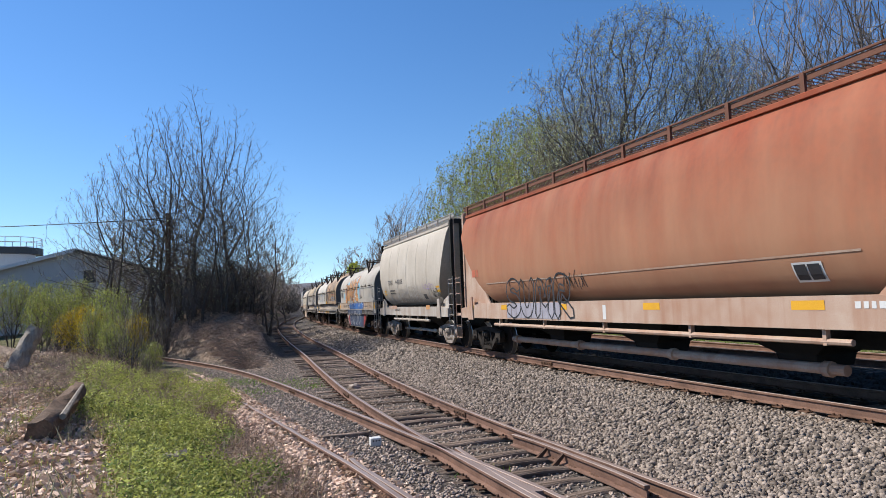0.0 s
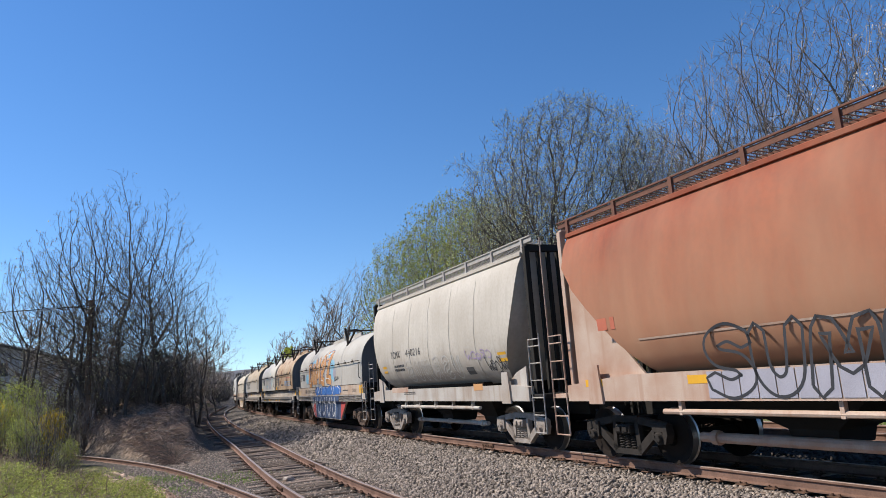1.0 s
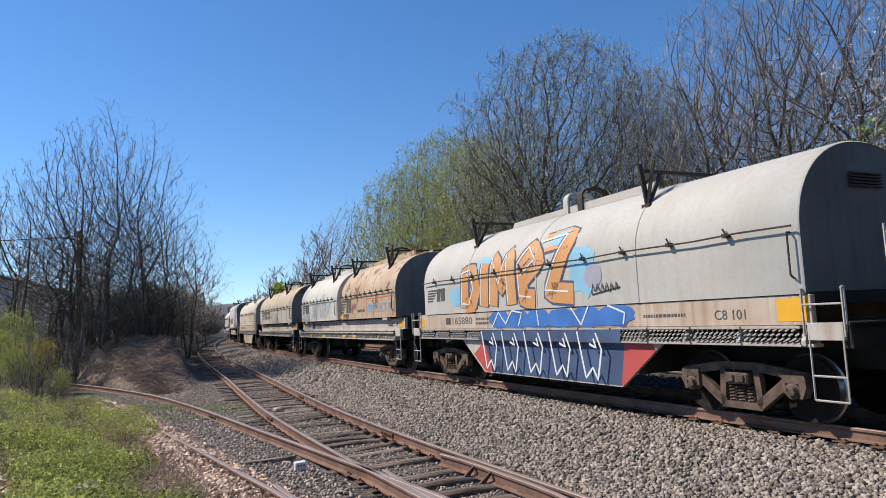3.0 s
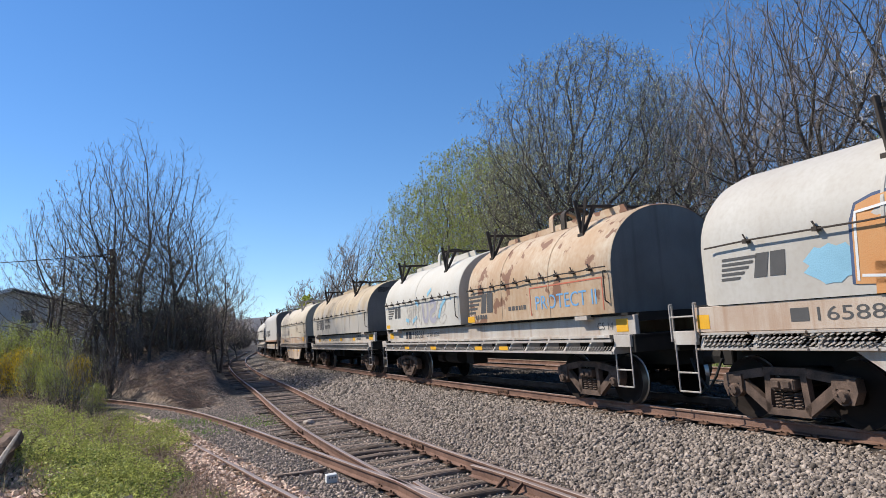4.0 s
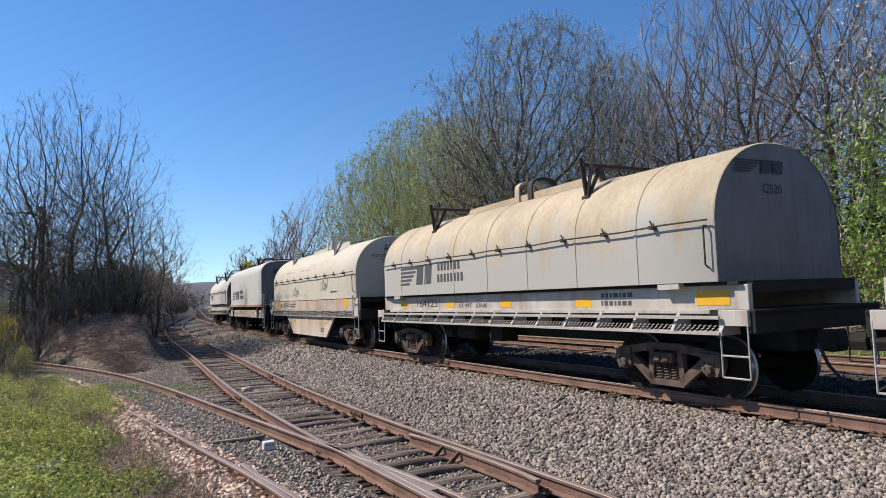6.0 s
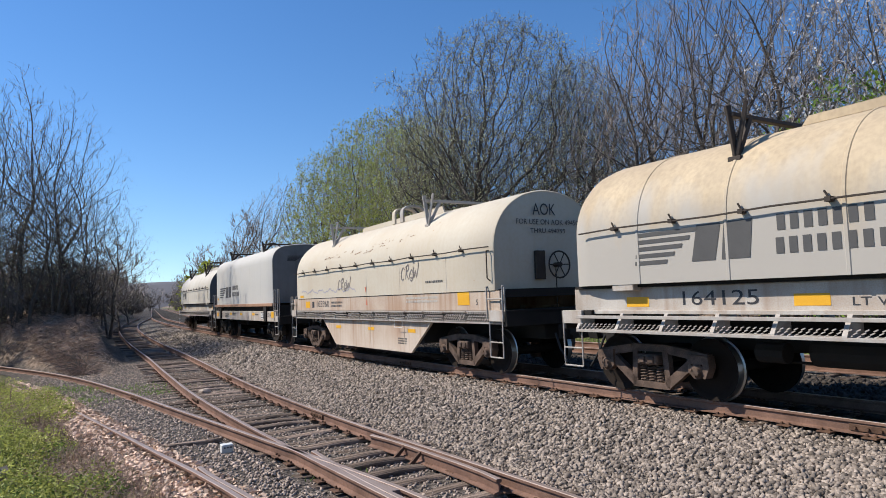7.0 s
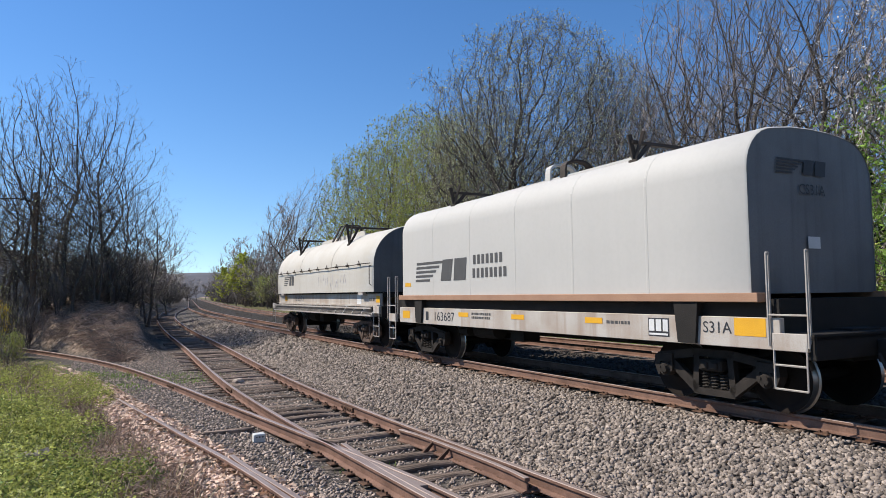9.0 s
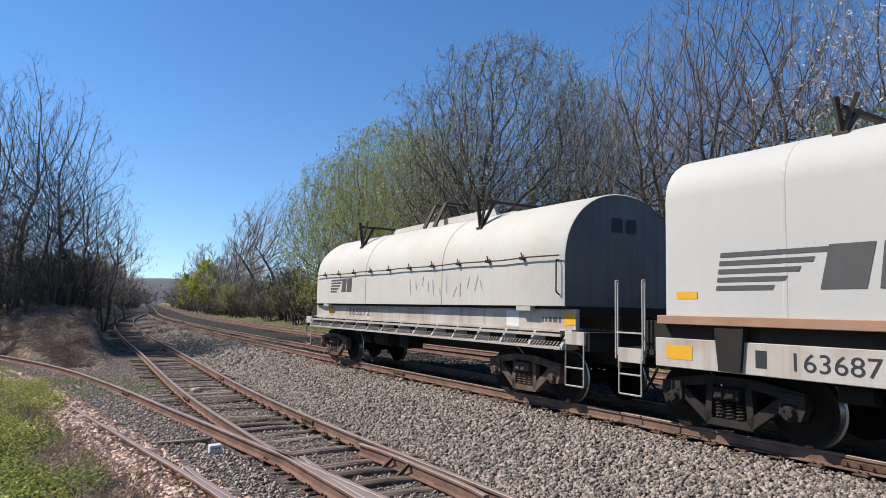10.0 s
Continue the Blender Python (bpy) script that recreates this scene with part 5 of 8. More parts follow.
def car_6():
    c = coil_car("coil_car", "ivory coil car with a rust-streaked deep belly and handbrake wheel")
    a, pa = hood(c, -6.25, 6.3, M_HOODIVORY, seams=0, label="ivory round hood with rust scabs", post_paint=M_STEEL)
    deck_b(c, 6.6, 6.4, M_SILLRUST, M_SILLRUST)
    walkway(c, -6.1, 6.1, 1.44, 1.09, 1.33, 10, M_STEEL, corrugated=True)
    centre_sill(c, 6.5)
    ends_of(c, 6.6, 1.33, rails_h=0.50)
    truck(c, -4.55, M_FRAME)
    truck(c, 5.15, M_FRAME)
    at, s = on_profile(pa, 0.006), side_at(1.43)
    write(c, s, "165960", -4.0, 1.46, 0.20, M_BLACKLET, 1.1)
    small_print(c, s, -4.45, 1.44, 0.25, 0.2, M_BLACKLET, 11, 1)
    patch(c, s, -5.1, 1.43, 0.42, 0.22)
    patch(c, s, 4.82, 1.46, 0.48, 0.28)
    write(c, s, "S", 5.55, 1.46, 0.12, M_BLACKLET)
    small_print(c, at, 3.45, 0.24, 0.75, 0.05, M_GREYLET, 12, 1)
    b = side_at(1.36)
    for x, z in ((-2.5, 0.80), (-0.1, 0.80), (2.3, 0.80)):
        patch(c, b, x, z, 0.40, 0.09)
    patch(c, at, -5.6, 0.03, 0.35, 0.08)
    # dark scrawl along the foot of the hood
    v, f = [], []
    n = 40
    for i in range(n + 1):
        x = -5.4 + 4.7 * i / n
        z = 0.20 + 0.05 * math.sin(i * 0.9) + 0.03 * math.sin(i * 2.3)
        v += [(x, z), (x, z + 0.035)]
        if i:
            k = len(v) - 4
            f.append((k, k + 2, k + 3, k + 1))
    lay("graffiti", v, f, M_SPRAYGREY, c, at, "grey wavy spray line")
    for x0, z0, w, h in ((-2.05, 0.20, 0.9, 0.32), (2.2, 0.34, 0.85, 0.34)):
        v, f = strokes([[(x0 + p * w, z0 + q * h) for p, q in row] for row in scrawl("crow")], 0.028)
        lay("graffiti", v, f, M_TAG, c, on_profile(pa, 0.008), "dark sprayed tag of four letters")
    # two red marks, one above the other
    for z0, z1, where in ((0.10, 0.25, at), (1.66, 1.50, s)):
        v, f = [(-0.06, z1), (0.06, z1), (0.0, z0)], [(0, 1, 2)]
        lay("centre_mark", v, f, M_REDLET, c, where, "small red triangle")
    # rust scrapes high on the shoulder
    r = random.Random(9)
    rows = []
    for i in range(46):
        x = r.uniform(-3.4, 2.6)
        z = 1.22 + 0.16 * r.random() ** 2 + (0.25 * r.random() if x > 0.3 else 0)
        rows.append([(x, z), (x + r.uniform(0.03, 0.22), z + r.uniform(-0.01, 0.05))])
    v, f = strokes(rows, 0.014)
    lay("rust_scrape", v, f, M_SCAB, c, on_profile(pa, 0.005), "rust brown scrapes in the paint")["kind"] = "stuff"
    for x in (-4.6, -3.0, 0.05, 2.1, 4.4):
        v, f = strokes([[(x, 0.02), (x, 0.80)]], 0.015)
        lay("panel_seam", v, f, M_SILL, c, on_profile(pa, 0.004))
        bm = bmesh.new()
        box(bm, -1.366, -1.36, -x - 0.008, -x + 0.008, 0.32, 1.06)
        if -2.4 < x < 2.4:
            part("belly_seam", bm, M_SILLRUST, c)
        else:
            bm.free()
    small_print(c, s, -2.7, 1.46, 0.85, 0.06, M_GREYLET, 13)
    small_print(c, s, 2.4, 1.54, 1.5, 0.05, M_FAINT, 14)
    v, f = bars([(1.75, 2.2, 1.13, 1.145), (1.75, 2.2, 0.92, 0.935), (1.75, 1.765, 0.92, 1.145), (2.185, 2.2, 0.92, 1.145)])
    lay("painted_frame", v, f, M_WHITELET, c, side_at(1.46))
    small_print(c, b, 1.75, 0.50, 0.45, 0.035, M_GREYLET, 15, 3)
    e = end_at(-6.27)
    write(c, e, "AOK", -0.42, 3.30, 0.25, M_BLACKLET, 0.62)
    write(c, e, "FOR USE ON AOK 494500", -0.85, 3.10, 0.11, M_BLACKLET, 1.75)
    write(c, e, "THRU 494799", -0.5, 2.92, 0.10, M_BLACKLET, 0.95)
    # handbrake
    bm = bmesh.new()
    box(bm, -0.42, -0.18, -6.34, -6.25, 1.95, 2.55, 0.01)
    pts = [(0.12 + 0.28 * math.cos(2 * math.pi * i / 20), -6.42, 2.25 + 0.28 * math.sin(2 * math.pi * i / 20)) for i in range(21)]
    rods(bm, pts, 0.018, 6)
    for i in range(6):
        a = math.pi / 3 * i
        rod(bm, (0.12, -6.42, 2.25), (0.12 + 0.28 * math.cos(a), -6.42, 2.25 + 0.28 * math.sin(a)), 0.012, 5)
    rod(bm, (0.12, -6.46, 2.25), (0.12, -6.27, 2.25), 0.05, 10)
    rod(bm, (0.12, -6.30, 2.2), (0.12, -6.30, 1.35), 0.012, 5)
    part("handbrake_wheel", bm, M_DARKBAR, c, "black spoked handbrake wheel")
    return c


def car_7():
    c = coil_car("coil_car", "pale grey coil car with a box-shaped hood and white handrails")
    a, pa = hood(c, -5.55, 5.40, M_HOODPALE, zb=1.62, zs=3.07, zt=4.00, half=1.46, boxy=True, seams=5, label="pale grey box-shaped hood", rodline=False, end_paint=M_GREEN)
    for s in (-1, 1):
        bm = bmesh.new()
        x0, x1 = sorted((s * 1.36, s * 1.53))
        box(bm, x0, x1, -5.7, 5.50, 1.51, 1.635, 0.008)
        part("hood_rail", bm, M_BROWNRAIL, c, "brown hood bearing rail")
    for s in (-1, 1):
        bm = bmesh.new()
        x0, x1 = sorted((s * 1.36, s * 1.45))
        box(bm, x0, x1, -5.95, 5.6, 0.90, 1.31, 0.008)
        part("side_sill", bm, M_SILL, c)
    bm = bmesh.new()
    box(bm, -1.36, 1.36, -5.9, 5.9, 1.0, 1.55)
    part("deck", bm, M_UNDER, c, "dark cradle deck")
    for yy in (-4.48, 4.35):
        for s in (-1, 1):
            bm = bmesh.new()
            x0, x1 = sorted((s * 1.38, s * 1.50))
            prism(bm, [(yy - 0.22, 1.51), (yy + 0.22, 1.51), (yy + 0.16, 0.92), (yy - 0.16, 0.92)], x0, x1)
            part("stanchion", bm, M_UNDER, c)
    centre_sill(c, 6.3)
    ends_of(c, 6.4, 1.10, rails_h=1.05)
    truck(c, -4.6, M_FRAME_DARK)
    truck(c, 4.65, M_FRAME_DARK)
    at, s = on_profile(pa, 0.006), side_at(1.45)
    lines_logo(c, at, -4.55, 0.36, 2.7, 0.52, M_GREYLET)
    name_bars(c, at, -1.65, 0.40, 0.21, M_GREYLET, (7, 8))
    patch(c, at, -5.2, 0.25, 0.35, 0.10)
    write(c, s, "163687", -3.50, 1.00, 0.22, M_BLACKLET, 1.0)
    small_print(c, s, -4.0, 1.0, 0.22, 0.22, M_BLACKLET, 21, 1)
    patch(c, s, -5.4, 1.02, 0.45, 0.2)
    for k in (-2.3, -0.1, 2.2):
        patch(c, s, k, 1.13, 0.45, 0.10)
    small_print(c, s, -1.7, 1.10, 0.8, 0.05, M_GREYLET, 22)
    small_print(c, s, 2.75, 1.14, 0.5, 0.05, M_GREYLET, 23, 1)
    v, f = bars([(3.70, 4.12, 0.98, 1.26)])
    lay("data_panel", v, f, M_BLACKLET, c, s)
    v, f = bars([(3.72, 3.83, 1.06, 1.24), (3.86, 3.97, 1.06, 1.24), (4.0, 4.10, 1.06, 1.24), (3.72, 4.10, 1.0, 1.03)])
    lay("data_panel", v, f, M_WHITELET, c, side_at(1.455))
    write(c, s, "S31A", 4.75, 1.08, 0.16, M_BLACKLET)
    patch(c, s, 5.27, 1.06, 0.48, 0.24)
    e = end_at(-5.56)
    lines_logo(c, e, -0.85, 3.30, 1.15, 0.22, M_BLACKLET)
    write(c, e, "CS31A", -0.35, 3.02, 0.15, M_BLACKLET)
    v, f = bars([(-0.2, 0.08, 2.25, 2.42)])
    lay("notice", v, f, M_WHITELET, c, e, "small white notice")
    return c


def car_8():
    c = coil_car("coil_car", "light grey coil car at the end of the train")
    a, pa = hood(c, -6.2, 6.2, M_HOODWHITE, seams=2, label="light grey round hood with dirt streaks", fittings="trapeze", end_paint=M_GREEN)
    deck_a(c, 6.8, 6.3, M_SILL)
    walkway(c, -6.2, 6.2, 1.52, 1.0, 1.27, 14, M_STEEL)
    centre_sill(c, 6.7)
    ends_of(c, 6.8, 1.30)
    truck(c, -4.65, M_FRAME)
    truck(c, 5.1, M_FRAME)
    at, s = on_profile(pa, 0.006), side_at(1.27)
    lines_logo(c, at, -4.65, 0.34, 1.65, 0.40, M_GREYLET)
    write(c, s, "165272", -3.5, 1.42, 0.2, M_GREYLET, 1.4)
    patch(c, s, -5.2, 1.42, 0.4, 0.2)
    patch(c, s, 6.0, 1.42, 0.3, 0.2)
    small_print(c, s, 5.4, 1.46, 0.5, 0.09, M_GREYLET, 31, 1)
    v, f = bars([(4.3, 4.7, 1.36, 1.66)])
    lay("data_panel", v, f, M_WHITELET, c, s)
    e = end_at(-6.21)
    v, f = bars([(-0.30, -0.06, 3.12, 3.38), (0.06, 0.30, 3.12, 3.38)])
    lay("emblem", v, f, M_BLACKLET, c, e, "two plain black blocks")
    r = random.Random(8)
    v, f = [], []
    for i in range(12):
        x = 0.6 + i * 0.28
        k = len(v)
        z = 0.15 + r.uniform(0, 0.3)
        h, l = r.uniform(0.15, 0.4), r.uniform(-0.1, 0.15)
        v += [(x, z), (x + 0.03, z), (x + 0.03 + l, z + h), (x + l, z + h)]
        f.append((k, k + 1, k + 2, k + 3))
    lay("graffiti", v, f, M_SPRAYGREY, c, at, "faint grey scribble")
    return c


# ---------------------------------------------------------------- covered hoppers
def hopper(name, label, half_body, half_len, trucks, paint, sill_paint, truck_paint, slope_in, pale, handrail_n, grate, bays, slope_z):
    """A covered hopper with curved sides, sloped ends, roof walk and outlet gates."""
    c = tagged(empty(name), label, "covered hopper", "train of freight cars")
    prof = [(-1.02, 1.50), (-1.24, 1.64), (-1.40, 1.86), (-1.50, 2.12), (-1.55, 2.42), (-1.56, 2.8), (-1.54, 3.2), (-1.48, 3.7), (-1.38, 4.1), (-1.24, 4.36), (-0.9, 4.47), (0, 4.52)]
    prof = prof + [(-x, z) for x, z in prof[-2::-1]]
    bm = bmesh.new()
    rings = []

    def end_y(z):
        # how far the end sheet stands in from the body's end at a height
        t = min(1.0, max(0.0, (slope_z - z) / (slope_z - 1.5)))
        return slope_in * t ** (1.6 if pale else 1.0)
    for k in range(13):
        q = -1 + 2 * k / 12
        ring = []
        for x, z in prof:
            ring.append((x, q * (half_body - end_y(z)), z))
        rings.append(ring)
    vs = loft(bm, rings)
    body = part("body", bm, paint, c, label, smooth=40)
    for sg in (-1, 1):
        bm = bmesh.new()
        rg = [bm.verts.new((x * 0.995, sg * (half_body - end_y(z) - 0.02), z)) for x, z in prof]
        n = len(rg)
        for i in range(n // 2):
            a, b, d, e = rg[i], rg[i + 1], rg[n - 2 - i], rg[n - 1 - i]
            if b is d:
                bm.faces.new((a, b, e))
            else:
                bm.faces.new((a, b, d, e))
        part("end_sheet", bm, paint if pale else sill_paint, body)
    # rounded lip along the eaves
    for s in (-1, 1):
        bm = bmesh.new()
        box(bm, min(s * 1.20, s * 1.30), max(s * 1.20, s * 1.30), -half_body, half_body, 4.33, 4.42, 0.01)
        part("roof_edge", bm, paint, body)
    # welded seams
    bm = bmesh.new()
    nse = 6 if pale else 1
    for i in range(1, nse):
        yy = (-1 + 2 * i / nse) * (half_body - slope_in * 0.6)
        ring = lambda k, yv: [(x * (1 + k / 1.5), yv, z) for x, z in prof[1:9]]
        loft(bm, [ring(0.0, yy - 0.025), ring(0.009, yy - 0.015), ring(0.009, yy + 0.015), ring(0.0, yy + 0.025)])
        part("seam", bm, paint, body)
        bm = bmesh.new()
    bm.free()
    # roof walk with handrail
    zr = 4.72
    for s in (-1, 1):
        bm = bmesh.new()
        rod(bm, (s * 1.22, -half_len + 0.4, zr), (s * 1.22, half_len - 0.4, zr), 0.022, 6)
        part("roof_rail", bm, grate, c)
    for k in range(handrail_n):
        yy = -half_body + 2 * half_body * k / (handrail_n - 1)
        for s in (-1, 1):
            bm = bmesh.new()
            box(bm, s * 1.22 - 0.025, s * 1.22 + 0.025, yy - 0.04, yy + 0.04, 4.38, zr + 0.01)
            part("rail_post", bm, grate, c)
    for s in (-1, 1):
        bm = bmesh.new()
        n = int(2 * half_len / 0.11)
        for k in range(n):
            yy = -half_len + 0.4 + (2 * half_len - 0.8) * k / (n - 1)
            rod(bm, (s * 0.95, yy - 0.10, 4.55), (s * 1.21, yy + 0.10, 4.66), 0.010, 3)
        box(bm, min(s * 0.92, s * 0.95), max(s * 0.92, s * 0.95), -half_len + 0.4, half_len - 0.4, 4.52, 4.58)
        box(bm, min(s * 1.19, s * 1.21), max(s * 1.19, s * 1.21), -half_len + 0.4, half_len - 0.4, 4.60, 4.69)
        part("roof_walk", bm, grate, c, "expanded metal roof walk")["kind"] = "stuff"
    for k in range(bays * 3):
        yy = -half_body * 0.85 + 2 * half_body * 0.85 * k / (bays * 3 - 1)
        bm = bmesh.new()
        rod(bm, (0, yy, 4.5), (0, yy, 4.62), 0.34, 14)
        part("roof_hatch", bm, paint, c)
    # side sill
    bm = bmesh.new()
    for s in (-1, 1):
        bm = bmesh.new()
        x0, x1 = sorted((s * 1.36, s * 1.50))
        prism(bm, [(-half_len + 0.6, 1.10), (half_len - 0.6, 1.10), (half_len - 0.6, 1.40), (half_body - slope_in + 0.5, 1.46 if pale else 1.55), (-half_body + slope_in - 0.5, 1.46 if pale else 1.55), (-half_len + 0.6, 1.40)], x0, x1)
        part("side_sill", bm, sill_paint, c)
    # end frames: sloping corner sheet, posts, ladder, platform
    for sg in (-1, 1):
        ye = sg * half_len
        for s in (-1, 1):
            bm = bmesh.new()
            x0, x1 = sorted((s * 1.33, s * 1.37))
            yb = sg * (half_body - slope_in)
            prism(bm, [(sg * (half_body - 0.05), 1.42), (yb, 1.42), (sg * (half_body - slope_in * 0.5), 1.72 if pale else 2.45), (sg * (half_body - 0.05), 1.85 if pale else 3.4)], x0, x1)
            part("corner_sheet", bm, sill_paint, c)
        bm = bmesh.new()
        for s in (-1, 1):
            box(bm, s * 1.28 - 0.06, s * 1.28 + 0.06, min(ye - sg * 0.62, ye - sg * 0.50), max(ye - sg * 0.62, ye - sg * 0.50), 1.10, 4.50, 0.008)
        box(bm, -1.3, 1.3, min(ye - sg * 0.62, ye - sg * 0.5), max(ye - sg * 0.62, ye - sg * 0.5), 4.38, 4.54, 0.008)
        box(bm, -1.45, 1.45, min(ye, ye - sg * 0.65), max(ye, ye - sg * 0.65), 1.16, 1.24, 0.006)
        part("end_post", bm, M_UNDER if pale else sill_paint, c, "end post and platform")
        bm = bmesh.new()
        for k in range(8):
            xx = -0.9 + 1.8 * k / 7
            box(bm, xx - 0.04, xx + 0.04, min(ye - sg * 0.7, ye - sg * 0.62), max(ye - sg * 0.7, ye - sg * 0.62), 1.2, 4.4)
        # black stands in for the shade of the recessed end
        part("end_rib", bm, M_UNDER, c, "end ribs, shade of the recess put into their black")
        for s in (-1, 1):
            bm = bmesh.new()
            xx = s * 1.47
            ya, yb2 = ye - sg * 0.05, ye - sg * 0.50
            rods(bm, [(xx, ya, 0.45), (xx, ya, 2.5 if pale else 4.5)], 0.016, 5)
            rods(bm, [(xx, yb2, 0.45), (xx, yb2, 2.4)], 0.016, 5)
            for q in range(7):
                zz = 0.45 + 0.36 * q if q < 6 else 2.4
                rod(bm, (xx, ya, zz), (xx, yb2, zz), 0.013, 5)
            part("ladder", bm, sill_paint if not pale else M_STEEL, c, "narrow steel ladder")
        coupler(c, ye, sg)
    # jacking pads
    for sg in (-1, 1):
        for s in (-1, 1):
            bm = bmesh.new()
            yy = sg * (trucks + 0.2)
            prism(bm, [(yy - 0.20, 1.05), (yy + 0.20, 1.05), (yy + 0.14, 1.75), (yy - 0.14, 1.75)], *sorted((s * 1.50, s * 1.54)))
            part("jack_pad", bm, sill_paint, c)
    # hoppers below, outlet pipe
    for k in range(bays):
        yy = (k - (bays - 1) / 2) * (2 * trucks - 2.6) / bays
        w = (2 * trucks - 2.6) / bays / 2
        bm = bmesh.new()
        rings = []
        for z, kx, ky in ((1.55, 1.32, w * 1.02), (0.62, 0.42, 0.40), (0.42, 0.38, 0.36)):
            rings.append([(-kx, yy - ky, z), (kx, yy - ky, z), (kx, yy + ky, z), (-kx, yy + ky, z)])
        loft(bm, rings, closed=True, cap=True)
        part("outlet_hopper", bm, M_UNDER, c, "grimy outlet hopper")
    bm = bmesh.new()
    rod(bm, (-1.40, -trucks + 1.4, 0.93), (-1.40, trucks - 1.4, 0.93), 0.045, 8)
    for k in range(5):
        yy = -trucks + 1.8 + (2 * trucks - 3.6) * k / 4
        box(bm, -1.44, -1.36, yy - 0.03, yy + 0.03, 0.88, 1.12)
    part("side_pipe", bm, sill_paint, c, "pipe hung below the sill")
    bm = bmesh.new()
    rod(bm, (-0.95, -trucks + 1.9, 0.50), (-0.95, trucks - 1.7, 0.50), 0.055 if pale else 0.08, 10)
    for k in range(bays + 1):
        yy = -trucks + 2.2 + (2 * trucks - 4.2) * k / bays
        rod(bm, (-0.95, yy - 0.06, 0.50), (-0.95, yy + 0.06, 0.50), 0.08 if pale else 0.115, 10)
    part("outlet_pipe", bm, sill_paint, c, "long outlet pipe under the hoppers")
    bm = bmesh.new()
    box(bm, -0.33, 0.33, -half_len + 0.1, half_len - 0.1, 0.74, 1.1, 0.01)
    part("centre_sill", bm, M_UNDER, c)
    for s in (-1, 1):
        truck(c, s * trucks, truck_paint)
    return c, prof


def hopper_at(prof, proud=0.008):
    P = np.array(prof[:12])

    def at(a, z):
        x = float(np.interp(z, P[:, 1], P[:, 0]))
        return (x - proud, -a, z)
    return at


def car_1():
    c, prof = hopper("covered_hopper", "faded orange red covered hopper with graffiti on its cream sill", 8.15, 8.9, 7.2, M_ORANGE, M_SILL_PINK, M_FRAME_DARK, 2.1, False, 12, M_GRATE, 3, 3.55)
    at, s = hopper_at(prof), side_at(1.50)
    v, f = strokes([[(-6.1 + 12.2 * i / 40, 2.12) for i in range(41)]], 0.03)
    lay("stripe", v, f, M_SILL_PINK, c, at, "thin pale line along the side")
    for k, w in ((-5.1, 0.4), (-1.85, 0.45), (1.5, 0.5), (4.95, 0.55), (-7.7, 0.5)):
        patch(c, s, k, 1.36, w, 0.13)
    rows = hollow([[(x0 + p * 0.85, 1.27 + q * 0.80) for p, q in row] for x0, row in zip((-4.62, -3.72, -2.85, -1.9), BUBBLES)], 0.13)
    at2 = lambda a, z: (min(hopper_at(prof, 0.012)(a, max(z, 1.5))[0], -1.512), -a, z)
    # lilac filling behind the letters
    v, f = bars([(-4.7 + 0.3 * i, -4.42 + 0.3 * i, 1.14, 1.53) for i in range(10)])
    lay("graffiti", v, f, M_SPRAYGREY, c, side_at(1.506), "pale lilac graffiti filling")
    v, f = strokes(rows, 0.045)
    lay("graffiti", v, f, M_BLACKLET, c, at2, "dark outline of bubble letters")
    rows = []
    r = random.Random(2)
    for i in range(11):
        x = -1.6 + 0.1 * i
        z = 1.8 + r.uniform(0, 0.15)
        rows.append([(x, z), (x + r.uniform(-0.1, 0.2), z + r.uniform(0.2, 0.4))])
    v, f = strokes(rows, 0.025)
    lay("graffiti", v, f, M_BLACKLET, c, hopper_at(prof, 0.01), "black scrawled tag")
    v, f = strokes([[(5.215, 1.74), (5.215, 2.02)]], 0.50)
    lay("data_panel", v, f, M_WHITELET, c, hopper_at(prof, 0.008))
    v, f = strokes([[(5.10, 1.77), (5.10, 1.99)], [(5.33, 1.77), (5.33, 1.99)]], 0.20)
    lay("data_panel", v, f, M_BLACKLET, c, hopper_at(prof, 0.018), "black lubrication panel")
    small_print(c, s, 5.95, 1.38, 0.5, 0.09, M_WHITELET, 41, 1)
    v, f = bars([(0.1, 0.22, 1.16, 1.46)])
    lay("notice", v, f, M_WHITELET, c, s)
    small_print(c, at, -7.1, 2.35, 0.5, 0.22, M_REDLET, 42, 1)
    return c


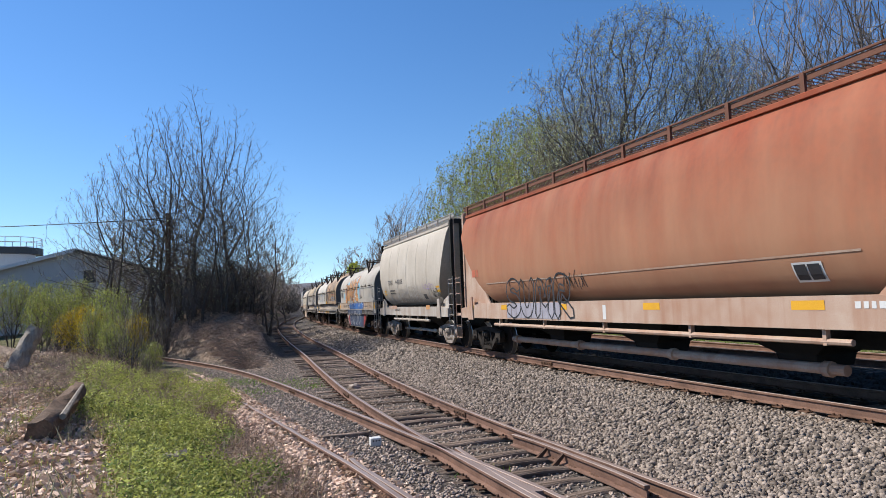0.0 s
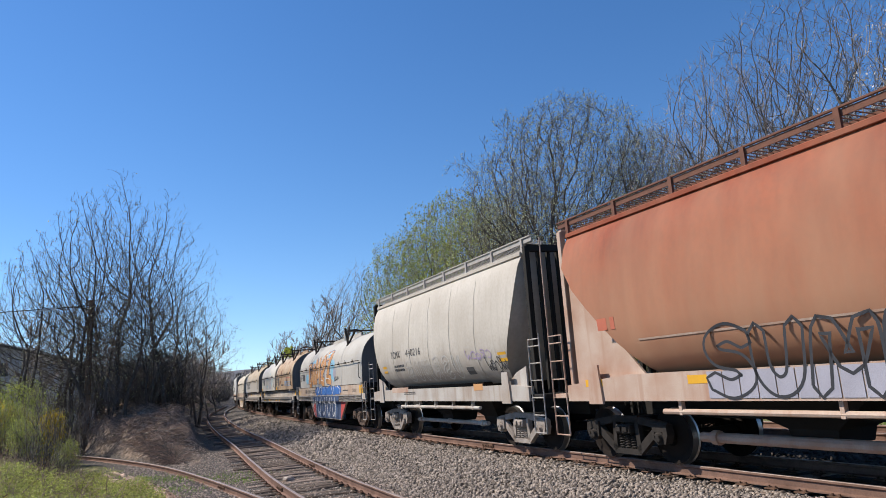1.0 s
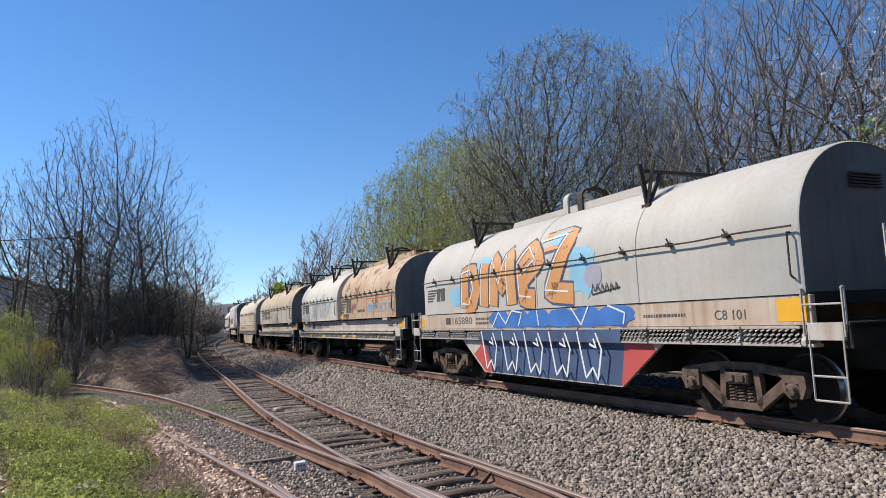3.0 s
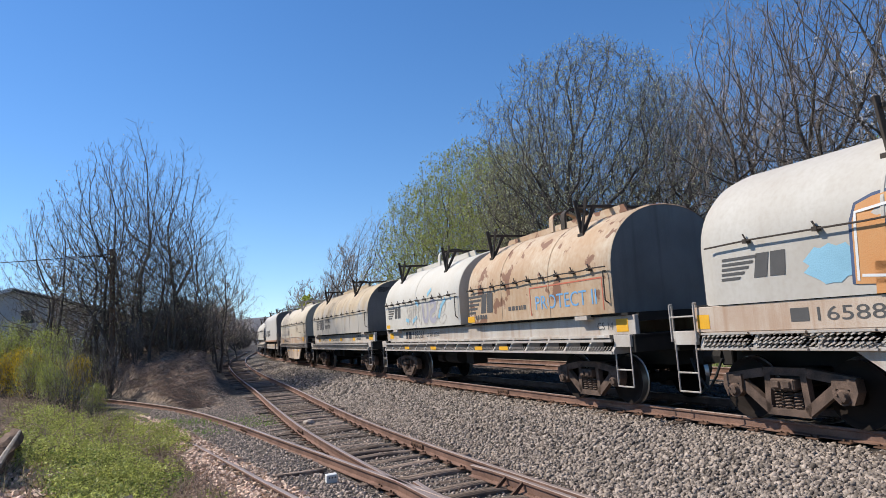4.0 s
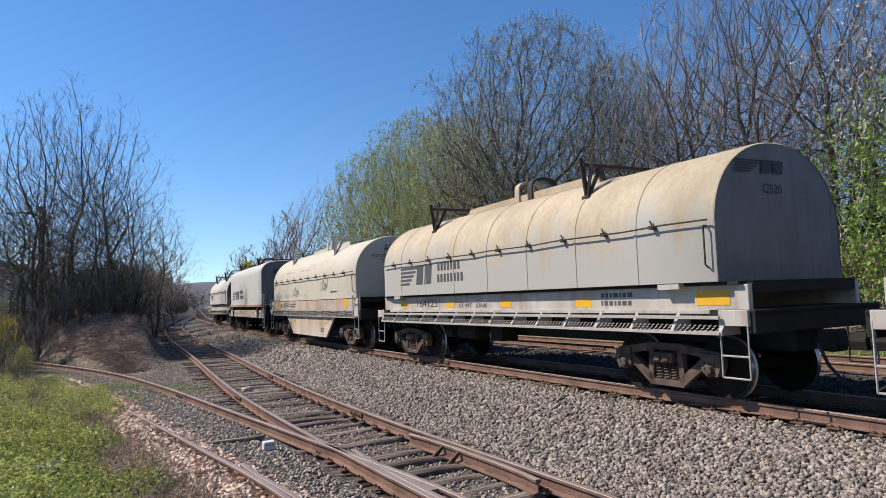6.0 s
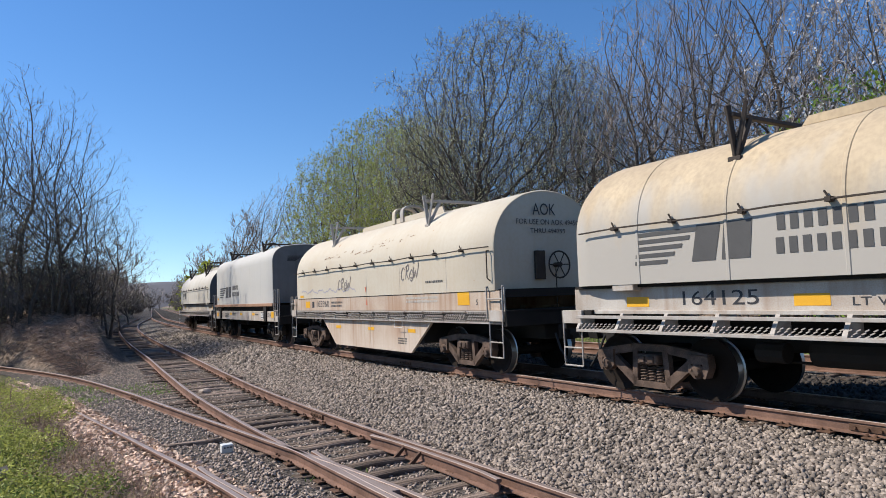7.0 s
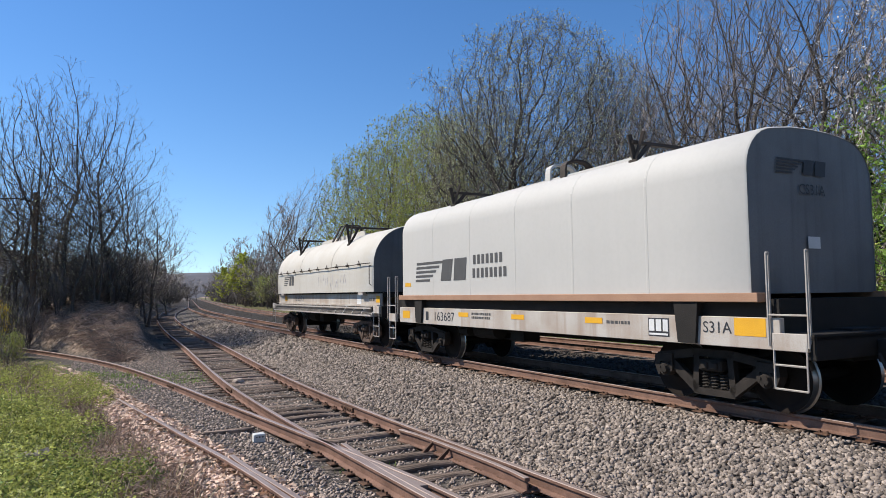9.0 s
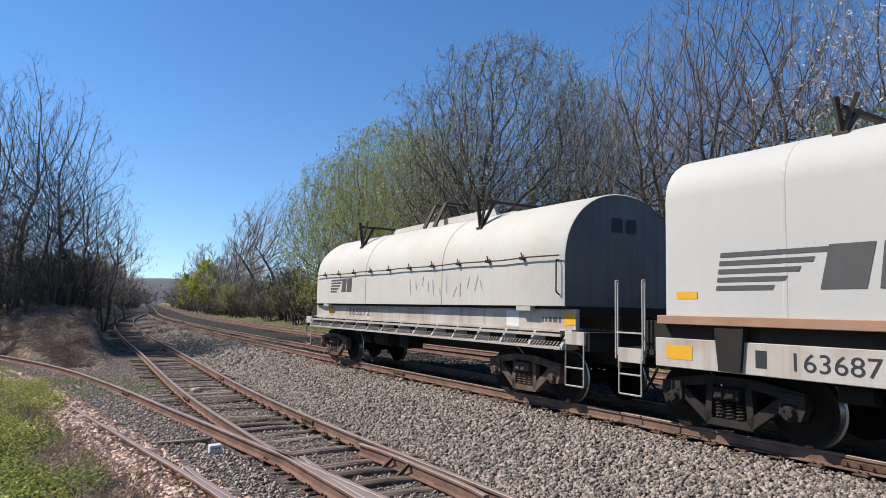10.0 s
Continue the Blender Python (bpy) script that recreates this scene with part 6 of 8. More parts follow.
def car_2():
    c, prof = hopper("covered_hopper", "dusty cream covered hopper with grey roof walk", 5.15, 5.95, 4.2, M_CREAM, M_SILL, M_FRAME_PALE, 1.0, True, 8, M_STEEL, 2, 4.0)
    at, s = hopper_at(prof), side_at(1.50)
    write(c, at, "TCMX", -3.2, 2.46, 0.22, M_GREYLET, 0.86)
    write(c, at, "440216", -1.85, 2.46, 0.22, M_GREYLET, 1.25)
    small_print(c, at, -3.05, 2.05, 0.85, 0.07, M_GREYLET, 51)
    patch(c, at, -4.15, 2.02, 0.35, 0.22)
    patch(c, at, 4.1, 2.0, 0.4, 0.22)
    small_print(c, s, -2.3, 1.30, 1.0, 0.03, M_GREYLET, 52)
    far = hopper_at(prof, 0.01)
    v, f = strokes(hollow([[(x0 + (1 - p) * 0.5, 1.75 + q * 0.5) for p, q in row] for x0, row in zip((-2.0, -1.35, -0.65, 0.1, 0.8, 1.4), BUBBLES + BUBBLES)], 0.07), 0.035)
    lay("graffiti", v, f, M_FAINT, c, far, "worn grey graffiti letters")
    v, f = strokes([[(2.5 + (1 - p) * 1.3, 2.12 + q * 0.2) for p, q in row] for row in scrawl("crocw")], 0.03)
    lay("graffiti", v, f, M_SPRAYPURPLE, c, far, "faded purple scrawl")
    v, f = strokes([[(3.5 + (1 - p) * 0.9, 1.78 + q * 0.3) for p, q in row] for row in scrawl("wrcow")], 0.03)
    lay("graffiti", v, f, M_GREYLET, c, far, "dark grey scrawl")
    v, f = strokes([[(2.45, 1.76), (2.45, 1.95)]], 0.42)
    lay("data_panel", v, f, M_GREYLET, c, far, "dark lubrication panel")
    for a0, w, mm in ((-3.4, 1.5, M_SILL_PINK), (2.7, 0.5, M_SPRAYORANGE)):
        patch(c, s, a0, 1.36, w, 0.16, mm, "faded reddish patch on the sill")
    return c


for build, u in ((car_1, 13.2), (car_2, 28.3), (car_3, 41.45), (car_4, 56.55), (car_5, 72.0), (car_6, 86.75), (car_7, 101.35), (car_8, 115.1)):
    CARS.append((build(), u))


# ---------------------------------------------------------------- trees and shrubs
M_BARK = shade("grey brown bark", (0.155, 0.13, 0.113), 0.9, dark=(0.05, 0.042, 0.036), scale=4, amount=0.7, fine=30, bump=0.5)
M_TWIG = shade("grey brown twigs", (0.44, 0.375, 0.33), 0.9, dark=(0.24, 0.20, 0.175), scale=0.6, amount=0.6, bump=0.0)
M_TWIGDARK = shade("dark twigs", (0.23, 0.20, 0.178), 0.9, dark=(0.11, 0.092, 0.082), scale=0.6, amount=0.6, bump=0.0)
M_BRUSH = shade("dead brown brush", (0.42, 0.31, 0.245), 0.9, dark=(0.20, 0.135, 0.105), scale=1.0, amount=0.7, bump=0.0, island=0.35)


def leaf_paint(name, base, dark, thin=0.35):
    """Young leaves that let some light through."""
    m = shade(name, base, 0.6, dark=dark, scale=0.8, amount=0.6, bump=0.0, island=0.55)
    n, ln = m.node_tree.nodes, m.node_tree.links
    tr = n.new("ShaderNodeBsdfTranslucent")
    bs = n["Principled BSDF"]
    src = bs.inputs["Base Color"].links[0].from_socket
    ln.new(src, tr.inputs[0])
    mx = n.new("ShaderNodeMixShader")
    mx.inputs[0].default_value = thin
    ln.new(bs.outputs[0], mx.inputs[1])
    ln.new(tr.outputs[0], mx.inputs[2])
    ln.new(mx.outputs[0], n["Material Output"].inputs[0])
    return m


M_BUD = leaf_paint("grey green opening buds", (0.56, 0.56, 0.34), (0.34, 0.33, 0.20), 0.4)
M_YOUNG = leaf_paint("young yellow green leaves", (0.42, 0.45, 0.12), (0.25, 0.28, 0.08))
M_FRESH = leaf_paint("fresh bright green leaves", (0.26, 0.40, 0.07), (0.13, 0.22, 0.04))
M_LIME = leaf_paint("yellow green spring leaves", (0.50, 0.52, 0.08), (0.30, 0.33, 0.06), 0.45)
M_BLOSSOM = leaf_paint("white blossom", (0.72, 0.68, 0.66), (0.5, 0.45, 0.42))
M_GOLD = leaf_paint("yellow forsythia flowers", (0.55, 0.40, 0.03), (0.32, 0.24, 0.03))
M_IVY = leaf_paint("yellow green ivy leaves", (0.50, 0.52, 0.14), (0.24, 0.27, 0.07), 0.35)
M_DEEP = leaf_paint("deep green ivy leaves", (0.22, 0.31, 0.075), (0.09, 0.14, 0.035), 0.3)
M_STRAW = leaf_paint("dry straw grass", (0.50, 0.43, 0.26), (0.30, 0.24, 0.14), 0.2)
M_CEDAR = leaf_paint("dark cedar needles", (0.035, 0.06, 0.025), (0.02, 0.03, 0.015), 0.1)
M_LEAF = leaf_paint("dead leaves", (0.74, 0.54, 0.41), (0.38, 0.24, 0.165), 0.1)


def grow(seed, height, spread, stems=1, fork=0.25, density=1.0, up=0.12, fine=2, nn=(9, 6, 4, 2, 1), thick=1.0, kids=(3, 2), dome=1.6):
    """Branches of a bare tree: lists of (start, end, radius, radius) by level, and the twig tips."""
    r = random.Random(seed)
    levels = [[], [], [], [], []]
    tips = []

    def rnd_dir(d, ang):
        ax = d.orthogonal().normalized()
        ax.rotate(Matrix.Rotation(r.uniform(0, 2 * math.pi), 3, d))
        v = d.copy()
        v.rotate(Matrix.Rotation(ang, 3, ax))
        return v

    zc, rz, rx = height * 0.56, height * 0.50, spread * 1.02

    def branch(p, d, length, rad, lv):
        n = nn[lv]
        seg = length / n
        for i in range(n):
            d = (d + Vector((r.gauss(0, 0.10), r.gauss(0, 0.10), r.gauss(0, 0.06) + up * (0.3, 0.42, 0.25, 0.1, 0.0)[lv]))).normalized()
            q = p + d * seg
            if lv and ((q.x / rx) ** 2 + (q.y / rx) ** 2 + ((q.z - zc) / rz) ** 2) > dome * r.uniform(0.85, 1.1) and i:
                break
            r0, r1 = rad * (1 - 0.80 * i / n), rad * (1 - 0.80 * (i + 1) / n)
            levels[lv].append((tuple(p), tuple(q), r0, r1))
            t = (i + 1) / n
            if lv == 0 and t > fork:
                for _ in range(kids[0] if r.random() < density else kids[0] - 1):
                    ln = spread * r.uniform(0.65, 1.1) * (1.15 - 0.65 * (t - fork) / (1 - fork))
                    branch(q, rnd_dir(d, radians(r.uniform(28, 58))), ln, r1 * 0.55 + 0.012, 1)
            elif lv == 1:
                for _ in range(kids[1]):
                    branch(q, rnd_dir(d, radians(r.uniform(25, 50))), length * r.uniform(0.30, 0.50), r1 * 0.5 + 0.012 * thick, 2)
            elif lv == 2:
                for _ in range(fine):
                    branch(q, rnd_dir(d, radians(r.uniform(20, 50))), length * r.uniform(0.4, 0.7), 0.013 * thick, 3)
            elif lv == 3:
                branch(q, rnd_dir(d, radians(r.uniform(15, 45))), length * r.uniform(0.5, 0.8), 0.0095 * thick, 4)
            p = q
        if lv >= 3:
            tips.append(tuple(p))

    for k in range(stems):
        a = 2 * math.pi * k / stems + r.uniform(-0.5, 0.5)
        lean = 0.0 if stems == 1 else r.uniform(0.10, 0.26)
        d = Vector((math.cos(a) * lean, math.sin(a) * lean, 1)).normalized()
        off = 0.0 if stems == 1 else 0.22
        h = height * (r.uniform(0.82, 1.0) if k else 1.0)
        branch(Vector((math.cos(a) * off, math.sin(a) * off, -0.15)), d, h, height * 0.0095 / (1 if stems == 1 else 1.2) + 0.02, 0)
    return levels, tips


def dome(t):
    """Outline of a broad crown, from its foot (0) to its top (1)."""
    return np.where(t < 0.35, 0.68 + 0.32 * t / 0.35, np.sqrt(np.clip(1 - ((t - 0.35) / 0.65) ** 2, 0, 1)))


def oval(t):
    """Outline of a tall crown that is widest below its middle."""
    return np.sin(np.pi * (0.10 + 0.88 * t) ** 0.85) ** 0.75


def crown(seed, height, spread, base, n, outline, stems=1, lead=0.5, rise=0.25, step=0.30, kill=0.36, lean=0.12, shell=0.5, reach=1.7):
    """A branching frame that grows towards places scattered through its crown: nodes, parents, radii."""
    rng = np.random.default_rng(seed)
    t = rng.random(n * 4)
    t = t[rng.random(n * 4) < outline(t) ** 1.5][:n]
    rad = spread * outline(t) * rng.random(len(t)) ** shell * (1 + 0.16 * rng.normal(0, 1, len(t)))
    ang = rng.uniform(0, 2 * np.pi, len(t))
    goal = np.stack([rad * np.cos(ang), rad * np.sin(ang), height * (base + (1 - base) * t)], -1)
    pos, par, kids = [], [], []
    for k in range(stems):
        a = 2 * np.pi * k / stems + rng.uniform(-0.5, 0.5)
        p = np.array([0.0, 0.0, -0.2]) if stems == 1 else np.array([0.05 * np.cos(a), 0.05 * np.sin(a), -0.2])
        d = np.array([0.0, 0.0, 1.0]) if stems == 1 else np.array([lean * np.cos(a), lean * np.sin(a), 1.0])
        top = height * lead * rng.uniform(0.8, 1.0)
        last = -1
        while p[2] < top:
            pos.append(p)
            par.append(last)
            kids.append(0)
            last = len(pos) - 1
            d = d + rng.normal(0, 0.05, 3) * np.array([1, 1, 0.2])
            d /= np.linalg.norm(d)
            p = p + d * step
    P = np.array(pos)
    gap = np.linalg.norm(goal[:, None] - P[None], axis=2)
    near, dist = gap.argmin(1), gap.min(1)
    for _ in range(110):
        keep = dist > kill
        goal, near, dist = goal[keep], near[keep], dist[keep]
        use = dist < reach
        if use.sum() < 4:
            break
        pull = goal[use] - P[near[use]]
        pull /= np.linalg.norm(pull, axis=1)[:, None]
        tot = np.zeros((len(P), 3))
        np.add.at(tot, near[use], pull)
        grown = [i for i in np.unique(near[use]) if kids[i] < 3]
        if not grown:
            break
        d = tot[grown] + rng.normal(0, 0.22, (len(grown), 3))
        d /= np.linalg.norm(d, axis=1)[:, None] + 1e-9
        d[:, 2] += rise
        d /= np.linalg.norm(d, axis=1)[:, None] + 1e-9
        fresh = P[grown] + d * step
        first = len(P)
        for i in grown:
            kids[i] += 1
            par.append(i)
            kids.append(0)
        P = np.concatenate([P, fresh])
        gap = np.linalg.norm(goal[:, None] - fresh[None], axis=2)
        better = gap.min(1) < dist
        near = np.where(better, first + gap.argmin(1), near)
        dist = np.minimum(dist, gap.min(1))
    par = np.array(par)
    load = np.zeros(len(P))
    for i in range(len(P) - 1, -1, -1):
        load[i] = max(load[i], 0.0075 ** 2.15)
        if par[i] >= 0:
            load[par[i]] += load[i]
    return P, par, load ** (1 / 2.15), rng


def twigs(P, par, R, rng, length, per, width=0.0075):
    """Fine forked shoots on the thin branches: segments and their tips."""
    thin = np.repeat(np.where((R < 0.022) & (par >= 0))[0], per)
    a = P[thin] - (P[thin] - P[par[thin]]) * rng.random((len(thin), 1))
    d = P[thin] - P[par[thin]]
    d /= np.linalg.norm(d, axis=1)[:, None] + 1e-9
    d = d + rng.normal(0, 0.5, d.shape) + np.array([0, 0, 0.22])
    d /= np.linalg.norm(d, axis=1)[:, None]
    b = a + d * (length * rng.uniform(0.5, 1.3, len(a)))[:, None]
    mid = a + (b - a) * rng.uniform(0.3, 0.7, (len(a), 1))
    e = d + rng.normal(0, 0.45, d.shape)
    e /= np.linalg.norm(e, axis=1)[:, None]
    c = mid + e * (length * rng.uniform(0.3, 0.8, len(a)))[:, None]
    segs = [(p, q, width, width * 0.6) for p, q in zip(a, b)] + [(p, q, width * 0.8, width * 0.5) for p, q in zip(mid, c)]
    return segs, np.concatenate([b, c])


def crowned_kind(seed, height, spread, base, n, outline, leaf=None, leaf_size=0.05, leaf_share=0.6, leaf_per=1, twig=None, shoot=0.55, per=1, **more):
    """Trunk, limbs, twigs and leaves of a tree whose crown fills an outline."""
    P, par, R, rng = crown(seed, height, spread, base, n, outline, **more)
    own = np.where(par >= 0)[0]
    thick = own[R[own] > 0.034]
    mid = own[(R[own] <= 0.034) & (R[own] > 0.013)]
    slim = own[R[own] <= 0.013]
    seg = lambda ids: [(P[par[i]], P[i], min(R[par[i]], R[i] * 1.25), R[i]) for i in ids]
    tw = twig or M_TWIG
    meshes = []
    v, f = tubes(seg(thick), 5)
    meshes.append(("trunk", raw_mesh("trunk", v, f, M_BARK, True)))
    v, f = tubes(seg(mid), 3)
    meshes.append(("crown", raw_mesh("crown", v, f, M_BARK, True)))
    shoots, tips = twigs(P, par, R, rng, shoot, per)
    v, f = tubes(seg(slim) + shoots, 2)
    meshes.append(("twig", raw_mesh("twig", v, f, tw)))
    if leaf:
        tips = tips[rng.random(len(tips)) < leaf_share]
        v, f = leaves(tips, leaf_size, rng, 0.07, leaf_per)
        meshes.append(("foliage", raw_mesh("foliage", v, f, leaf)))
    return meshes, float(P[:, 2].max())


def tubes(segs, sides):
    """Tapered bars round many segments, in one mesh."""
    A = np.array([s[0] for s in segs])
    B = np.array([s[1] for s in segs])
    R0 = np.array([s[2] for s in segs])
    R1 = np.array([s[3] for s in segs])
    D = B - A
    D /= np.linalg.norm(D, axis=1)[:, None] + 1e-9
    ref = np.where(np.abs(D[:, 2:3]) > 0.9, np.array([[1.0, 0, 0]]), np.array([[0, 0, 1.0]]))
    U = np.cross(D, ref)
    U /= np.linalg.norm(U, axis=1)[:, None] + 1e-9
    W = np.cross(D, U)
    n, k = len(segs), sides
    verts = np.zeros((n, 2, k, 3))
    for j in range(k):
        c, s = math.cos(2 * math.pi * j / k), math.sin(2 * math.pi * j / k)
        o = U * c + W * s
        verts[:, 0, j] = A + o * R0[:, None]
        verts[:, 1, j] = B + o * R1[:, None]
    base = (np.arange(n) * 2 * k)[:, None]
    if k == 2:
        faces = np.concatenate([base + np.array([[0, 1, 3, 2]])], 0)
    else:
        faces = np.concatenate([base + np.array([[j, (j + 1) % k, k + (j + 1) % k, k + j]]) for j in range(k)], 0)
    return verts.reshape(-1, 3), faces


def raw_mesh(name, verts, faces, mat, smooth=False):
    """A mesh straight from arrays; faces all of one size."""
    me = bpy.data.meshes.new(name)
    nf, k = faces.shape
    me.vertices.add(len(verts))
    me.vertices.foreach_set("co", np.asarray(verts, np.float32).ravel())
    me.loops.add(nf * k)
    me.loops.foreach_set("vertex_index", faces.astype(np.int32).ravel())
    me.polygons.add(nf)
    me.polygons.foreach_set("loop_start", np.arange(0, nf * k, k, dtype=np.int32))
    if smooth:
        me.polygons.foreach_set("use_smooth", np.ones(nf, bool))
    me.materials.append(mat)
    me.update(calc_edges=True)
    me.validate()
    return me


def leaves(points, size, rng, spread=0.12, per=1, flat=0.0):
    """Small folded leaf blades scattered round points."""
    P = np.repeat(np.asarray(points), per, axis=0)
    n = len(P)
    P = P + rng.normal(0, spread, (n, 3))
    d = rng.normal(0, 1, (n, 3))
    d[:, 2] *= 1 - flat
    d /= np.linalg.norm(d, axis=1)[:, None]
    e = rng.normal(0, 1, (n, 3))
    e -= d * (e * d).sum(1)[:, None]
    e /= np.linalg.norm(e, axis=1)[:, None]
    s = (size * rng.uniform(0.6, 1.3, n))[:, None]
    V = np.stack([P - d * s, P + e * s * 0.5, P + d * s, P - e * s * 0.5], 1).reshape(-1, 3)
    F = (np.arange(n) * 4)[:, None] + np.array([[0, 1, 2, 3]])
    return V, F


def tree_kind(seed, height, spread, stems=1, fork=0.25, density=1.0, leaf=None, leaf_size=0.06, leaf_per=1, leaf_share=1.0, twig=None, up=0.12, fine=2, nn=(9, 6, 4, 2, 1), thick=1.0, kids=(3, 2), dome=1.6, coarse=False):
    levels, tips = grow(seed, height, spread, stems, fork, density, up, fine, nn, thick, kids, dome)
    top = max(s[1][2] for lv in levels for s in lv)
    meshes = []
    v, f = tubes(levels[0] + levels[1], 3 if coarse else 4)
    meshes.append(("trunk", raw_mesh("trunk", v, f, M_BARK, True)))
    tw = twig or M_TWIG
    v, f = tubes(levels[2], 2 if coarse else 3)
    meshes.append(("crown", raw_mesh("crown", v, f, tw if coarse else M_BARK, True)))
    v, f = tubes(levels[3] if coarse else levels[3] + levels[4], 2)
    meshes.append(("twig", raw_mesh("twig", v, f, tw)))
    if leaf:
        rng = np.random.default_rng(seed)
        t = np.array(tips)
        t = t[rng.random(len(t)) < leaf_share]
        v, f = leaves(t, leaf_size, rng, 0.10, leaf_per)
        meshes.append(("foliage", raw_mesh("foliage", v, f, leaf)))
    return meshes, top


SMALL = (5, 3, 2, 1, 1)
FAR = (6, 4, 3, 1, 1)
KINDS = {
    "bare": crowned_kind(1, 14, 4.4, 0.20, 2100, oval, lead=0.5, rise=0.07, leaf=M_BUD, leaf_size=0.035, leaf_share=0.12),
    "bare_tall": crowned_kind(2, 16, 4.8, 0.22, 2700, oval, lead=0.5, rise=0.10, leaf=M_BUD, leaf_size=0.035, leaf_share=0.10),
    "bare_fork": crowned_kind(3, 14, 4.2, 0.24, 2000, oval, stems=2, lead=0.40, rise=0.10, lean=0.16),
    "round": crowned_kind(4, 15, 5.6, 0.20, 6800, dome, stems=2, lead=0.40, rise=0.03, lean=0.22, shell=0.42, reach=1.2, kill=0.30, step=0.27, leaf=M_BUD, leaf_size=0.046, leaf_share=0.7, leaf_per=1, shoot=0.42, per=3, twig=M_TWIGDARK),
    "green": crowned_kind(5, 12, 4.8, 0.12, 3000, dome, stems=3, lead=0.34, rise=0.08, lean=0.3, reach=1.5, leaf=M_YOUNG, leaf_size=0.065, leaf_share=0.9, leaf_per=3, per=2),
    "fresh": crowned_kind(6, 8, 3.2, 0.08, 1000, dome, stems=3, lead=0.14, rise=0.15, lean=0.25, leaf=M_FRESH, leaf_size=0.07, leaf_share=1.0, leaf_per=4),
    "blossom": crowned_kind(7, 11, 3.6, 0.22, 1300, oval, lead=0.4, rise=0.25, leaf=M_BLOSSOM, leaf_size=0.05, leaf_share=0.8, leaf_per=2),
    "dark": crowned_kind(8, 13, 3.2, 0.14, 2000, oval, lead=0.62, rise=0.30, shell=0.6, twig=M_TWIGDARK, leaf=M_BUD, leaf_size=0.04, leaf_share=0.16, shoot=0.45),
    "dark_fork": crowned_kind(9, 13, 3.4, 0.10, 2200, oval, stems=3, lead=0.50, rise=0.30, lean=0.14, shell=0.6, twig=M_TWIGDARK, leaf=M_BUD, leaf_size=0.045, leaf_share=0.30, shoot=0.45),
    "far": tree_kind(10, 12, 5.0, fork=0.12, density=0.8, twig=M_TWIG, fine=2, nn=FAR, thick=3.6, up=0.16, dome=1.1, coarse=True),
    "far_green": tree_kind(11, 10, 3.4, fork=0.12, density=0.3, leaf=M_LIME, leaf_size=0.20, leaf_per=4, fine=1, nn=FAR, thick=2.0, coarse=True),
    "shrub": tree_kind(12, 4.2, 1.7, stems=5, fork=0.2, density=0.4, kids=(2, 1), twig=M_TWIG, thick=0.9, fine=1, up=0.14, nn=SMALL, coarse=True, leaf=M_YOUNG, leaf_size=0.05, leaf_share=0.35),
    "dark_shrub": tree_kind(13, 4.0, 1.9, stems=6, fork=0.12, density=1.0, twig=M_TWIGDARK, fine=1, up=0.08, nn=SMALL, thick=2.4, coarse=True, kids=(2, 2)),
    "gold_shrub": tree_kind(14, 2.4, 1.1, stems=6, fork=0.15, density=1.0, leaf=M_GOLD, leaf_size=0.05, leaf_per=3, fine=1, nn=SMALL),
    "pale_shrub": tree_kind(15, 3.6, 1.7, stems=6, fork=0.12, density=1.0, leaf=M_YOUNG, leaf_size=0.07, leaf_per=2, fine=1, nn=SMALL, coarse=True),
}
TREE_WORDS = {
    "bare": ("tree", "leafless grey brown tree at the edge of the wood"),
    "bare_tall": ("tree", "tall leafless tree with dark limbs and fine twigs"),
    "bare_fork": ("tree", "leafless tree with a forked trunk"),
    "round": ("tree", "broad round-crowned tree with opening grey green buds"),
    "green": ("tree", "spreading tree in young yellow green leaf"),
    "fresh": ("tree", "low tree in fresh bright green leaf"),
    "blossom": ("tree", "slender tree dotted with white blossom"),
    "dark": ("tree", "slim dark leafless tree on the overgrown bank"),
    "dark_fork": ("tree", "slim dark forked tree on the overgrown bank"),
    "far": ("tree", "distant leafless tree beside the line"),
    "far_green": ("tree", "distant tree in bright spring green"),
    "shrub": ("shrub", "leafless brown shrub of thin upright stems"),
    "dark_shrub": ("shrub", "dense dark leafless shrub beside the siding"),
    "gold_shrub": ("shrub", "forsythia bush in yellow flower"),
    "pale_shrub": ("shrub", "shrub with pale young green leaves"),
}


def plant(kind, x, y, height, turn, squash=1.0):
    meshes, top = KINDS[kind]
    k = height / top
    m = Matrix.Translation((x, y, gz(x, y) - 0.05)) @ Matrix.Rotation(turn, 4, "Z")
    nm, label = TREE_WORDS[kind]
    ob = tagged(empty(nm, m), label, nm, "trees by the line" if nm == "tree" else "shrubs by the line")
    ob.scale = (k * squash, k * squash, k)
    for name, me in meshes:
        p = new(name, me)
        p.parent = ob
        if name in ("twig", "foliage", "crown"):
            p["kind"] = "stuff"
    return ob


def plant_seen(kind, az, dist, el, turn, squash=1.0):
    """A tree in a direction from the camera's stand (degrees right of the y axis), with its top at an elevation."""
    x, y = dist * math.sin(radians(az)), dist * math.cos(radians(az))
    h = EYE[2] + dist * math.tan(radians(el)) - gz(x, y)
    return plant(kind, x, y, h, turn, squash)


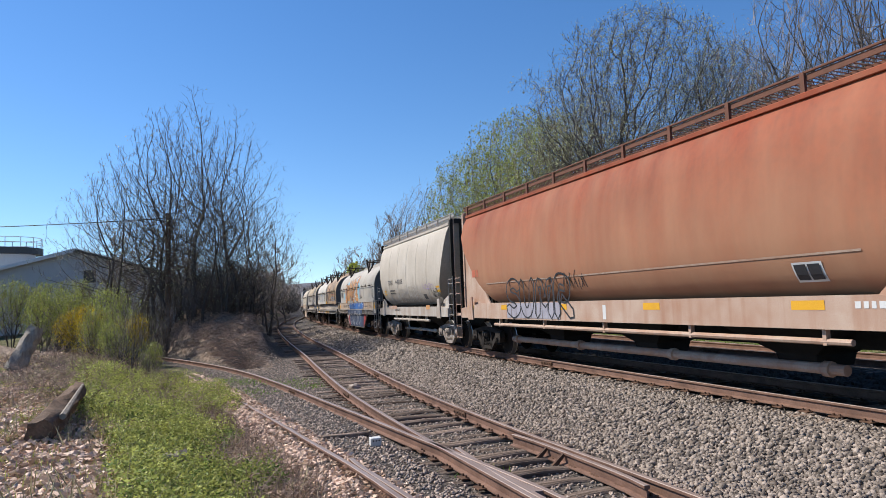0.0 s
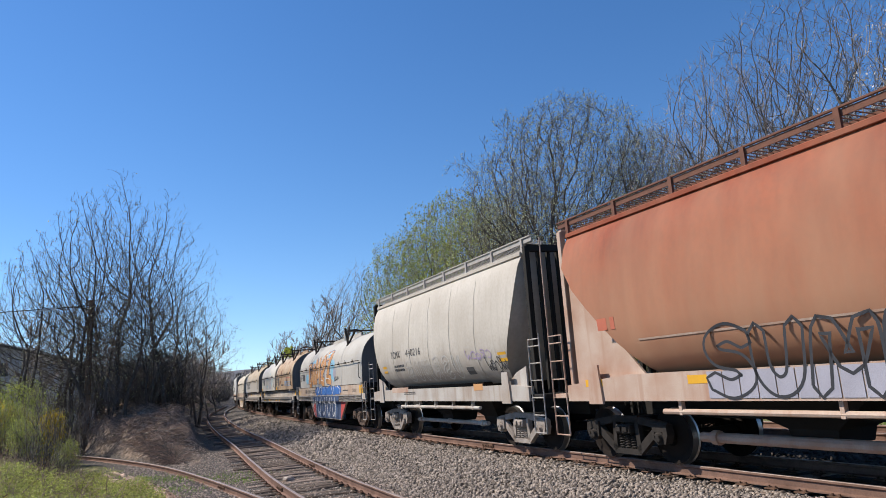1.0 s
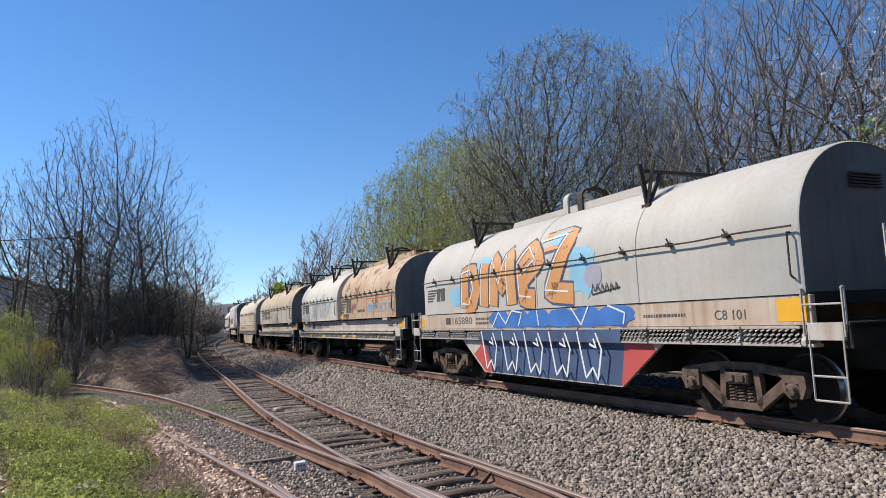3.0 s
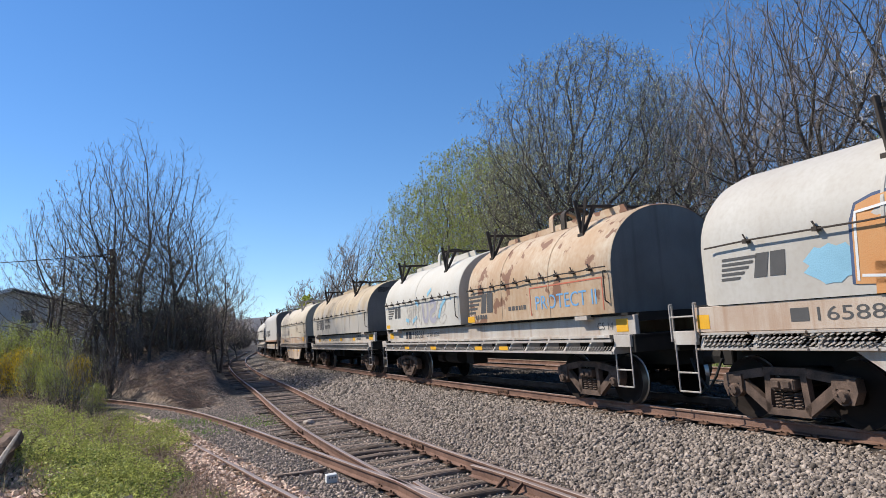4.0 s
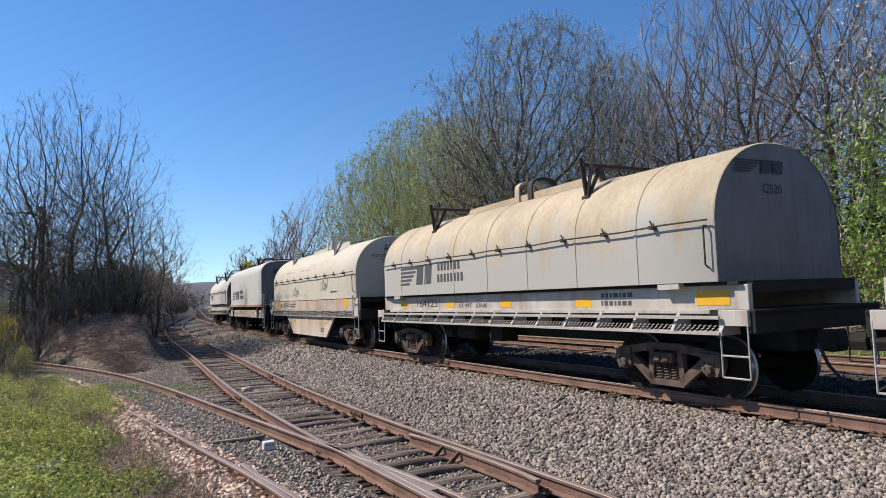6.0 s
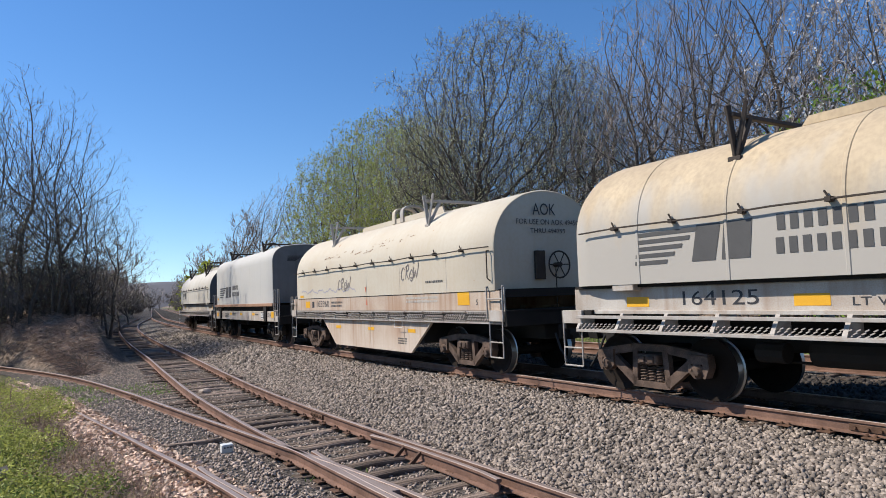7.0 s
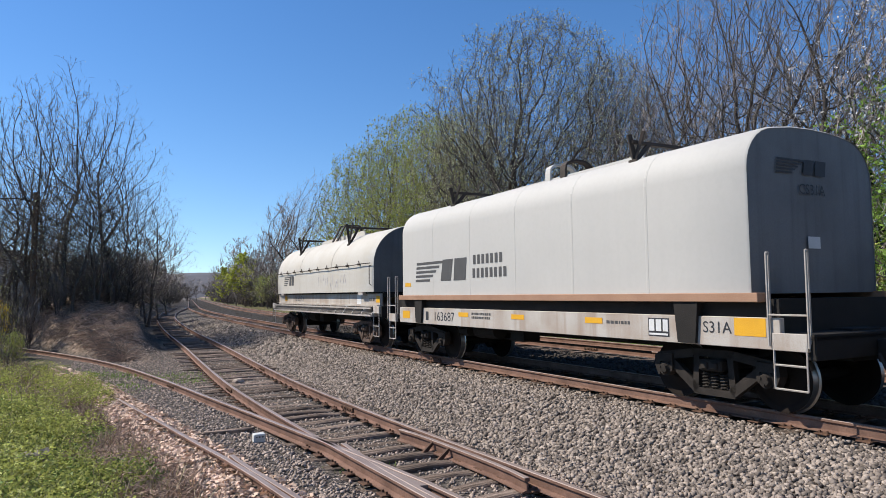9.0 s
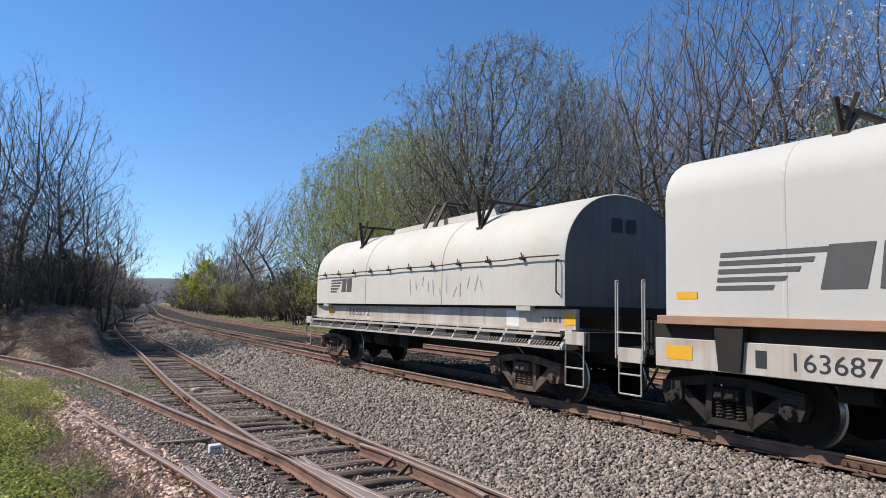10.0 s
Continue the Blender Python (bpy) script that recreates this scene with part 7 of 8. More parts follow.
RIGHT_WOOD = [
    ("far", 9.6, 118, 7.7, 1.0), ("far", 8.4, 112, 8.1, 0.9), ("bare", 12.4, 84, 10.3, 1.0), ("bare_fork", 14.6, 72, 10.8, 1.1), ("far", 7.4, 128, 5.6, 1.2), ("far", 5.2, 178, 3.9, 1.4), ("far", 6.1, 168, 4.6, 1.3), ("far", 6.9, 152, 5.2, 1.3), ("bare", 10.8, 98, 9.0, 1.1),
    ("green", 17.4, 62, 12.8, 0.85), ("green", 20.8, 54, 15.5, 0.80), ("bare_fork", 21.8, 58, 13.5, 1.0), ("green", 23.9, 48, 15.3, 0.70), ("bare", 26.5, 46, 14.5, 1.0),
    ("round", 31.2, 38, 22.3, 1.0), ("round", 37.4, 41, 19.2, 0.72), ("round", 27.0, 43, 16.8, 0.70), ("bare", 41.0, 35, 20.0, 0.9), ("bare_tall", 43.6, 32, 24.0, 0.9),
    ("bare_tall", 49.2, 30, 27.0, 1.0), ("bare_fork", 46.4, 33, 23.0, 1.0), ("bare_tall", 53.0, 29, 26.5, 1.0), ("bare", 56.2, 30, 23.0, 0.9),
    ("blossom", 60.6, 26, 25.0, 1.0), ("fresh", 58.8, 25, 14.5, 1.0), ("fresh", 62.5, 22, 13.0, 1.2), ("bare", 64.5, 27, 25.0, 1.0),
    # behind the first row
    ("bare", 18.8, 78, 11.0, 1.2), ("bare", 25.8, 58, 12.5, 1.2), ("bare_fork", 31.5, 52, 14.5, 1.2), ("bare", 36.0, 50, 15.0, 1.2), ("bare", 42.5, 45, 16.5, 1.2),
    ("bare_fork", 46.0, 44, 18.0, 1.2), ("bare", 49.8, 42, 19.0, 1.2), ("bare", 54.0, 41, 17.5, 1.2), ("bare_fork", 57.6, 40, 17.0, 1.2), ("bare", 61.5, 40, 18.0, 1.2),
]
LEFT_WOOD = [
    ("dark", -6.5, 38, 17.5, 1.0), ("dark", -3.2, 39, 16.2, 0.95), ("dark_fork", -9.1, 38, 15.6, 1.0), ("dark_fork", -7.4, 41, 14.2, 0.9), ("dark", -5.0, 43, 13.6, 1.0),
    ("dark_fork", -12.4, 38, 11.8, 1.1), ("dark", -2.1, 46, 10.6, 1.1), ("dark_fork", -0.7, 54, 8.4, 1.2), ("dark", -10.8, 42, 11.4, 1.2), ("dark_fork", -4.2, 36.5, 10.0, 1.0),
    ("dark", -8.3, 36.5, 9.6, 1.1), ("dark", -5.8, 36, 11.0, 1.0), ("dark_fork", -7.2, 44, 9.0, 1.3), ("dark_fork", -2.6, 41, 8.4, 1.3), ("dark_fork", -9.9, 40, 8.6, 1.3), ("far", 0.1, 62, 5.0, 1.4), ("far", -1.2, 70, 5.4, 1.4), ("far", 0.7, 84, 3.8, 1.5), ("far", -12.6, 46, 7.4, 1.3),
]


def build_trees():
    r = random.Random(17)
    for kind, az, d, el, sq in RIGHT_WOOD + LEFT_WOOD:
        plant_seen(kind, az, d, el, r.uniform(0, 6.28), sq)
    # thicket under the right-hand wood
    for i in range(58):
        s = 6 + i * 2.0 + r.uniform(-0.8, 0.8)
        x, y, _ = on_line(s, FAR_OFF + r.uniform(7.0, 12.5))
        kind = "pale_shrub" if (y < 17 or i % 7 == 3) else ("shrub" if i % 3 else "dark_shrub")
        plant(kind, x, y, r.uniform(3.2, 5.4), r.uniform(0, 6.28), 1.25)
    # a closed wood edge further along
    for i in range(34):
        x, y, _ = on_line(62 + i * 2.6 + r.uniform(-1, 1), FAR_OFF + r.uniform(6.0, 11.0))
        plant(("shrub", "dark_shrub", "pale_shrub", "dark_shrub")[i % 4], x, y, r.uniform(4.5, 7.5), r.uniform(0, 6.28), 1.2)
    # woods along both sides in the distance
    for i in range(36):
        s = 122 + i * 6.0
        x, y, _ = on_line(s, FAR_OFF + r.uniform(5.0, 13))
        plant("far", x, y, r.uniform(10, 14), r.uniform(0, 6.28), 1.3)
        if i % 2:
            x, y, _ = on_line(s, FAR_OFF + r.uniform(3.8, 5.5))
            plant("dark_shrub", x, y, r.uniform(3, 5), r.uniform(0, 6.28), 1.4)
    for az, d, el in ((5.9, 140, 3.6), (6.6, 134, 3.3), (5.3, 150, 2.4), (10.5, 108, 2.0)):
        plant_seen("far_green", az, d, el, r.uniform(0, 6.28), 1.2)
    for i in range(34):
        y = 46 + i * 2.4
        x = float(siding_x(min(y, 100))) - r.uniform(2.8, 5.0) - max(0, y - 100) * 0.0
        plant("dark_shrub", x, y, r.uniform(3.0, 4.8), r.uniform(0, 6.28), 1.2)
        if i % 2 == 0:
            plant("far", x - r.uniform(2, 6), y + 3, r.uniform(4.5, 6.5), r.uniform(0, 6.28), 1.5)
    for i in range(24):
        y = 125 + i * 8
        x = float(line_x(y)) - r.uniform(5, 13)
        plant("far", x, y, r.uniform(7, 10), r.uniform(0, 6.28), 1.6)
    # brush on the bank to the left
    for az, d, h, kind in ((-11.0, 20, 1.5, "shrub"), (-12.2, 23.5, 1.7, "pale_shrub"), (-10.6, 25, 1.6, "shrub"), (-13.4, 26, 2.1, "pale_shrub"), (-9.6, 24, 1.4, "pale_shrub"), (-9.9, 21, 1.3, "shrub"), (-11.8, 21.5, 1.9, "shrub"), (-10.0, 25.5, 2.6, "shrub"), (-11.8, 25.5, 2.8, "shrub"), (-9.4, 28, 2.4, "shrub"), (-9.6, 40, 3.2, "dark_shrub"), (-7.6, 41, 3.0, "dark_shrub"), (-5.8, 42, 2.8, "dark_shrub"), (-3.6, 44, 2.6, "dark_shrub"), (-11.2, 24.5, 2.6, "shrub"), 
                           (-13.6, 29, 2.3, "gold_shrub"), (-14.8, 30, 2.0, "gold_shrub"), (-12.6, 30, 2.4, "pale_shrub"), (-15.6, 34, 3.3, "pale_shrub"), (-12.4, 32, 3.6, "pale_shrub"), (-13.4, 33, 3.4, "shrub"), (-10.8, 33, 3.4, "shrub"), (-13.4, 46, 4.4, "shrub"), (-14.6, 47, 4.0, "pale_shrub"), (-15.6, 46, 4.2, "shrub"), (-16.6, 48, 4.0, "pale_shrub"), (-17.6, 46, 4.4, "shrub"), (-12.2, 45, 4.2, "pale_shrub"), (-18.8, 47, 4.2, "pale_shrub"), (-10.9, 29, 2.2, "gold_shrub"),
                           (-16.8, 35, 3.0, "pale_shrub"), (-14.4, 36, 3.2, "pale_shrub"), (-8.6, 33, 3.0, "dark_shrub"), (-6.8, 35, 2.2, "dark_shrub"),
                           (-4.4, 41, 1.8, "dark_shrub"), (-2.6, 43, 2.0, "dark_shrub"), (-11.8, 34, 3.4, "shrub"), (-13.2, 38, 3.6, "shrub")):
        x, y = d * math.sin(radians(az)), d * math.cos(radians(az))
        plant(kind, x, y, h, r.uniform(0, 6.28), 0.62)
    # tangled undergrowth at the foot of the left-hand trees
    for i in range(16):
        a, d = -10.5 + 0.66 * i + r.uniform(-0.3, 0.3), r.uniform(37.5, 45)
        x, y = d * math.sin(radians(a)), d * math.cos(radians(a))
        if x < float(siding_x(y)) - 2.4:
            plant("shrub" if a < -6.5 else "dark_shrub", x, y, r.uniform(2.2, 4.2), r.uniform(0, 6.28), 1.1)
    for i in range(30):
        s = 112 + i * 8.0
        for off in (FAR_OFF + r.uniform(4.2, 7.0), -r.uniform(3.8, 8.0)):
            x, y, _ = on_line(s + r.uniform(-3, 3), off)
            plant("dark_shrub", x, y, r.uniform(4.5, 8.0), r.uniform(0, 6.28), 1.3)
    # where the line bends out of sight the woods close the view
    for i in range(30):
        y = 330 + 9 * (i % 6) + r.uniform(-3, 3)
        plant("far" if i % 3 else "dark_shrub", -40 + 4.4 * i, y, r.uniform(9, 13), r.uniform(0, 6.28), 1.6)
    # cedar
    x, y = 30 * math.sin(radians(55.2)), 30 * math.cos(radians(55.2))
    ced = tagged(empty("tree", pose(x, y, gz(x, y))), "small dark cedar among bare trees", "tree", "trees by the line")
    bm = bmesh.new()
    rod(bm, (0, 0, -0.2), (0, 0, 6.5), 0.12, 6, 0.02)
    part("trunk", bm, M_BARK, ced)
    rng = np.random.default_rng(3)
    n = 2600
    z = rng.uniform(0.5, 6.9, n)
    rad = (7.0 - z) * 0.24 * np.sqrt(rng.random(n))
    a = rng.uniform(0, 2 * np.pi, n)
    v, f = leaves(np.stack([rad * np.cos(a), rad * np.sin(a), z], -1), 0.14, rng, 0.06)
    p = new("foliage", raw_mesh("foliage", v, f, M_CEDAR))
    p.parent = ced
    p["kind"] = "stuff"


build_trees()


# ---------------------------------------------------------------- buildings and posts to the left
M_METALWALL = shade("grey white metal cladding", (0.50, 0.52, 0.55), 0.5, dark=(0.40, 0.42, 0.45), scale=0.5, amount=0.5, streak=0.3)
M_METALROOF = shade("white metal roof", (0.72, 0.73, 0.74), 0.45, dark=(0.58, 0.59, 0.60), scale=0.4, amount=0.4)
M_GUTTER = plain("dark roof trim", (0.05, 0.055, 0.06), 0.5)
M_TANK = shade("pale tank steel", (0.55, 0.57, 0.60), 0.5, dark=(0.42, 0.43, 0.45), scale=0.6, amount=0.4, streak=0.4)
M_PALEWOOD = shade("bleached bare wood", (0.42, 0.37, 0.31), 0.85, dark=(0.17, 0.13, 0.10), scale=3, amount=0.7, fine=30, bump=0.5, stretch=(4, 4, 0.6))
M_DARKWOOD = shade("rotting brown bark", (0.22, 0.145, 0.10), 0.9, spec=0.15, dark=(0.06, 0.045, 0.035), scale=4, amount=0.8, fine=25, bump=0.8)
M_CHIP = shade("pale pinkish stone chips", (0.82, 0.61, 0.49), 0.85, dark=(0.48, 0.32, 0.24), scale=8, amount=0.6, fine=50, bump=0.2, island=0.3)
M_PLASTIC = plain("white plastic", (0.75, 0.75, 0.72), 0.5)
M_POSTGREEN = plain("dark green post", (0.04, 0.07, 0.05), 0.6)
# distance haze is put into this bluish grey
M_HAZEWOOD = shade("distant bare woodland with painted haze", (0.16, 0.155, 0.17), 0.95, dark=(0.10, 0.10, 0.105), scale=0.03, amount=0.6, fine=0.3, bump=0.0)


def build_shed():
    az, d = -14.8, 62.0
    m = pose(d * math.sin(radians(az)), d * math.cos(radians(az)), 0.0, 0, 0, 14)
    sh = tagged(empty("shed", m), "low gabled metal shed with a white roof behind shrubs", "shed")
    w, he, hp, dp = 11.0, 3.6, 6.75, 26.0
    bm = bmesh.new()
    prism(bm, [(-w, -0.6), (w, -0.6), (w, he), (0, hp), (-w, he)], 0.0, 0.2, axis="y")
    part("gable_wall", bm, M_METALWALL, sh, "grey clad gable wall")
    for s in (-1, 1):
        bm = bmesh.new()
        box(bm, min(s * (w - 0.2), s * w), max(s * (w - 0.2), s * w), 0.2, dp, -0.6, he)
        part("side_wall", bm, M_METALWALL, sh)
        bm = bmesh.new()
        prism(bm, [(0, hp + 0.02), (s * (w + 0.4), he - 0.10), (s * (w + 0.4), he + 0.10), (0, hp + 0.24)], -0.5, dp + 0.3, axis="y")
        part("roof_slope", bm, M_METALROOF, sh, "white metal roof slope")
        bm = bmesh.new()
        prism(bm, [(0, hp - 0.06), (s * (w + 0.4), he - 0.18), (s * (w + 0.4), he + 0.02), (0, hp + 0.14)], -0.56, -0.505, axis="y")
        part("verge_trim", bm, M_GUTTER if s > 0 else M_METALROOF, sh)
    # cladding ribs
    for k in range(22):
        x = -w + 0.5 + k
        bm = bmesh.new()
        box(bm, x - 0.04, x + 0.04, -0.03, 0.0, -0.5, he + (hp - he) * (1 - abs(x) / w) - 0.1)
        part("cladding_rib", bm, M_METALWALL, sh)
    bm = bmesh.new()
    box(bm, 0.6, 1.5, -0.04, 0.0, 4.2, 5.2)
    part("gable_vent", bm, M_GUTTER, sh)


build_shed()


def build_tank():
    az, d = -19.0, 88.0
    m = pose(d * math.sin(radians(az)), d * math.cos(radians(az)), 0.0)
    tk = tagged(empty("storage_tank", m), "pale storage tank with a railed platform on top", "tank")
    bm = bmesh.new()
    rod(bm, (0, 0, -0.5), (0, 0, 8.4), 2.6, 32)
    part("shell", bm, M_TANK, tk, smooth=40)
    bm = bmesh.new()
    rod(bm, (0, 0, 8.4), (0, 0, 9.1), 3.3, 24)
    part("platform", bm, M_GUTTER, tk, "dark service platform")
    for k in range(14):
        a = 2 * math.pi * k / 14
        bm = bmesh.new()
        rod(bm, (3.2 * math.cos(a), 3.2 * math.sin(a), 9.1), (3.2 * math.cos(a), 3.2 * math.sin(a), 10.2), 0.04, 5)
        part("rail_post", bm, M_TANK, tk)
    for z in (9.65, 10.2):
        bm = bmesh.new()
        rods(bm, [(3.2 * math.cos(2 * math.pi * k / 20), 3.2 * math.sin(2 * math.pi * k / 20), z) for k in range(21)], 0.035, 5)
        part("guard_rail", bm, M_TANK, tk)


build_tank()


def build_lamp():
    az, d = -8.4, 36.5
    x, y = d * math.sin(radians(az)), d * math.cos(radians(az))
    g = gz(x, y)
    lp = tagged(empty("street_lamp", pose(x, y, 0)), "wooden pole with a short lamp arm among bare trees", "street lamp")
    bm = bmesh.new()
    rod(bm, (0, 0, g - 0.3), (0.05, 0, 6.6), 0.15, 10, 0.11)
    part("pole", bm, M_DARKWOOD, lp, "weathered wooden pole")
    bm = bmesh.new()
    rods(bm, [(0, 0, 6.15), (-0.7, -0.1, 6.28), (-1.5, -0.2, 6.22)], 0.03, 6)
    part("arm", bm, M_DARKBAR, lp)
    bm = bmesh.new()
    prism(bm, [(-2.0, 6.12), (-1.4, 6.16), (-1.4, 6.26), (-1.9, 6.24)], -0.32, -0.08, axis="y")
    part("lamp_head", bm, M_TANK, lp)
    # wire sagging away to the left
    pts = []
    for i in range(17):
        t = i / 16
        pts.append((x - 26 * t, y + 4 * t, 6.35 + 0.2 * t - 1.0 * 4 * t * (1 - t) * 0.35))
    bm = bmesh.new()
    rods(bm, pts, 0.02, 4)
    w = tagged(empty("overhead_wire"), "thin black overhead wire", "wire")
    part("strand", bm, M_RUBBER, w)


build_lamp()


def build_small_things():
    # rotten log propped on the bank
    def log(name, a, b, r, label, mat, seed):
        a, b = Vector(a), Vector(b)
        rr = random.Random(seed)
        d = (b - a).normalized()
        u = d.orthogonal().normalized()
        v = d.cross(u)
        rings = []
        n = 9
        for i in range(n + 1):
            c = a.lerp(b, i / n) + Vector((rr.uniform(-1, 1), rr.uniform(-1, 1), rr.uniform(-1, 1))) * r * 0.12
            k = r * (1.05 - 0.25 * i / n) * rr.uniform(0.9, 1.1)
            rings.append([tuple(c + (u * math.cos(2 * math.pi * j / 12) + v * math.sin(2 * math.pi * j / 12)) * k * (1 + 0.16 * math.sin(j * 3 + i) + rr.uniform(-0.08, 0.08))) for j in range(12)])
        bm = bmesh.new()
        loft(bm, rings, closed=True, cap=True)
        th = tagged(empty(name), label, name)
        part("trunk", bm, mat, th, smooth=50)
        return th, d, u
    lg, d, u = log("log", (-2.98, 9.8, 0.16), (-3.42, 13.2, 0.36), 0.16, "rotting dark log with pale split wood", M_DARKWOOD, 3)
    bm = bmesh.new()
    rod(bm, (-2.84, 10.2, 0.30), (-3.10, 12.2, 0.52), 0.045, 6, 0.02)
    part("splinter", bm, M_PALEWOOD, lg, "pale split strip of wood")
    roots = tagged(empty("root_tangle", pose(-3.3, 13.6, gz(-3.3, 13.6))), "tangle of broken brown roots beside the log", "roots")
    rr = random.Random(8)
    for k in range(26):
        a, e, L = rr.uniform(0, 6.28), rr.uniform(0.1, 1.1), rr.uniform(0.25, 0.7)
        p = Vector((rr.uniform(-0.35, 0.35), rr.uniform(-0.6, 0.6), 0.0))
        q = p + Vector((math.cos(a) * math.cos(e), math.sin(a) * math.cos(e), math.sin(e))) * L * 0.6
        w = q + Vector((math.cos(a + 0.7) * 0.6, math.sin(a + 0.7) * 0.6, 0.25)) * L * 0.5
        bm = bmesh.new()
        rod(bm, p, q, 0.045, 5, 0.03)
        rod(bm, q, w, 0.03, 5, 0.010)
        part("root", bm, M_DARKWOOD, roots)
    g = gz(-1.45, 9.1)
    log("driftwood", (-1.62, 9.15, g + 0.10), (-1.15, 9.3, g + 0.16), 0.10, "bleached broken piece of wood", M_PALEWOOD, 5)
    g = gz(-7.8, 23.6)
    log("timber", (-7.9, 23.4, g - 0.05), (-7.4, 23.9, g + 1.25), 0.27, "pale sawn timber leaning on end", M_PALEWOOD, 6)
    # piece of an old tie in the gravel of the spur
    x, y = 1.05, 11.25
    ob = tagged(empty("tie_fragment"), "broken dark piece of wooden tie in the gravel", "wood")
    bm = bmesh.new()
    box(bm, -0.42, 0.42, -0.06, 0.06, -0.05, 0.035, 0.012, pose(x, y, gz(x, y) + 0.02, 0, 2, 18))
    part("plank", bm, M_TIE, ob)
    # white block with three holes
    x, y = 1.42, 10.45
    blk = tagged(empty("block", pose(x, y, gz(x, y) + 0.01, 8, 0, 10)), "small white plastic block with three dark holes", "block")
    bm = bmesh.new()
    box(bm, -0.085, 0.085, -0.05, 0.05, 0.0, 0.125, 0.008)
    part("body", bm, M_PLASTIC, blk)
    for k in (-1, 0, 1):
        bm = bmesh.new()
        rod(bm, (k * 0.045, -0.054, 0.085), (k * 0.045, -0.046, 0.085), 0.013, 8)
        part("hole", bm, M_GUTTER, blk)
    # pale stone by the siding's left rail
    x, y = float(siding_x(18.6)) - 0.2, 18.6
    st = tagged(empty("rock", pose(x, y, gz(x, y) + 0.03, 0, 0, 30)), "pale grey rock between the siding's rails", "rock")
    bm = bmesh.new()
    bmesh.ops.create_icosphere(bm, subdivisions=2, radius=0.16)
    for v in bm.verts:
        v.co *= 1 + 0.35 * noise.noise(v.co * 9)
        v.co.z *= 0.6
    part("stone_body", bm, M_STONE, st)
    # fence posts beyond the far line
    for k in range(5):
        x, y, yaw = on_line(3.0 + 3.0 * k, FAR_OFF + 4.6)
        fp = tagged(empty("fence_post", pose(x, y, gz(x, y) - 0.1)), "dark green fence post in spring grass", "fence post", "fence posts beyond the far line")
        bm = bmesh.new()
        box(bm, -0.05, 0.05, -0.05, 0.05, 0, 1.75, 0.008)
        part("post", bm, M_POSTGREEN, fp)


build_small_things()


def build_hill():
    """A low wooded ridge where the line vanishes, its haze painted into the colour."""
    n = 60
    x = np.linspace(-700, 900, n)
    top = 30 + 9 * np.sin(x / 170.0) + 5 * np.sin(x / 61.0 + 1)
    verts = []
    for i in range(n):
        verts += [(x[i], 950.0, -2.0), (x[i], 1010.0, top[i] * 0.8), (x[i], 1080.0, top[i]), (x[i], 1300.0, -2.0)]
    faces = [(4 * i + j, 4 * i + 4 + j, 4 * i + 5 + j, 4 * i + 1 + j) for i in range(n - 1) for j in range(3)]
    tagged(mesh_ob("backdrop", verts, faces, M_HAZEWOOD, smooth=True), "far wooded ridge with haze in its bluish grey", "hill", kind="structure")


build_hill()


# ---------------------------------------------------------------- loose cover of the ground
def stones(name, label, xs, ys, zs, size, rng, mat):
    """Angular broken stones, each a skewed block, in one object."""
    n = len(xs)
    base = np.array([[-1, -1, -1], [1, -1, -1], [1, 1, -1], [-1, 1, -1], [-1, -1, 1], [1, -1, 1], [1, 1, 1], [-1, 1, 1]], float)
    quads = np.array([[0, 3, 2, 1], [4, 5, 6, 7], [0, 1, 5, 4], [1, 2, 6, 5], [2, 3, 7, 6], [3, 0, 4, 7]])
    V = base[None] * (1 + rng.uniform(-0.45, 0.30, (n, 8, 3)))
    V *= np.stack([np.ones(n), rng.uniform(0.55, 0.95, n), rng.uniform(0.40, 0.75, n)], -1)[:, None]
    q = rng.normal(0, 1, (n, 4))
    q[:, 1:3] *= 0.45
    q /= np.linalg.norm(q, axis=1)[:, None]
    w, x, y, z = q.T
    Rm = np.stack([1 - 2 * (y * y + z * z), 2 * (x * y - z * w), 2 * (x * z + y * w), 2 * (x * y + z * w), 1 - 2 * (x * x + z * z), 2 * (y * z - x * w),
                   2 * (x * z - y * w), 2 * (y * z + x * w), 1 - 2 * (x * x + y * y)], -1).reshape(n, 3, 3)
    V = np.einsum("nij,nkj->nki", Rm, V) * (size / 2 * rng.uniform(0.6, 1.25, n))[:, None, None]
    V += np.stack([xs, ys, zs], -1)[:, None]
    F = (np.arange(n) * 8)[:, None, None] + quads[None]
    ob = new(name, raw_mesh(name, V.reshape(-1, 3), F.reshape(-1, 4), mat))
    return tagged(ob, label, name, kind="stuff")


def scatter(n, x0, x1, y0, y1, rng, keep=None, bias=1.0):
    """Random places; x0 and x1 may follow y. bias above 1 crowds them towards y0."""
    y = y0 + (y1 - y0) * rng.random(n) ** bias
    a, b = x0(y), x1(y)
    x = a + (b - a) * rng.random(n)
    if keep is not None:
        k = keep(x, y)
        x, y = x[k], y[k]
    return x, y


def off_rails(x, y):
    """Leaves the rails free."""
    d = np.abs(np.abs(x - line_x(y)) - 0.75) > 0.085
    s = np.abs(np.abs(x - siding_x(y)) - 0.75) > 0.085
    p = (np.abs(np.abs(x - spur_x(y)) - 0.75) > 0.07) | (y > 40)
    return d & s & p


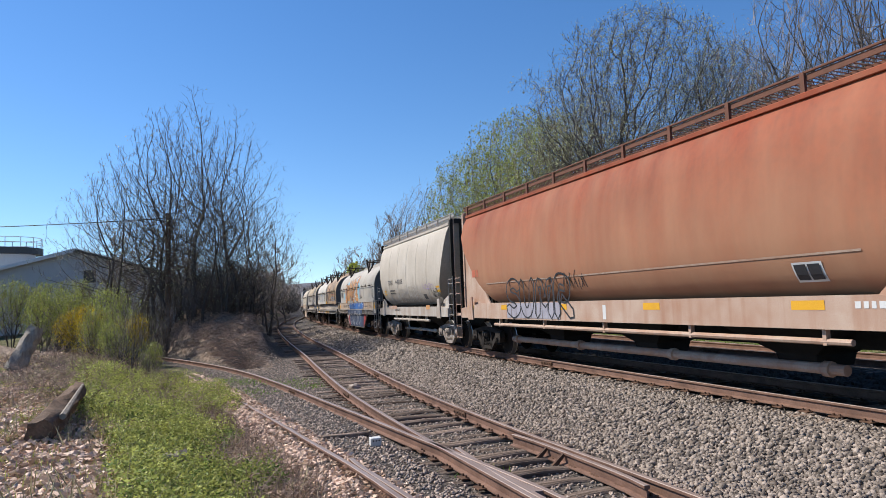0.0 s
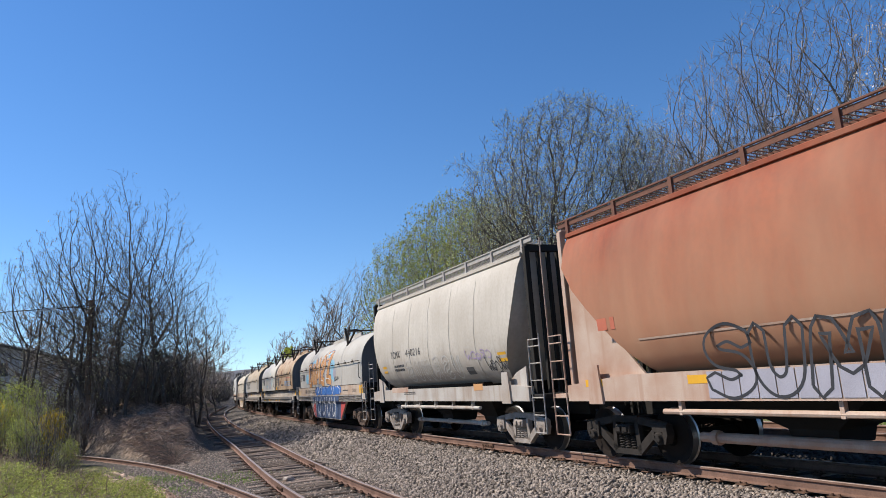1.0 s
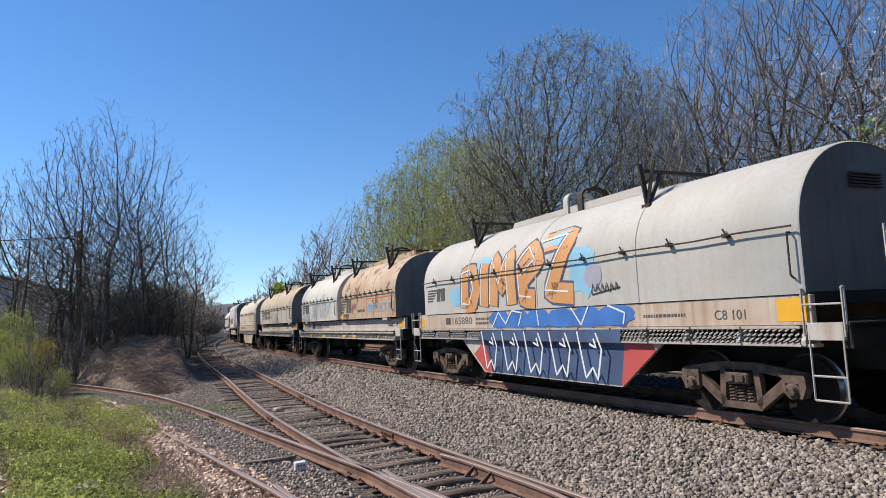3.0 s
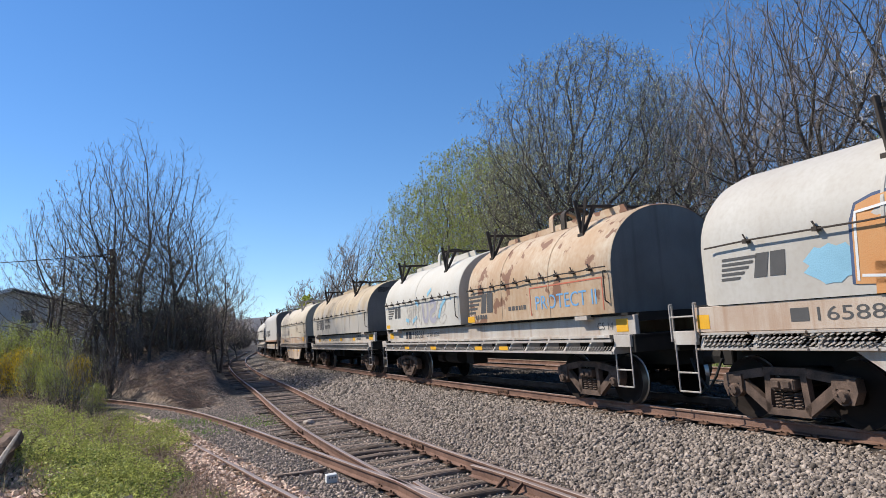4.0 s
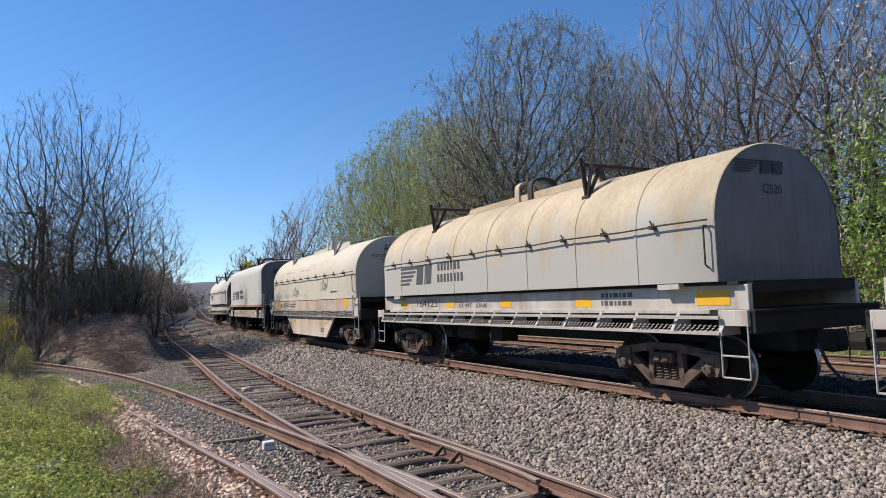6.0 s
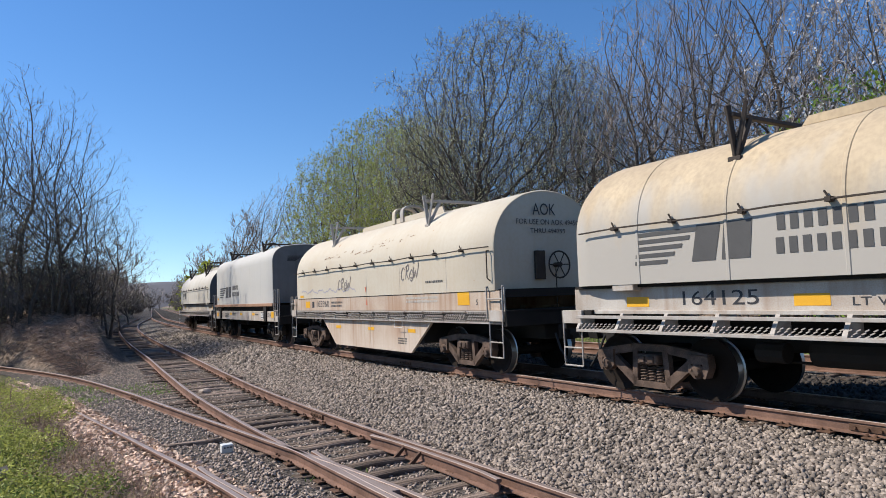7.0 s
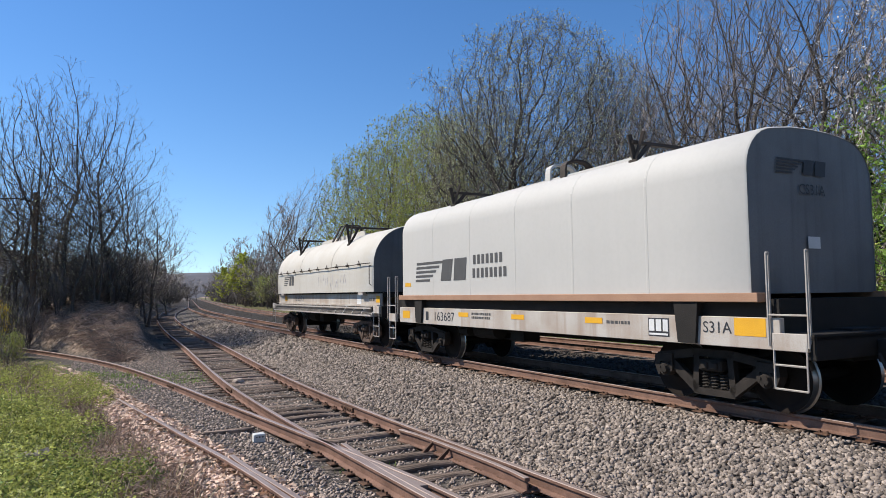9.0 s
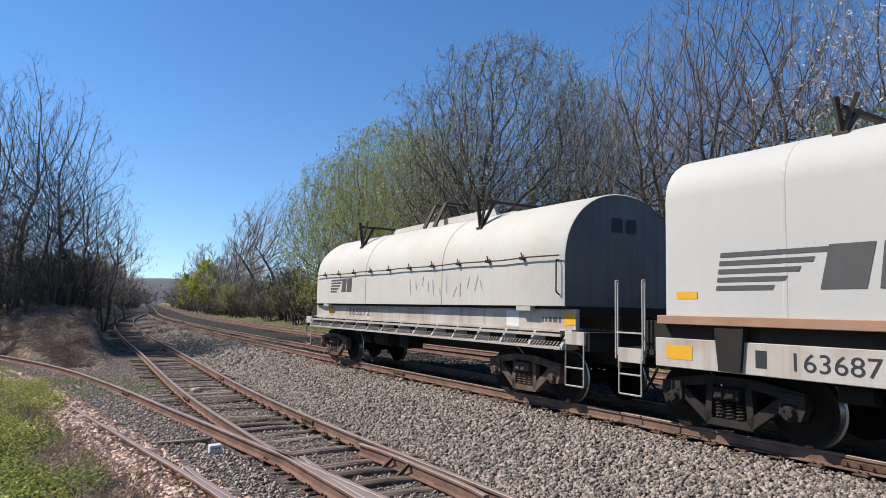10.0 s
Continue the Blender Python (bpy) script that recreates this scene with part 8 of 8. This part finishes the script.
def build_cover():
    rng = np.random.default_rng(21)
    # ballast shoulder of the main line, nearest stretch dense
    x, y = scatter(46000, lambda y: line_x(y) - 4.0, lambda y: line_x(y) - 0.85, 3.2, 24, rng, lambda x, y: off_rails(x, y) & ((x < line_x(y) - 1.25) | (rng.random(len(x)) < 0.4)), 1.7)
    z = ground_z(x, y) + rng.uniform(-0.010, 0.022, len(x))
    stones("ballast", "loose grey angular ballast stones", x, y, z, 0.060, rng, M_STONE)
    x, y = scatter(8000, lambda y: line_x(y) - 4.2, lambda y: line_x(y) - 0.85, 24, 62, rng, off_rails, 1.3)
    stones("ballast", "loose grey angular ballast stones", x, y, ground_z(x, y) + 0.01, 0.10, rng, M_STONE)
    # stones between the lines share the bed's painted train shade
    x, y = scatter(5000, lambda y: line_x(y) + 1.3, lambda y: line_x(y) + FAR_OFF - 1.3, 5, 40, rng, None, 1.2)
    stones("track_gravel", "dark gravel between the two lines, train shade in its colour", x, y, ground_z(x, y) + 0.01, 0.09, rng, M_BEDSHADE)
    # darker gravel round the siding and the spur
    x, y = scatter(24000, lambda y: np.maximum(spur_x(y) - 1.4, siding_x(y) - 4.5), lambda y: siding_x(y) + 1.9, 5.5, 30, rng, off_rails, 1.6)
    z = ground_z(x, y)
    on_ties = (np.abs(x - siding_x(y)) < 1.2) & (rng.random(len(x)) < 0.45)
    k = ~on_ties
    stones("track_gravel", "dusty brown gravel round the siding", x[k], y[k], z[k] + 0.004, 0.042, rng, M_CINDER)
    # dead leaves and chips along the foot of the bank
    x, y = scatter(15000, lambda y: spur_x(y) - 2.4, lambda y: spur_x(y) - 0.45, 5, 22, rng, None, 1.3)
    v, f = leaves(np.stack([x, y, ground_z(x, y) + 0.02], -1), 0.045, rng, 0.012, 1, 0.75)
    tagged(new("leaf_litter", raw_mesh("leaf_litter", v, f, M_LEAF)), "dead brown leaves and chips along the bank", "leaf litter", kind="stuff")
    x, y = scatter(16000, lambda y: spur_x(y) - 7.5, lambda y: spur_x(y) - 2.5, 5, 30, rng, None, 1.2)
    v, f = leaves(np.stack([x, y, ground_z(x, y) + 0.02], -1), 0.05, rng, 0.015, 1, 0.75)
    tagged(new("leaf_litter", raw_mesh("leaf_litter", v, f, M_LEAF)), "dead brown leaves on the rough turf", "leaf litter", kind="stuff")

    # pale chips along the spur's buried rail
    x, y = scatter(2600, lambda y: spur_x(y) - 1.25, lambda y: spur_x(y) - 0.55, 6, 24, rng, off_rails, 1.2)
    stones("stone_chips", "pale pinkish chips along the buried rail", x, y, ground_z(x, y) + 0.012, 0.055, rng, M_CHIP)

    # pale rubble and litter on the bare lot beyond the bank
    x, y = scatter(1600, lambda y: spur_x(y) - 7.5, lambda y: spur_x(y) - 3.7, 6, 19, rng, None, 1.1)
    stones("stone_chips", "pale rubble on the bare lot", x, y, ground_z(x, y) + 0.012, 0.075, rng, M_CHIP)

    x, y = scatter(12000, lambda y: spur_x(y) - 6.5, lambda y: spur_x(y) - 3.0, 5.5, 19, rng, None, 1.1)
    v, f = leaves(np.stack([x, y, ground_z(x, y) + 0.02], -1), 0.06, rng, 0.015, 1, 0.75)
    tagged(new("leaf_litter", raw_mesh("leaf_litter", v, f, M_LEAF)), "dead leaves and bark on the bare lot", "leaf litter", kind="stuff")
    # low green plants in clumps on the bank
    def patchy(x, y, s=0.9, lo=0.0):
        return np.sin(x * 2.3 * s + 1.3 * np.sin(y * 1.1 * s)) + np.sin(y * 1.9 * s + 1.7 * np.sin(x * 1.3 * s)) > lo
    def mounds(n, x0, x1, y0, y1, lo, per, size, mat, label, bias=1.25, high=0.48):
        """Leafy plants in low domes with gaps between them."""
        cx, cy = scatter(n, x0, x1, y0, y1, rng, lambda x, y: patchy(x, y, 1.3, lo), bias)
        r = rng.uniform(0.14, 0.42, len(cx))
        h = high * rng.uniform(0.25, 1.0, len(cx)) ** 1.3
        i = np.repeat(np.arange(len(cx)), (per * (r / 0.3) ** 2).astype(int))
        a, u = rng.uniform(0, 2 * np.pi, len(i)), rng.random(len(i))
        k = 0.72 + 0.34 * rng.random(len(i))
        x, y = cx[i] + r[i] * np.sqrt(1 - u * u) * np.cos(a) * k, cy[i] + r[i] * np.sqrt(1 - u * u) * np.sin(a) * k
        v, f = leaves(np.stack([x, y, ground_z(x, y) + 0.02 + h[i] * u * k], -1), size, rng, 0.012, 1, 0.35)
        tagged(new("ground_cover", raw_mesh("ground_cover", v, f, mat)), label, "ground cover", kind="stuff")

    def green_edge(y):
        return spur_x(y) - 1.85 + 0.8 * step(y, 14, 19) + 0.25 * np.sin(y * 2.1)
    mounds(820, lambda y: spur_x(y) - 3.4 - 0.8 * step(y, 10, 14), green_edge, 4.2, 22, -0.75, 170, 0.022, M_IVY, "low yellow green leafy plants on the bank", 1.05)
    mounds(300, lambda y: spur_x(y) - 3.3 - 0.6 * step(y, 10, 14), green_edge, 4.2, 15, -0.8, 170, 0.025, M_DEEP, "deep green leafy plants on the bank", 1.5, 0.26)
    mounds(120, lambda y: spur_x(y) - 2.2, lambda y: spur_x(y) - 0.9, 15.5, 24, -0.3, 150, 0.024, M_IVY, "low green plants beside the spur", 1.0)
    mounds(90, lambda y: spur_x(y) - 8.5, lambda y: spur_x(y) - 4.2, 7, 24, 0.2, 120, 0.024, M_IVY, "scattered weeds on the bare lot", 1.2, 0.16)

    # grass blades, green and dry
    def blades(name, label, x, y, h, mat, lean=0.35):
        n = len(x)
        z = ground_z(x, y) - 0.01
        a = rng.uniform(0, 2 * np.pi, n)
        hh = h * rng.uniform(0.5, 1.2, n)
        w = 0.006 + 0.004 * rng.random(n)
        b = np.stack([x, y, z], -1)
        s = np.stack([np.cos(a), np.sin(a), np.zeros(n)], -1)
        ld = rng.normal(0, lean, (n, 2))
        t = b + np.stack([ld[:, 0] * hh, ld[:, 1] * hh, hh], -1)
        V = np.stack([b - s * w[:, None], b + s * w[:, None], t + s * 0.001, t - s * 0.001], 1).reshape(-1, 3)
        F = (np.arange(n) * 4)[:, None] + np.array([[0, 1, 2, 3]])
        tagged(new(name, raw_mesh(name, V, F, mat)), label, "grass", kind="stuff")
    x, y = scatter(12000, lambda y: spur_x(y) - 10, lambda y: spur_x(y) - 2.0, 4.2, 26, rng, lambda x, y: patchy(x, y, 0.7, -0.9), 1.4)
    blades("grass", "rough green grass on the bank", x, y, 0.11, M_IVY)
    x, y = scatter(10000, lambda y: spur_x(y) - 7, lambda y: spur_x(y) - 1.2, 5, 30, rng, lambda x, y: ~patchy(x, y, 0.6, 0.5), 1.1)
    blades("grass", "dry straw-coloured grass on the bank", x, y, 0.26, M_STRAW, 0.6)
    x, y = scatter(9000, lambda y: line_x(y) + FAR_OFF + 2.6, lambda y: line_x(y) + FAR_OFF + 8, 2, 60, rng, None, 1.3)
    blades("grass", "spring grass beyond the far line", x, y, 0.40, M_FRESH)
    for n, cxx, cyy, sx, sy in ((900, -0.6, 20.8, 1.1, 0.6), (700, -2.2, 20.0, 0.8, 1.5), (160, 2.55, 8.7, 0.15, 0.15), (200, 0.8, 19.5, 0.3, 0.3), (260, -0.9, 18.0, 0.5, 0.4)):
        x, y = cxx + rng.normal(0, sx, n), cyy + rng.normal(0, sy, n)
        blades("grass", "small green tuft of grass between the rails", x, y, 0.09, M_FRESH)

    # dead canes and brush heaped on the mound
    def heap(n, place, length, rad, label, mat, seed, tilt=0.5, lift=0.25):
        rr = np.random.default_rng(seed)
        x, y = place(n, rr)
        n = len(x)
        z = ground_z(x, y) + rr.random(n) * lift
        d = rr.normal(0, 1, (n, 3))
        d[:, 2] = np.abs(d[:, 2]) * tilt
        d /= np.linalg.norm(d, axis=1)[:, None]
        L = length * rr.uniform(0.4, 1.2, n)
        a = np.stack([x, y, z], -1)
        mid = a + d * (L * 0.5)[:, None] + rr.normal(0, 0.06, (n, 3))
        b = mid + d * (L * 0.5)[:, None] - np.array([0, 0, 1]) * (L * 0.18)[:, None]
        segs = [(tuple(p), tuple(q), rad, rad * 0.8) for p, q in zip(a, mid)] + [(tuple(p), tuple(q), rad * 0.8, rad * 0.4) for p, q in zip(mid, b)]
        v, f = tubes(segs, 3)
        tagged(new("brush_heap", raw_mesh("brush_heap", v, f, mat)), label, "brush", kind="stuff")

    def on_mound(n, rr):
        y = 26.5 + 18 * rr.random(n) ** 1.2
        lo, hi = np.maximum(spur_x(y) + 1.9, siding_x(y) - 8), siding_x(y) - 2.8
        k = hi - lo > 0.3
        y, lo, hi = y[k], lo[k], hi[k]
        return lo + (hi - lo) * rr.random(len(y)), y
    heap(9000, on_mound, 0.5, 0.009, "tangle of dead brown canes on the mound", M_BRUSH, 5, 0.12, 0.06)
    heap(420, on_mound, 1.0, 0.014, "dark dead branches on the mound", M_TWIGDARK, 6, 0.4, 0.1)

    def on_bank(n, rr):
        y = 14 + 14 * rr.random(n)
        return spur_x(y) - 1.5 - 4.5 * rr.random(n) ** 1.2, y
    heap(1800, on_bank, 0.7, 0.007, "dead canes and brambles on the bank", M_BRUSH, 7, 0.9, 0.15)

    def near_bank(n, rr):
        y = 5 + 12 * rr.random(n)
        return spur_x(y) - 1.15 - 1.1 * rr.random(n), y
    heap(2600, near_bank, 0.36, 0.006, "thin dead stems on the foot of the bank", M_BRUSH, 8, 0.6, 0.06)


build_cover()


# ---------------------------------------------------------------- what moves
def travelled(t):
    """Metres that the train has rolled towards the camera after t seconds."""
    return 9.2574 * t + 0.10828 * t * t - 0.004207 * t ** 3


def motions():
    for car, u in CARS:
        rows = []
        for k in range(41):
            t = k * 0.25
            x, y, yaw = on_line(u - travelled(t))
            rows.append((t, pose(x, y, 0, 0, 0, yaw)))
        walk(car, rows)
    for ws, place in WHEELSETS:
        rows = []
        for k in range(151):
            t = k / 15
            rows.append((t, Matrix.Translation(place) @ Matrix.Rotation(travelled(t) / 0.459, 4, "X")))
        walk(ws, rows)


motions()
